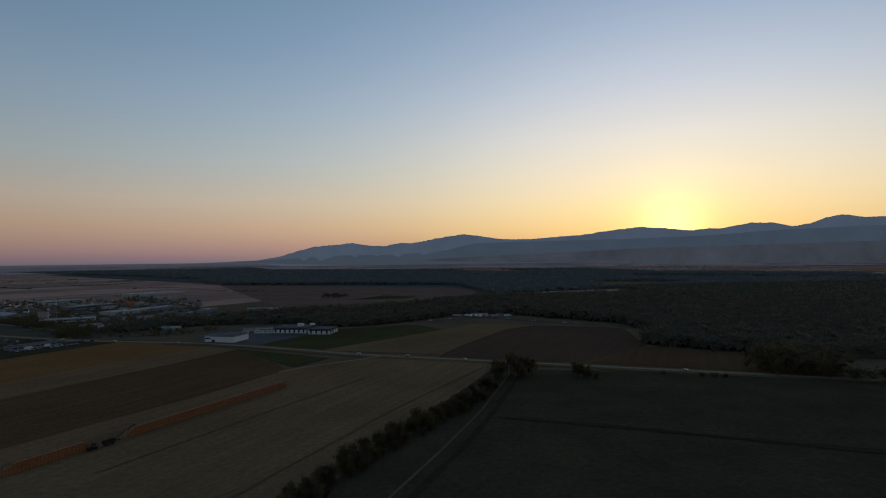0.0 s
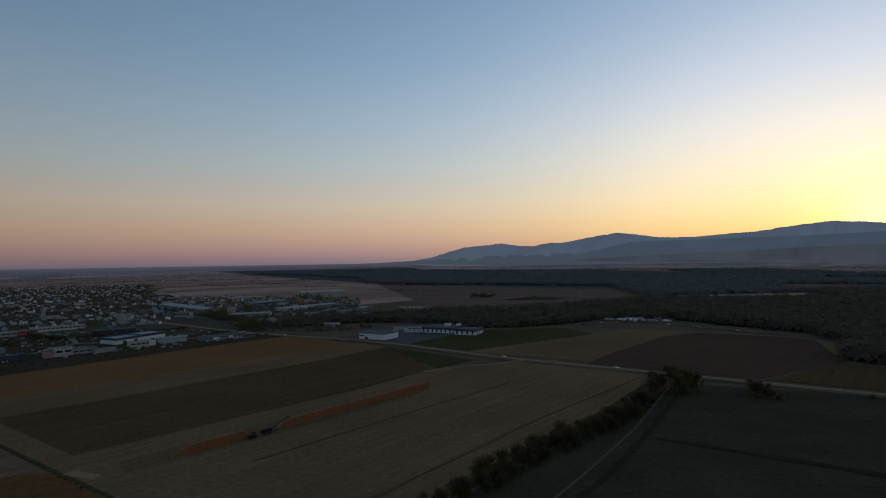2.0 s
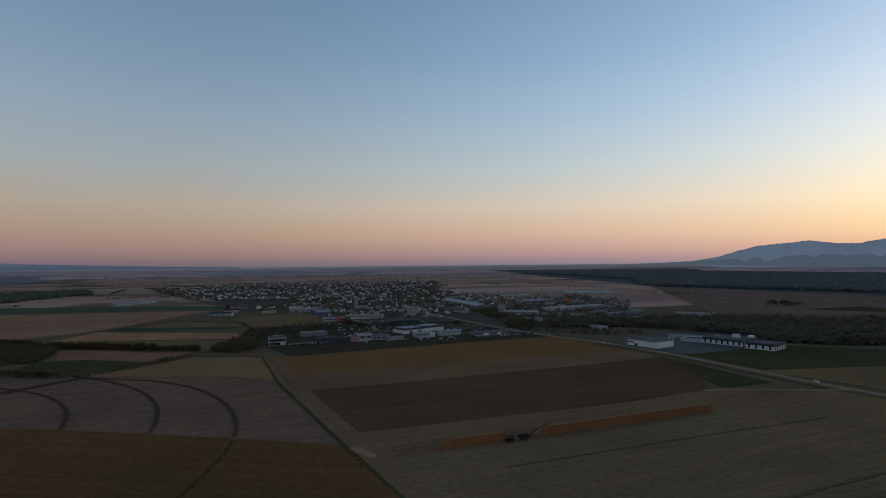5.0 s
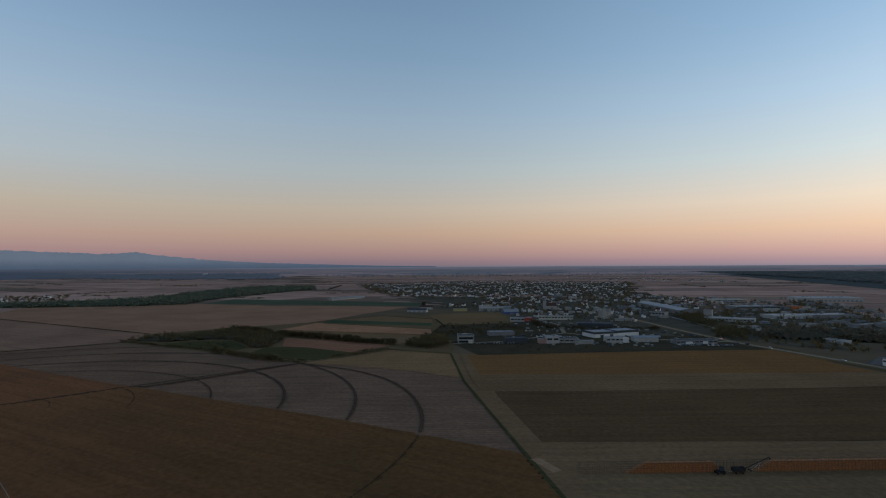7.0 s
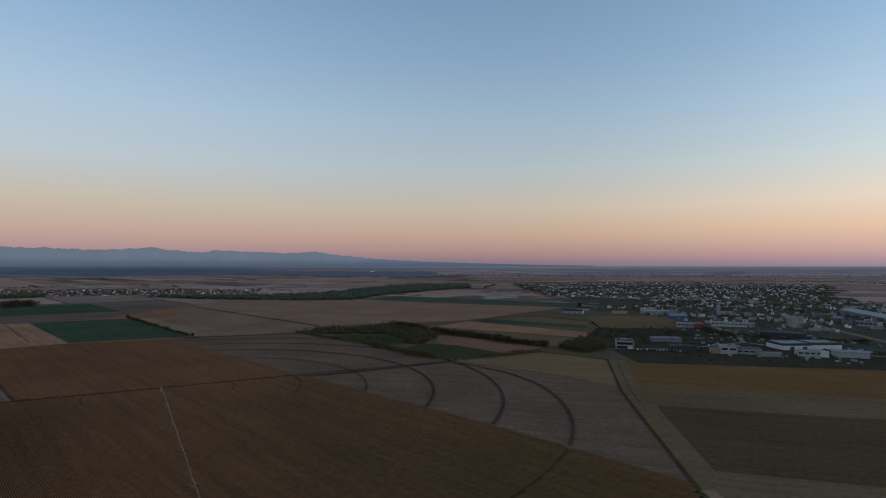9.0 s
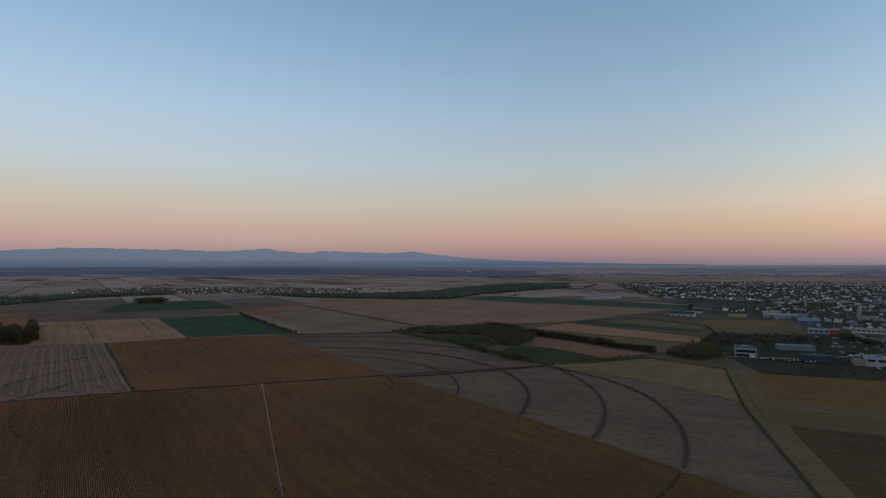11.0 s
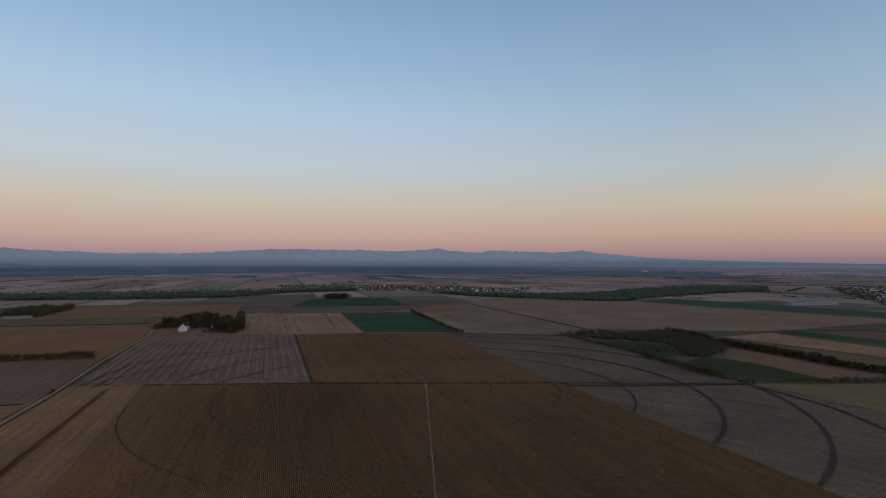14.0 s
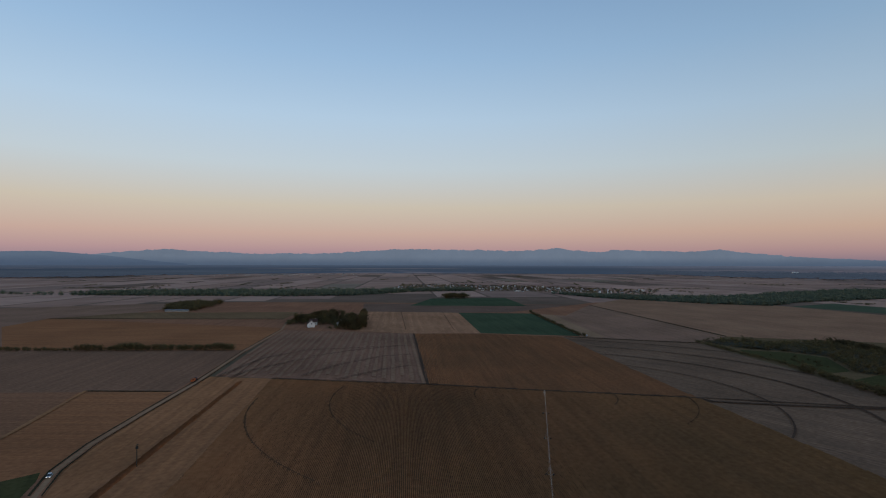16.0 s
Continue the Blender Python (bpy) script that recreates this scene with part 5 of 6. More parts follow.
wood("plain_hedges", sum((along([(x, y), (x + 150 * math.cos(b), y + 150 * math.sin(b))], 9, 6, 3, 8, 1.1, 0.8)
                          for x, y, b in [(-2650, -700, 0.4), (-3000, 100, 2.0), (-2800, -1900, 0.3), (-2450, -1250, 2.2), (-2300, 1000, 1.0), (-3300, 900, 1.2), (-1500, 2200, 0.6), (-1900, 2600, 0.8),
                                          (-1100, 1900, 0.5), (-900, 1500, 0.7), (-700, 1650, 0.2), (-2900, 1900, 1.0), (-1500, -2100, 0.5), (-1150, -1500, 0.8), (-2000, -1900, 0.5)]), [])
     + sum((along([(x, y), (x + m * math.cos(b), y + m * math.sin(b))], 9, 7, 2.5, 7, 1.1, 0.75) for x, y, b, m in FAR_LINES), []),
     "leaf_dark", "scattered hedges on the plain", TINY)


# ---- single trees: trunk, limbs, leafy crown ----
def make_tree(seed, leaf, label):
    r = random.Random(seed)
    t = thing("tree", label, "tree", "trees beside the towpath")
    bm = bmesh.new()
    top = Vector((r.gauss(0, 0.02), r.gauss(0, 0.02), 0.55))
    rod(bm, (0, 0, -0.02), top, 0.026, 0.012, 7)
    part("trunk", bm, MAT["bark"], t)
    bm = bmesh.new()
    for i in range(6):
        a, z = i * 1.05 + r.random(), 0.25 + 0.05 * i
        rod(bm, top * (z / 0.55), (0.24 * math.cos(a), 0.24 * math.sin(a), z + 0.22), 0.009, 0.003, 5)
    part("limbs", bm, MAT["bark"], t)
    vs, fs = crown_template(seed, 1900, 0.042, 14, 1.4, 1)
    obj("crown", [(x, y, 0.05 + z * 0.95) for x, y, z in vs], fs, MAT[leaf], t)
    return t


TREES = [make_tree(100 + i, ("leaf", "leaf_dark", "leaf_dark")[i % 3], ("broad autumn tree with rusty foliage beside the towpath", "dark leafy tree in the line beside the towpath", "bushy dark green tree beside the towpath")[i % 3]) for i in range(6)]


def plant(x, y, h, w=None, base=None):
    w = h * 0.85 if w is None else w
    return copy_thing(TREES[rng.randrange(6)] if base is None else TREES[base], Matrix.LocRotScale((x, y, 0), Euler((0, 0, rng.random() * 6.28)), (w, w, h)))


for x, y, h, w in [(38, 412, 21, 20), (48, 419, 24, 21), (57, 415, 22, 20), (65, 421, 17, 15), (52, 407, 19, 18), (34, 402, 15, 14), (98, 412, 17, 17), (104, 409, 13, 13), (110, 405, 7, 9), (198, 406, 5, 8), (205, 404, 4, 7),
                   (166, 421, 3.5, 7), (190, 409, 4, 8)]:
    plant(x + 3, y, h * 0.8, w * 0.7)
for i, (x, y, a) in enumerate(strip_points([(-64, 178), (-52, 208), (-42, 238), (-27, 270), (-11, 298), (6, 328), (23, 362), (34, 392)], 4.2)):
    k = noise.noise(Vector((i * 0.35, 3, 1)))
    if k < -0.34:
        continue
    h = 6.2 + 4.5 * max(0, k + 0.2) + 3 * rng.random()
    if rng.random() < 0.6:
        plant(x + 4 + rng.random() * 3, y - 3 - rng.random() * 3, h * rng.uniform(0.5, 0.85))
    plant(x + (rng.random() - 0.5) * 5, y + (rng.random() - 0.5) * 4, h, h * (0.8 + 0.3 * rng.random()))
for x, y, h in [(-765, -130, 6), (-1050, -310, 7), (-1130, 560, 12)]:
    if h:
        plant(x, y, h)
# farm grove
GROVE = [(-640, -520), (-653, -474), (-672, -412), (-690, -418), (-749, -473), (-793, -519), (-805, -560), (-781, -599), (-735, -600), (-680, -560)]
wood("grove_undergrowth", [q for q in scatter(GROVE, 8, 4, 8, 0.8, 0.7) if q[0] < -700 or not -545 < q[1] < -458], "leaf_dark", "dark undergrowth of the farm grove")
rg = random.Random(12)
planted = 0
while planted < 58:
    x, y = rg.uniform(-805, -640), rg.uniform(-600, -412)
    if not inside(x, y, GROVE) or math.hypot(x + 686, y + 512) < 15 or (x > -690 and -540 < y < -462):
        continue
    planted += 1
    h = rg.choice((7, 9, 11, 14, 17, 19)) * rg.uniform(0.85, 1.1)
    plant(x, y, h, h * rg.uniform(0.75, 1.05))
for x, y, a in strip_points([(-676, -418), (-730, -455), (-800, -508)], 7):
    plant(x, y, rg.uniform(15, 20), rg.uniform(11, 14))
for t in TREES:
    for o in (*t.children_recursive, t):
        bpy.data.objects.remove(o)


# ---- buildings ----
def hall(label, a, b, depth, h, wall="white", roof="flatroof", windows="band", group="buildings of the business park", band=None, gable=0.0, extra=()):
    """A works hall: its front runs from a to b (seen from the fields), depth goes back from it."""
    a, b = Vector(a), Vector(b)
    L = (b - a).length
    ang = math.atan2((b - a).y, (b - a).x)
    t = thing("works_hall", label, "building", group)
    pa, s = place(a.x, a.y), shrink(a.x, a.y)
    t.matrix_world = Matrix.LocRotScale(pa, Euler((0, 0, ang)), (s, s, s))
    bm = boxes((0, L, 0, depth, -0.3, h), bevel=0.08)
    if gable:
        v = [bm.verts.new(p) for p in ((0, 0, h), (L, 0, h), (L, depth, h), (0, depth, h), (0, depth / 2, h + gable), (L, depth / 2, h + gable))]
        for f in ((0, 4, 3), (1, 2, 5)):
            bm.faces.new([v[i] for i in f])
    part("wall", bm, MAT[wall], t)
    if gable:
        bm = bmesh.new()
        for y0, y1 in ((-0.6, depth / 2), (depth + 0.6, depth / 2)):
            z0 = h - 0.1
            v = [bm.verts.new(p) for p in ((-0.5, y0, z0), (L + 0.5, y0, z0), (L + 0.5, y1, h + gable), (-0.5, y1, h + gable))]
            u = [bm.verts.new(w.co + Vector((0, 0, 0.25))) for w in v]
            for q in ((0, 1, 2, 3),):
                bm.faces.new([v[i] for i in q])
                bm.faces.new([u[i] for i in reversed(q)])
            for i in range(4):
                j = (i + 1) % 4
                bm.faces.new((v[i], u[i], u[j], v[j]))
        bmesh.ops.recalc_face_normals(bm, faces=bm.faces)
        part("roof", bm, MAT[roof], t)
    else:
        part("roof", boxes((0.35, L - 0.35, 0.35, depth - 0.35, h - 0.2, h + 0.12)), MAT[roof], t)
        cap = h * 0.3 if band == "darkwall" else 0.5
        part("parapet", boxes((-0.1, L + 0.1, -0.1, 0.3, h - cap, h + 0.55), (-0.1, L + 0.1, depth - 0.3, depth + 0.1, h - cap, h + 0.55), (-0.1, 0.3, 0.3, depth - 0.3, h - cap, h + 0.55),
                              (L - 0.3, L + 0.1, 0.3, depth - 0.3, h - cap, h + 0.55)), MAT[band or wall], t)
        for i in range(max(1, int(L * depth / 500))):
            x, y = L * (0.15 + 0.7 * rng.random()), depth * (0.2 + 0.6 * rng.random())
            part("roof_vent", boxes((x, x + 2.4, y, y + 1.8, h + 0.12, h + 1.3), bevel=0.1), MAT["greywall"], t)
    if windows == "band":
        n = max(2, int(L / 5))
        for i in range(n):
            x = L * (i + 0.5) / n
            part("window", boxes((x - L / n * 0.36, x + L / n * 0.36, -0.12, 0.1, h * 0.55, h * 0.8)), MAT["window"], t)
    elif windows == "tall":
        n = max(3, int(L / 6))
        for i in range(n):
            x = L * (i + 0.5) / n
            part("window", boxes((x - 1.0, x + 1.0, -0.12, 0.1, 1.2, h - 1.4)), MAT["window"], t)
        for i in range(max(2, int(depth / 6))):
            y = depth * (i + 0.5) / max(2, int(depth / 6))
            part("window", boxes((L - 0.1, L + 0.12, y - 1.0, y + 1.0, 1.2, h - 1.4)), MAT["window"], t)
    elif windows == "doors":
        n = max(2, int(L / 9))
        for i in range(n):
            x = L * (i + 0.5) / n
            part("loading_door", boxes((x - 1.8, x + 1.8, -0.1, 0.1, 0, min(4, h * 0.7))), MAT["door"], t)
    for name, x0, x1, y0, y1, z0, z1, m in extra:
        part(name, boxes((x0, x1, y0, y1, z0, z1), bevel=0.06), MAT[m], t)
    return t


def back(a, b):
    """Direction back from a front that runs from a to b."""
    d = (Vector(b) - Vector(a)).normalized()
    return Vector((-d.y, d.x))


# factory beside the main road
hall("long white windowless hall with a dark flat roof beside the road", (-271, 617), (-235, 608.5), 29, 7, "white", "flatroof", "none", "factory buildings", band="greywall",
     extra=[("window_band", 0.6, 8, -0.12, 0.1, 3.6, 5.2, "darkwall"), ("loading_door", 9, 13, -0.12, 0.1, 0, 3.2, "darkwall")])
hall("white factory block with tall dark windows and a black roof", (-167, 671), (-140, 667), 30, 6.4, "white", "flatroof", "tall", "factory buildings", band="darkwall")
hall("wide factory block with a black flat roof and white walls", (-214, 684), (-172, 679), 40, 6.6, "white", "flatroof", "tall", "factory buildings", band="darkwall",
     extra=[("roof_house", 24, 31, 18, 24, 6.7, 10.5, "white"), ("roof_house", 36, 41, 30, 36, 6.7, 9.0, "white")])
hall("low white entrance wing of the factory", (-238, 684), (-216, 684), 20, 3.4, "white", "flatroof", "band", "factory buildings")
hall("long low row of loading docks with white piers", (-262, 710), (-226, 721), 9, 2.5, "palewall", "flatroof", "doors", "factory buildings")
# business park row beside the brown field
hall("two-storey office block with dark flat roof and ribbon windows", (-577, 353), (-569, 370), 20, 8.6, "concrete", "flatroof", "none",
     extra=[("window_band", 1, 17.5, -0.15, 0.1, 1.0, 3.2, "window"), ("window_band", 1, 17.5, -0.15, 0.1, 4.8, 7.2, "window"), ("roof_box", 5, 12, 6, 13, 8.7, 10.4, "greywall"), ("porch", 12, 17, -2.5, 0, 0, 3.6, "cream")])
hall("low grey workshop with a flat roof", (-616, 420), (-606, 452), 14, 5, "greywall", "greyroof", "doors")
hall("dark clad hall with a flat roof", (-546, 400), (-538, 424), 16, 6, "darkwall", "flatroof", "none")
hall("pink rendered wing of the white workshop", (-528, 433), (-524, 441), 12, 5, "pinkwall", "greyroof", "none")
hall("white cubic workshop with small windows", (-524, 441), (-517, 454), 15, 8, "palewall", "greyroof", "band")
hall("low workshop with a dark roof", (-520, 457), (-509, 476), 18, 5, "concrete", "flatroof", "band")
hall("long low store with a grey roof", (-503, 468), (-494, 485), 10, 3.6, "concrete", "greyroof", "none")
hall("large white hall with a black band under the eaves", (-534, 523), (-529.5, 555), 28, 7, "white", "greyroof", "none", band="darkwall", extra=[("loading_door", 8, 13, -0.12, 0.1, 0, 4, "darkwall"), ("loading_door", 22, 27, -0.12, 0.1, 0, 4, "darkwall")])
hall("taller white hall with a black band under the eaves", (-529.5, 555), (-525, 588), 26, 7.6, "white", "greyroof", "none", band="darkwall")
hall("small white office with a glazed end", (-497, 507), (-485, 530), 13, 5.5, "palewall", "greyroof", "band", extra=[("gable_front", 19, 26.2, -0.6, 0, 0, 6.4, "white")])
hall("grey white hall with a shallow gable roof", (-485, 539), (-471, 563), 16, 5.5, "palewall", "paleroof", "none", gable=1.4)
hall("low purple grey showroom with white shop fronts", (-449, 566), (-430, 612), 14, 4.2, "greywall", "flatroof", "band", extra=[("shop_front", 12, 20, -0.3, 0, 0, 3.2, "white"), ("shop_front", 32, 38, -0.3, 0, 0, 3.2, "white")])
hall("dark long hall behind the white ones", (-637, 583), (-606, 622), 26, 6, "darkwall", "flatroof", "none")
hall("white shop with a low roof", (-752, 543), (-741, 562), 18, 6, "palewall", "greyroof", "band")
hall("red clad end of a low shop", (-741, 562), (-735, 574), 18, 6.2, "redwall", "greyroof", "none")
hall("cream rendered long workshop building", (-759, 604), (-724, 648), 16, 6, "cream", "greyroof", "band")
hall("blue hall with a vaulted roof", (-873, 610), (-866, 638), 20, 4.5, "bluewall", "paleroof", "none", gable=4)
hall("white wide hall with loading doors", (-959, 605), (-935, 648), 28, 7, "palewall", "paleroof", "doors")
hall("yellow and white depot", (-985, 560), (-972, 585), 12, 4.5, "yellow", "greyroof", "none")
hall("white farm hall with a dark roof", (-1010, 470), (-985, 500), 14, 5, "palewall", "flatroof", "doors", gable=2.5)
hall("small white house row with tiled roof", (-1060, 520), (-1050, 545), 10, 5, "palewall", "tile", "none", gable=3)
hall("long pale roofed production hall", (-908, 985), (-707, 880), 34, 8, "greywall", "paleroof", "none", gable=3)
hall("white office with ribbon windows", (-718, 815), (-690, 822), 14, 8, "palewall", "flatroof", "band")
hall("white tower block of a mill", (-643, 862), (-631, 867), 9, 14, "palewall", "flatroof", "none")
hall("low white hall beside the mill tower", (-612, 823), (-550, 858), 26, 5.5, "palewall", "paleroof", "band")
hall("flat roofed works beside the railway", (-882, 1208), (-846, 1270), 40, 8, "cream", "paleroof", "band")
hall("very large logistics hall with a white roof", (-816, 1425), (-728, 1535), 70, 9, "palewall", "paleroof", "doors")
hall("small orange clad store", (-674, 1160), (-664, 1180), 18, 7, "orangewall", "greyroof", "none")
hall("wide grey roofed works", (-720, 1058), (-686, 1144), 40, 7, "greywall", "greyroof", "band")
hall("grey works hall with roof lights", (-572, 945), (-549, 1008), 36, 5.5, "palewall", "paleroof", "doors")
hall("grey works hall beside a yard", (-548, 1010), (-524, 1088), 34, 5.5, "greywall", "greyroof", "doors")
for a, b, m in [((-506, 765), (-495, 790), "palewall"), ((-474, 757), (-462, 792), "cream"), ((-437, 750), (-428, 768), "palewall"), ((-414, 748), (-387, 744), "concrete"), ((-383, 732), (-358, 728), "palewall")]:
    hall("low shed among trees beside the railway", a, b, 11, 4, m, "greyroof", "doors")
hall("long white shed behind the tree belt", (-355, 982), (-296, 994), 14, 6, "palewall", "paleroof", "none")
hall("small white shed behind the tree belt", (-392, 872), (-370, 910), 8, 4, "palewall", "paleroof", "none")
hall("low canopy of the roadside services", (44, 872), (70, 869), 7, 3.0, "palewall", "paleroof", "none", "service area buildings")
hall("small dark kiosk of the roadside services", (84, 866), (92, 865), 5, 3.0, "greywall", "greyroof", "band", "service area buildings")


def make_lorry(label, L, paint):
    t = thing("lorry", label, "lorry", "lorries at the roadside services")
    part("cargo_box", boxes((-L, 0, -1.25, 1.25, 1.1, 3.6), bevel=0.08), MAT[paint], t)
    cab = part("cab", boxes((0.4, 2.4, -1.2, 1.2, 0.6, 3.0), bevel=0.2), MAT["palewall"], t)
    part("windscreen", boxes((2.38, 2.44, -1.05, 1.05, 1.7, 2.7)), MAT["window"], cab)
    part("chassis", boxes((-L, 2.2, -0.5, 0.5, 0.7, 1.1)), MAT["machine"], t)
    for x in (-L + 1.2, -L + 2.5, 1.4):
        for y in (-1.1, 1.1):
            bm = bmesh.new()
            rod(bm, (x, y - 0.15, 0.5), (x, y + 0.15, 0.5), 0.5, seg=10)
            part("wheel", bm, MAT["tyre"], t)
    return t


LORRIES = [make_lorry("white lorry parked at the roadside services", 9.0, "white"), make_lorry("grey lorry parked at the roadside services", 7.0, "greywall"), make_lorry("pale lorry with a long trailer at the roadside services", 12.0, "palewall")]
rl = random.Random(8)
for i in range(10):
    x = 27 + i * 8.4 + rl.uniform(-2, 2)
    copy_thing(LORRIES[rl.choice((0, 0, 1, 2))], pose(x, 857 - i * 1.7 + rl.uniform(-4, 3), 0.3, 0, 0, rl.choice((-8, 172, 60, 75))))
for t in LORRIES:
    for o in sorted((*t.children_recursive, t), key=lambda o: -len(o.children_recursive)):
        bpy.data.objects.remove(o)
hall("white greenhouse hangars in the plain", (-1460, 440), (-1512, 548), 20, 5, "palewall", "paleroof", "none", "", gable=2)
hall("low grey farm shed beside the copse", (-713, -918), (-736, -882), 8, 2.6, "concrete", "greyroof", "none", "", gable=1.5)
rb = random.Random(31)
for i in range(60):
    while True:
        x, y = rb.uniform(-1240, -640), rb.uniform(600, 1330)
        if inside(x, y, PARK):
            break
    L, a = rb.uniform(9, 26), rb.choice((1.1, -0.47, 1.35))
    hall(rb.choice(("white workshop among trees", "grey workshop among trees", "cream commercial building among trees")), (x, y), (x + L * math.cos(a), y + L * math.sin(a)), rb.uniform(7, 14), rb.uniform(3, 6),
         rb.choice(("palewall", "concrete", "cream", "concrete", "greywall", "greywall")), rb.choice(("greyroof", "paleroof", "flatroof", "tile", "greyroof")), rb.choice(("none", "doors", "none")), gable=rb.choice((0, 0, 2.0)))
for i in range(34):
    while True:
        x, y = rb.uniform(-820, -420), rb.uniform(830, 1450)
        if inside(x, y, NORTH):
            break
    L = rb.uniform(10, 30)
    hall("low works building among trees", (x, y), (x + L * 0.55, y + L * 0.83), rb.uniform(8, 16), rb.uniform(3, 6), rb.choice(("palewall", "greywall", "greywall", "concrete")), rb.choice(("greyroof", "paleroof", "flatroof")), "none")


# ruined concrete silo
t = thing("silo", "tall bare concrete silo with a stepped top", "silo")
t.matrix_world = pose(-722, 716, 0, 0, 0, 85)
part("shaft", boxes((-10, -2, -6, 6, -0.3, 15), (-2, 5, -6, 6, -0.3, 11), bevel=0.1), MAT["concrete"], t)
part("head_house", boxes((5, 9, -5, 5, -0.3, 16), bevel=0.1), MAT["palewall"], t)

# church
t = thing("church", "village church with a pale pointed tower", "church")
t.matrix_world = pose(-929, 745, 0, 0, 0, 60)
part("nave", boxes((3, 24, -6, 6, -0.3, 8), bevel=0.1), MAT["palewall"], t)
bm = bmesh.new()
v = [bm.verts.new(p) for p in ((2.5, -6.6, 7.8), (24.5, -6.6, 7.8), (24.5, 6.6, 7.8), (2.5, 6.6, 7.8), (2.5, 0, 14), (24.5, 0, 14))]
for f in ((0, 1, 5, 4), (2, 3, 4, 5), (0, 4, 3), (1, 2, 5), (0, 3, 2, 1)):
    bm.faces.new([v[i] for i in f])
part("roof", bm, MAT["tile"], t)
part("tower", boxes((-3, 3, -3, 3, -0.3, 17), bevel=0.1), MAT["palewall"], t)
bm = bmesh.new()
rod(bm, (0, 0, 17), (0, 0, 25), 4.0, 0.05, 4)
part("spire", bm, MAT["paleroof"], t)


# village houses
def make_house(L, W, h, g, wall, label):
    t = thing("house", label, "house", "village houses")
    bm = boxes((-L / 2, L / 2, -W / 2, W / 2, -0.5, h))
    for sx in (-1, 1):
        v = [bm.verts.new((sx * L / 2, y, z)) for y, z in ((-W / 2, h), (W / 2, h), (0, h + g))]
        bm.faces.new(v if sx > 0 else v[::-1])
    part("wall", bm, MAT[wall], t)
    bm = bmesh.new()
    for sy in (-1, 1):
        q = [(-L / 2 - 0.5, sy * (W / 2 + 0.6), h - 0.35), (L / 2 + 0.5, sy * (W / 2 + 0.6), h - 0.35), (L / 2 + 0.5, 0, h + g + 0.05), (-L / 2 - 0.5, 0, h + g + 0.05)]
        lo = [bm.verts.new(p) for p in q]
        hi = [bm.verts.new((x, y, z + 0.22)) for x, y, z in q]
        bm.faces.new(lo)
        bm.faces.new(hi[::-1])
        for i in range(4):
            j = (i + 1) % 4
            bm.faces.new((lo[i], hi[i], hi[j], lo[j]))
    bmesh.ops.recalc_face_normals(bm, faces=bm.faces)
    roof = part("roof", bm, MAT["tile"], t)
    part("chimney", boxes((L * 0.2, L * 0.2 + 0.8, 0.6, 1.4, h + g * 0.5, h + g + 1.0)), MAT["concrete"], roof)
    for sy in (-1, 1):
        part("window_row", boxes(*[(x, x + 1.3, sy * W / 2 - 0.06, sy * W / 2 + 0.06, 1.2, 2.6) for x in (-L * 0.35, -L * 0.05, L * 0.22)]), MAT["window"], t)
    part("gable_window", boxes((L / 2 - 0.06, L / 2 + 0.06, -0.8, 0.8, h - 0.6, h + 1.0)), MAT["window"], t)
    return t


HOUSES = [make_house(11, 8.5, 5, 4, "house", "white rendered village house with a tiled gable roof"), make_house(13, 9, 4.5, 4.5, "cream", "cream village house with a tiled gable roof"),
          make_house(9.5, 8, 5.5, 4, "house", "small white village house with a steep tiled roof"), make_house(16, 9, 4, 4, "house", "long white village house with a dark tiled roof")]
HOUSES.append(make_house(13, 10, 5, 4.5, "white", "white farmhouse with a tiled gable roof in the grove"))
rh = random.Random(5)


def settle(poly, count, gap):
    done = []
    xs, ys = [p[0] for p in poly], [p[1] for p in poly]
    tries = 0
    while len(done) < count and tries < 20000:
        tries += 1
        x, y = rh.uniform(min(xs), max(xs)), rh.uniform(min(ys), max(ys))
        if not inside(x, y, poly) or any(math.hypot(x - a, y - b) < gap for a, b in done):
            continue
        done.append((x, y))
        s = shrink(x, y)
        copy_thing(rh.choice(HOUSES[:4]), Matrix.LocRotScale(place(x, y), Euler((0, 0, rh.choice((0.3, 1.87, 0.9, 2.4)) + rh.gauss(0, 0.12))), (s * 0.68, s * 0.68, s * 0.72)))


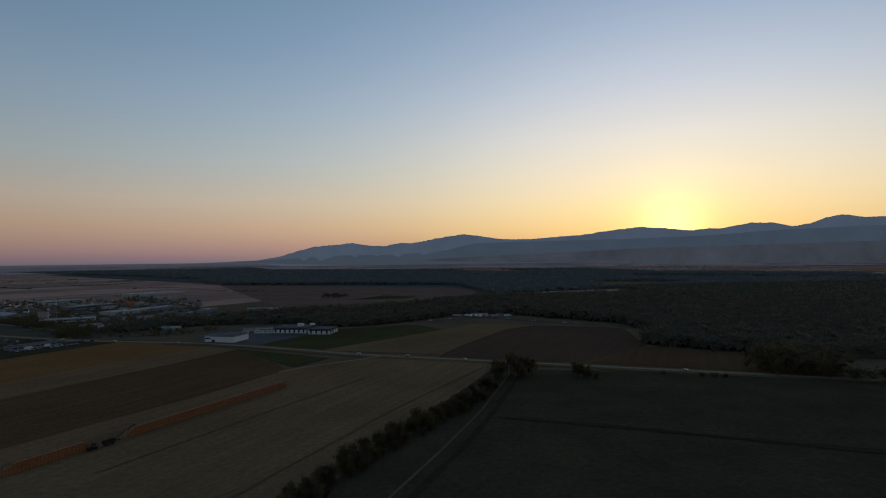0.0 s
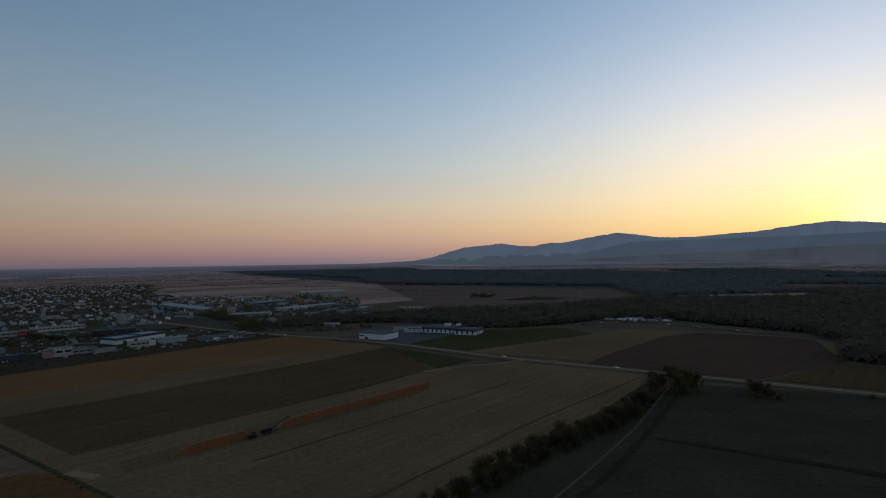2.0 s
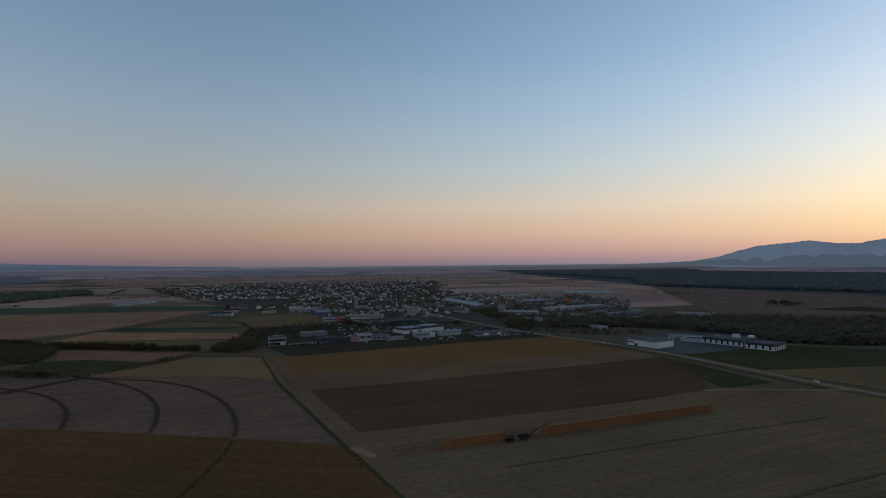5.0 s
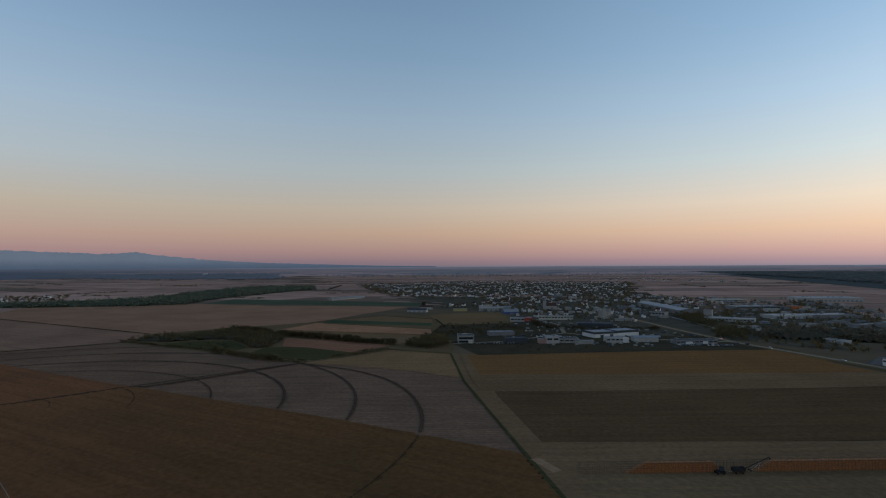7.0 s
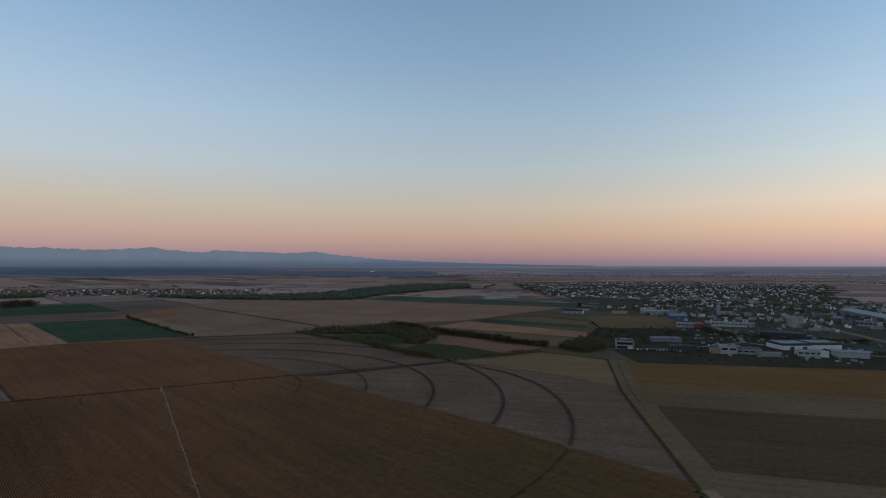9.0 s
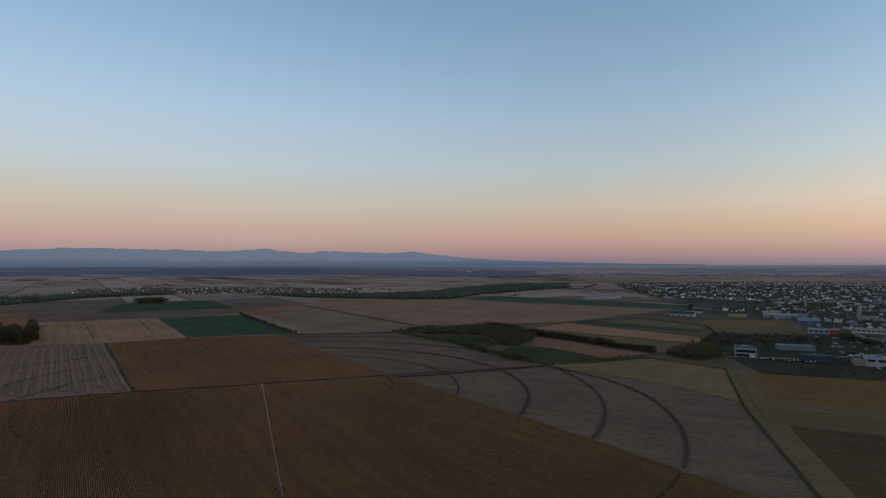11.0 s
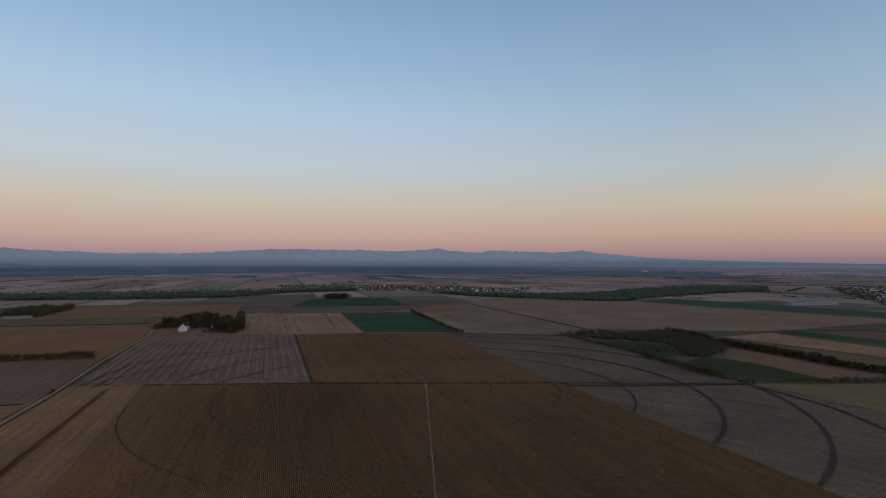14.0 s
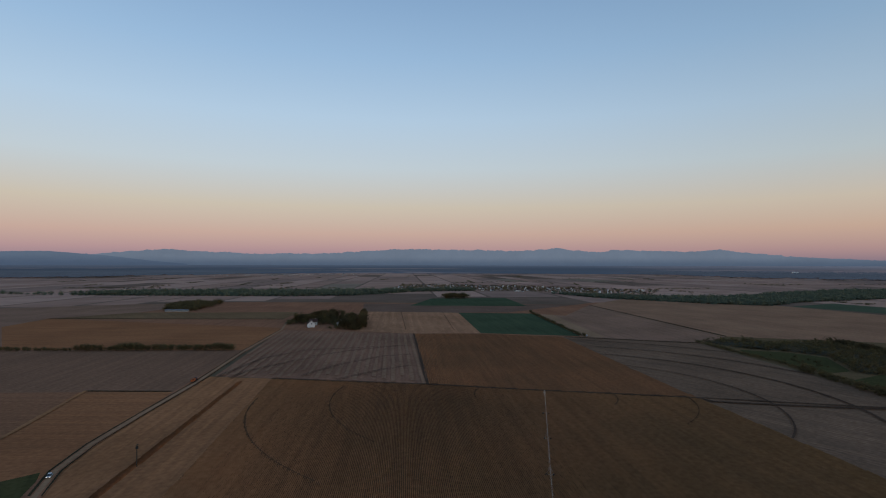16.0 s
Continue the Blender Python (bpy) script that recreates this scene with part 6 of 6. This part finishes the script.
def far_houses(name, poly, count, label):
    """The rest of the village, too many to count: small gabled houses joined into one mesh of walls and roofs."""
    verts, faces, mats = [], [], []
    xs, ys = [p[0] for p in poly], [p[1] for p in poly]
    while count:
        x, y = rh.uniform(min(xs), max(xs)), rh.uniform(min(ys), max(ys))
        if not inside(x, y, poly):
            continue
        count -= 1
        L, W, h, g, a, s = rh.uniform(2.8, 5.2), rh.uniform(2.6, 3.8), rh.uniform(3, 5.4), rh.uniform(2.0, 3.6), rh.choice((0.3, 1.87, 0.9, 2.4)), shrink(x, y)
        m = Matrix.LocRotScale(place(x, y), Euler((0, 0, a)), (s, s, s))
        k = len(verts)
        verts += [m @ Vector(p) for p in [(-L, -W, -1), (L, -W, -1), (L, W, -1), (-L, W, -1), (-L, -W, h), (L, -W, h), (L, W, h), (-L, W, h), (-L, 0, h + g), (L, 0, h + g),
                                          (-L - 0.4, -W - 0.5, h - 0.2), (L + 0.4, -W - 0.5, h - 0.2), (L + 0.4, W + 0.5, h - 0.2), (-L - 0.4, W + 0.5, h - 0.2), (-L - 0.4, 0, h + g + 0.2), (L + 0.4, 0, h + g + 0.2)]]
        for f, q in (((0, 1, 5, 4), 0), ((1, 2, 6, 9, 5), 0), ((2, 3, 7, 6), 0), ((3, 0, 4, 8, 7), 0), ((10, 11, 15, 14), 1), ((12, 13, 14, 15), 1)):
            faces.append([k + i for i in f])
            mats.append(q)
    ob = obj(name, verts, faces, [MAT["house"], MAT["tile"]])
    ob.data.polygons.foreach_set("material_index", mats)
    tagged(ob, label, "houses", kind="stuff")


far_houses("village_rest", [(1311, 3649), (1792, 4848), (2600, 5000), (2181, 3919)], 90, "white houses of a village at the foot of the mountains")
far_houses("village_rest", VILLAGE, 620, "dense white walled houses of the village")
far_houses("village_rest", [(-1746, -1120), (-1800, -600), (-1850, -213), (-2100, -240), (-2220, -800), (-2120, -1300)], 120, "white houses of the far village")
far_houses("village_rest", [(-2744, -3581), (-3100, -3900), (-4323, -3466), (-3900, -3000)], 60, "pale houses of a distant village below the hills")
far_houses("village_rest", [(-2300, 2300), (-1900, 2700), (-2500, 3300), (-3300, 2700)], 60, "houses of a distant village")
far_houses("workshops_rest", PARK, 110, "small white and grey houses among the workshops")


def yard_clutter(name, poly, count, label):
    """Sheds, containers, vans and stacked goods in the works yards, joined into one mesh."""
    verts, faces, mats = [], [], []
    xs, ys = [p[0] for p in poly], [p[1] for p in poly]
    while count:
        x, y = rh.uniform(min(xs), max(xs)), rh.uniform(min(ys), max(ys))
        if not inside(x, y, poly):
            continue
        count -= 1
        L, W, h, a, s = rh.uniform(1.0, 3), rh.uniform(0.9, 1.8), rh.uniform(1.2, 2.6), rh.choice((1.1, -0.47, 0.4)) + rh.gauss(0, 0.1), shrink(x, y)
        m = Matrix.LocRotScale(place(x, y), Euler((0, 0, a)), (s, s, s))
        k = len(verts)
        verts += [m @ Vector(p) for p in [(-L, -W, -1), (L, -W, -1), (L, W, -1), (-L, W, -1), (-L, -W, h), (L, -W, h), (L, W, h), (-L, W, h), (-L * 0.8, 0, h * 1.15), (L * 0.8, 0, h * 1.15)]]
        q = rh.choice((0, 1, 1, 2, 2, 3))
        for f in ((0, 1, 5, 4), (1, 2, 6, 5), (2, 3, 7, 6), (3, 0, 4, 7), (4, 5, 9, 8), (6, 7, 8, 9), (5, 6, 9), (7, 4, 8)):
            faces.append([k + i for i in f])
            mats.append(q)
    ob = obj(name, verts, faces, [MAT["palewall"], MAT["greywall"], MAT["darkwall"], MAT["concrete"]])
    ob.data.polygons.foreach_set("material_index", mats)
    tagged(ob, label, "sheds", kind="stuff")


yard_clutter("yard_clutter", PARK, 420, "small sheds, containers and vans in the works yards")
yard_clutter("yard_clutter", NORTH, 260, "small sheds, containers and vans in the northern yards")
yard_clutter("yard_clutter", [(-620, 430), (-500, 440), (-420, 560), (-400, 630), (-560, 660), (-720, 620), (-760, 540), (-640, 500)], 150, "small sheds, containers and vans in the business park")
settle(VILLAGE, 196, 30)
settle([(-1236, 760), (-1100, 640), (-1020, 700), (-1050, 1000), (-1180, 1000)], 20, 26)
settle([(-1746, -1120), (-1800, -600), (-1850, -213), (-2100, -240), (-2220, -800), (-2120, -1300)], 56, 30)
settle([(-3208, -3087), (-3227, -2400), (-3700, -2900), (-3900, -3700)], 14, 60)
settle([(-1100, -1750), (-1300, -1600), (-1400, -1800), (-1200, -1950)], 8, 30)
for x, y, a, k in [(-668, -500, 50, 4), (-690, -516, 128, 0), (-706, -478, 35, 3)]:
    copy_thing(HOUSES[k], pose(x, y, 0, 0, 0, a))
for t in HOUSES:
    for o in sorted((*t.children_recursive, t), key=lambda o: -len(o.children_recursive)):
        bpy.data.objects.remove(o)


# ---- corn crib beside the meadow ----
CRIB_A, CRIB_B = Vector((-199, 210)), Vector((-114, 392))
CRIB_L, CRIB_ANG = (CRIB_B - CRIB_A).length, math.degrees(math.atan2(182, 85))
crib = thing("corn_crib", "very long narrow corn crib filled with orange maize cobs", "corn crib")
crib.matrix_world = pose(CRIB_A.x, CRIB_A.y, 0, 0, 0, CRIB_ANG)
CW, CH = 2.4, 4.6


def maize_fill(x0, x1, slope0, slope1):
    """Maize heaped in the crib, with sloping ends."""
    r = random.Random(int(x0))
    n = int((x1 - x0) / 0.9)
    bm = bmesh.new()
    rings = []
    for i in range(n + 1):
        x = x0 + (x1 - x0) * i / n
        h = CH + 0.15
        h = min(h, 0.3 + (x - x0) / slope0 * CH if slope0 else h, 0.3 + (x1 - x) / slope1 * CH if slope1 else h)
        rings.append([bm.verts.new((x + r.gauss(0, 0.1), y + r.gauss(0, 0.06), max(0.1, z))) for y, z in
                      ((-CW / 2, 0.15), (-CW / 2, h * 0.5), (-CW / 2 + 0.1, h * 0.95 + r.gauss(0, 0.08)), (0, h + 0.1 + r.gauss(0, 0.08)), (CW / 2 - 0.1, h * 0.95 + r.gauss(0, 0.08)), (CW / 2, h * 0.5), (CW / 2, 0.15))])
    for a, b in zip(rings, rings[1:]):
        for i in range(6):
            bm.faces.new((a[i], b[i], b[i + 1], a[i + 1]))
    bm.faces.new(rings[0])
    bm.faces.new(rings[-1][::-1])
    bmesh.ops.recalc_face_normals(bm, faces=bm.faces)
    return bm


part("maize_fill", maize_fill(21, 63, 9, 4), MAT["cobs"], crib, "orange maize cobs heaped with sloping ends")
part("maize_fill", maize_fill(78, CRIB_L - 0.5, 8, 2), MAT["cobs"], crib, "orange maize cobs heaped with sloping ends")
post = boxes((-0.04, 0.04, -0.04, 0.04, -0.4, CH + 0.1))
pm = bpy.data.meshes.new("post")
post.to_mesh(pm)
post.free()
pm.materials.append(MAT["crib_wood"])
n = int(CRIB_L / 1.5)
for i in range(n + 1):
    for y in (-CW / 2 - 0.08, CW / 2 + 0.08):
        o = new("post", pm)
        o.parent, o.location = crib, (CRIB_L * i / n, y, 0)
for y in (-CW / 2 - 0.02, CW / 2 + 0.02):
    part("rail", boxes((0, CRIB_L, y - 0.05, y + 0.05, CH - 0.1, CH + 0.05), (0, CRIB_L, y - 0.05, y + 0.05, 0.1, 0.25), (0, CRIB_L, y - 0.03, y + 0.03, CH * 0.5, CH * 0.5 + 0.08)), MAT["crib_wood"], crib)
    wire = boxes(*[(0, CRIB_L, y - 0.012, y + 0.012, 0.3 * k, 0.3 * k + 0.04) for k in range(2, 15, 3)])
    part("wire_netting", wire, MAT["netting"], crib)


# ---- vehicles ----
def make_car(label, paint, lit=True):
    t = thing("car", label, "car", "cars on the road")
    bm = boxes((-2.15, 2.15, -0.88, 0.88, 0.32, 0.86), bevel=0.14)
    part("body", bm, MAT[paint], t)
    bm = bmesh.new()
    lo = [(-1.75, -0.8), (1.05, -0.8), (1.05, 0.8), (-1.75, 0.8)]
    hi = [(-1.35, -0.66), (0.35, -0.66), (0.35, 0.66), (-1.35, 0.66)]
    a = [bm.verts.new((*p, 0.84)) for p in lo]
    b = [bm.verts.new((*p, 1.46)) for p in hi]
    bm.faces.new(b)
    for i in range(4):
        j = (i + 1) % 4
        bm.faces.new((a[i], a[j], b[j], b[i]))
    part("cabin", bm, MAT["window"], t)
    part("roof", boxes((-1.3, 0.32, -0.63, 0.63, 1.45, 1.5)), MAT[paint], t)
    for x in (-1.35, 1.35):
        for y in (-0.84, 0.84):
            bm = bmesh.new()
            rod(bm, (x, y - 0.1, 0.32), (x, y + 0.1, 0.32), 0.32, seg=12)
            part("wheel", bm, MAT["tyre"], t)
    for y in (-0.62, 0.62):
        part("headlight", boxes((2.1, 2.2, y - 0.16, y + 0.16, 0.56, 0.74)), MAT["headlamp" if lit else "steel"], t)
        part("taillight", boxes((-2.2, -2.1, y - 0.16, y + 0.16, 0.6, 0.78)), MAT["taillamp" if lit else "redwall"], t)
    return t


CARS = [make_car("white car driving with lights on along the road", "carwhite"), make_car("dark car driving with lights on along the road", "cardark"), make_car("silver car driving along the road", "carsilver")]
PARKED = [make_car("white parked car in a yard", "carwhite", False), make_car("dark parked car in a yard", "cardark", False), make_car("silver parked car in a yard", "carsilver", False)]
for x, y, a, k in [(-82, 525, -24, 0), (-34, 507, 156, 1), (18, 488, -20, 0), (69, 470, 160, 0), (190, 430, -18, 2), (-300, 613, -15, 2), (-455, 651, 155, 0), (-380, 629, -18, 0)]:
    copy_thing(CARS[k], pose(x, y, ROAD_Z, 0, 0, a))
for x, y, a, k in [(56, 841, -35, 0), (73, 831, 145, 2), (97, 812, -38, 0), (131, 784, 140, 2), (168, 754, -40, 0), (180, 745, 140, 2), (-20, 800, 20, 0), (10, 818, 30, 0)]:
    copy_thing(CARS[k], pose(x, y, TOP_Z, 0, 0, a))
copy_thing(CARS[2], pose(-199, -199, LANE_Z, 0, 0, 53))
copy_thing(PARKED[0], pose(-770, -128, TOP_Z, 0, 0, 30))
rc = random.Random(3)
for i in range(14):
    copy_thing(PARKED[rc.choice((0, 0, 0, 1, 2))], pose(-566 + i * 1.5 + 4, 370 + i * 2.9, TOP_Z, 0, 0, 153 + rc.gauss(0, 3)))
for i in range(16):
    copy_thing(PARKED[rc.choice((0, 0, 1, 2))], pose(-447 + i * 2.0 + rc.gauss(0, 1) + 6, 562 + i * 3.2, TOP_Z, 0, 0, 160 + rc.gauss(0, 5)))
for i in range(26):
    copy_thing(PARKED[rc.choice((0, 0, 1, 2))], pose(rc.uniform(-600, -520), rc.uniform(455, 500), TOP_Z, 0, 0, rc.choice((30, 120, 60))))
for i in range(14):
    copy_thing(PARKED[rc.choice((0, 0, 1, 2))], pose(-262 + (i % 7) * 3.0 + 8, 690 + (i // 7) * 9, TOP_Z, 0, 0, 95))
for i in range(34):
    copy_thing(PARKED[rc.choice((0, 0, 1, 2))], pose(rc.uniform(-560, -420), rc.uniform(880, 940), TOP_Z, 0, 0, rc.choice((55, 145))))
for t in CARS + PARKED:
    for o in (*t.children_recursive, t):
        bpy.data.objects.remove(o)


def tractor(x, y, z, a, paint, label):
    t = thing("tractor", label, "tractor")
    t.matrix_world = pose(x, y, z, 0, 0, a)
    part("hood", boxes((0.2, 2.3, -0.5, 0.5, 0.9, 1.7), bevel=0.12), MAT[paint], t)
    part("cab", boxes((-1.4, 0.2, -0.8, 0.8, 1.2, 2.7), bevel=0.12), MAT["darkwall"], t)
    part("cab_roof", boxes((-1.5, 0.35, -0.85, 0.85, 2.7, 2.9), bevel=0.06), MAT[paint], t)
    for px, r, w in ((-0.9, 0.9, 0.25), (1.6, 0.6, 0.2)):
        for s in (-1, 1):
            bm = bmesh.new()
            rod(bm, (px, s * 0.95 - w, r), (px, s * 0.95 + w, r), r, seg=14)
            part("wheel", bm, MAT["tyre"], t)
    return t


def trailer(x, y, z, a, paint, label):
    t = thing("farm_trailer", label, "trailer")
    t.matrix_world = pose(x, y, z, 0, 0, a)
    bm = bmesh.new()
    lo = [(-2.6, -1.0, 1.0), (2.6, -1.0, 1.0), (2.6, 1.0, 1.0), (-2.6, 1.0, 1.0)]
    hi = [(-2.8, -1.2, 2.5), (2.8, -1.2, 2.5), (2.8, 1.2, 2.5), (-2.8, 1.2, 2.5)]
    p, q = [bm.verts.new(v) for v in lo], [bm.verts.new(v) for v in hi]
    bm.faces.new(p[::-1])
    for i in range(4):
        j = (i + 1) % 4
        bm.faces.new((p[i], p[j], q[j], q[i]))
    part("tub", bm, MAT[paint], t)
    part("load", boxes((-2.6, 2.6, -1.05, 1.05, 1.1, 1.8), bevel=0.2), MAT["wood"], t, "brown husks in the tub")
    part("drawbar", boxes((2.6, 4.2, -0.08, 0.08, 0.7, 0.9)), MAT["steel"], t)
    for px in (-1.5, 1.5):
        for s in (-1, 1):
            bm = bmesh.new()
            rod(bm, (px, s * 1.0 - 0.18, 0.5), (px, s * 1.0 + 0.18, 0.5), 0.5, seg=12)
            part("wheel", bm, MAT["tyre"], t)
    return t


u = Vector((math.cos(radians(CRIB_ANG)), math.sin(radians(CRIB_ANG))))
w = Vector((u.y, -u.x))
q = CRIB_A + u * 61 + w * 3.4
tractor(q.x, q.y, 0.4, CRIB_ANG + 180, "machine", "dark blue tractor beside the corn crib")
q = CRIB_A + u * 69 + w * 3.2
trailer(q.x, q.y, 0.4, CRIB_ANG + 180, "machine", "dark farm trailer beside the corn crib")
elev = thing("grain_elevator", "dark inclined conveyor lifting maize into the crib", "conveyor")
q = CRIB_A + u * 76
elev.matrix_world = pose(q.x, q.y, 0, 0, 0, CRIB_ANG)
bm = bmesh.new()
rod(bm, (-3, 0, 0.9), (8.6, 0, 5.9), 0.24, seg=6)
part("conveyor_arm", bm, MAT["machine"], elev)
bm = bmesh.new()
rod(bm, (8.4, 0, 5.9), (9.1, 0, 5.2), 0.26, 0.34, 6)
part("spout", bm, MAT["machine"], elev)
bm = bmesh.new()
for s in (-1, 1):
    rod(bm, (0, s * 0.9, 0.6), (4.5, s * 0.3, 4.0), 0.07)
    rod(bm, (3, s * 0.9, 0.6), (4.5, s * 0.3, 4.0), 0.07)
part("leg_frame", bm, MAT["steel"], elev)
for px, s in ((0, -1), (0, 1), (3, -1), (3, 1)):
    bm = bmesh.new()
    rod(bm, (px, s * 0.9 - 0.12, 0.45), (px, s * 0.9 + 0.12, 0.45), 0.45, seg=12)
    part("wheel", bm, MAT["tyre"], elev)
part("hopper", boxes((-4.6, -2.4, -1.1, 1.1, 0.5, 1.7), bevel=0.1), MAT["machine"], elev)
tractor(-352, -317, LANE_Z, 217, "machine_orange", "orange tractor on the farm lane")
trailer(-346.5, -312.6, LANE_Z, 217, "machine_orange", "orange farm trailer on the lane")

# ---- centre pivot irrigator ----
pivot = thing("pivot_irrigator", "long white centre-pivot irrigator standing across the maize", "irrigator")
pivot.matrix_world = pose(HUB[0], HUB[1], 0, 0, 0, 20.5)
bm = bmesh.new()
for sx in (-1, 1):
    for sy in (-1, 1):
        rod(bm, (sx * 1.2, sy * 1.2, 0), (sx * 0.25, sy * 0.25, 3.6), 0.05)
rod(bm, (0, 0, 0), (0, 0, 3.8), 0.1)
part("hub_frame", bm, MAT["steel"], pivot)
ends = [0, *RINGS]
for a, b in zip(ends, ends[1:]):
    bm = bmesh.new()
    n = 10
    arch = lambda k: 3.6 + 0.9 * math.sin(math.pi * k / n)
    for k in range(n):
        x0, x1 = a + (b - a) * k / n, a + (b - a) * (k + 1) / n
        rod(bm, (x0, 0, arch(k)), (x1, 0, arch(k + 1)), 0.06, seg=6)
        xm = (x0 + x1) / 2
        zm = (arch(k) + arch(k + 1)) / 2 - 1.2
        for s in (-1, 1):
            rod(bm, (x0, 0, arch(k)), (xm, s * 0.35, zm), 0.012, seg=4)
            rod(bm, (x1, 0, arch(k + 1)), (xm, s * 0.35, zm), 0.012, seg=4)
    part("span", bm, MAT["steel"], pivot)
    bm = bmesh.new()
    for s in (-1, 1):
        rod(bm, (b, s * 1.6, 0.6), (b, s * 0.2, 3.6), 0.035)
    rod(bm, (b, -1.6, 0.6), (b, 1.6, 0.6), 0.04)
    tw = part("drive_tower", bm, MAT["steel"], pivot)
    for s in (-1, 1):
        bm = bmesh.new()
        rod(bm, (b - 0.12, s * 1.6, 0.5), (b + 0.12, s * 1.6, 0.5), 0.5, seg=12)
        part("wheel", bm, MAT["tyre"], tw)

# ---- poles and pylons ----
pole = thing("utility_pole", "lone wooden utility pole in the stubble", "pole")
pole.matrix_world = pose(-225, -180, 0)
bm = bmesh.new()
rod(bm, (0, 0, -0.5), (0, 0, 10.2), 0.28, 0.2, 8)
part("shaft", bm, MAT["wood"], pole)
part("transformer", boxes((-0.5, 0.5, -0.35, 0.35, 8.0, 9.2), bevel=0.08), MAT["machine"], pole)
part("crossarm", boxes((-0.9, 0.9, -0.07, 0.07, 9.7, 9.85)), MAT["wood"], pole)


def pylon(x, y, h, a):
    t = thing("pylon", "grey steel lattice power pylon on the plain", "pylon", "power pylons")
    t.matrix_world = Matrix.LocRotScale(place(x, y), Euler((0, 0, radians(a))), [shrink(x, y)] * 3)
    bm = bmesh.new()
    c = [(sx, sy) for sx in (-1, 1) for sy in (-1, 1)]
    for sx, sy in c:
        rod(bm, (sx * 3, sy * 3, 0), (sx * 0.8, sy * 0.8, h * 0.7), 0.16, 0.12, 4)
        rod(bm, (sx * 0.8, sy * 0.8, h * 0.7), (0, 0, h), 0.12, 0.08, 4)
    for k in range(8):
        z0, z1 = h * 0.7 * k / 8, h * 0.7 * (k + 1) / 8
        w0, w1 = 3 - 2.2 * k / 8, 3 - 2.2 * (k + 1) / 8
        for s in (-1, 1):
            rod(bm, (-w0, s * w0, z0), (w1, s * w1, z1), 0.08, seg=4)
            rod(bm, (s * w0, -w0, z0), (s * w1, w1, z1), 0.08, seg=4)
    part("lattice", bm, MAT["greywall"], t)
    for z in (0.68, 0.82):
        bm = bmesh.new()
        for s in (-1, 1):
            rod(bm, (0, 0, h * z + 1), (s * 8, 0, h * z), 0.12, 0.06, 4)
            rod(bm, (0, 0, h * z - 1), (s * 8, 0, h * z), 0.12, 0.06, 4)
        part("crossarm", bm, MAT["greywall"], t)


pylon(-350, 1082, 30, 20)
pylon(-40, 1240, 30, 20)
pylon(-660, 925, 30, 20)
pylon(330, 1560, 30, 20)

# lit factory far below the hills
t = thing("distant_factory", "white factory far off below the hills", "building")
for k, dx in enumerate((0, 60, 150)):
    p = place(-6900 + dx, 330 + dx * 1.2)
    s = shrink(-7200, 300)
    o = part("block", boxes((-14, 14, -30, 30, -5, 12 + 12 * (k == 1)), bevel=0.5), MAT["white"], t)
    o.matrix_world = Matrix.LocRotScale(p, None, (s, s, s))
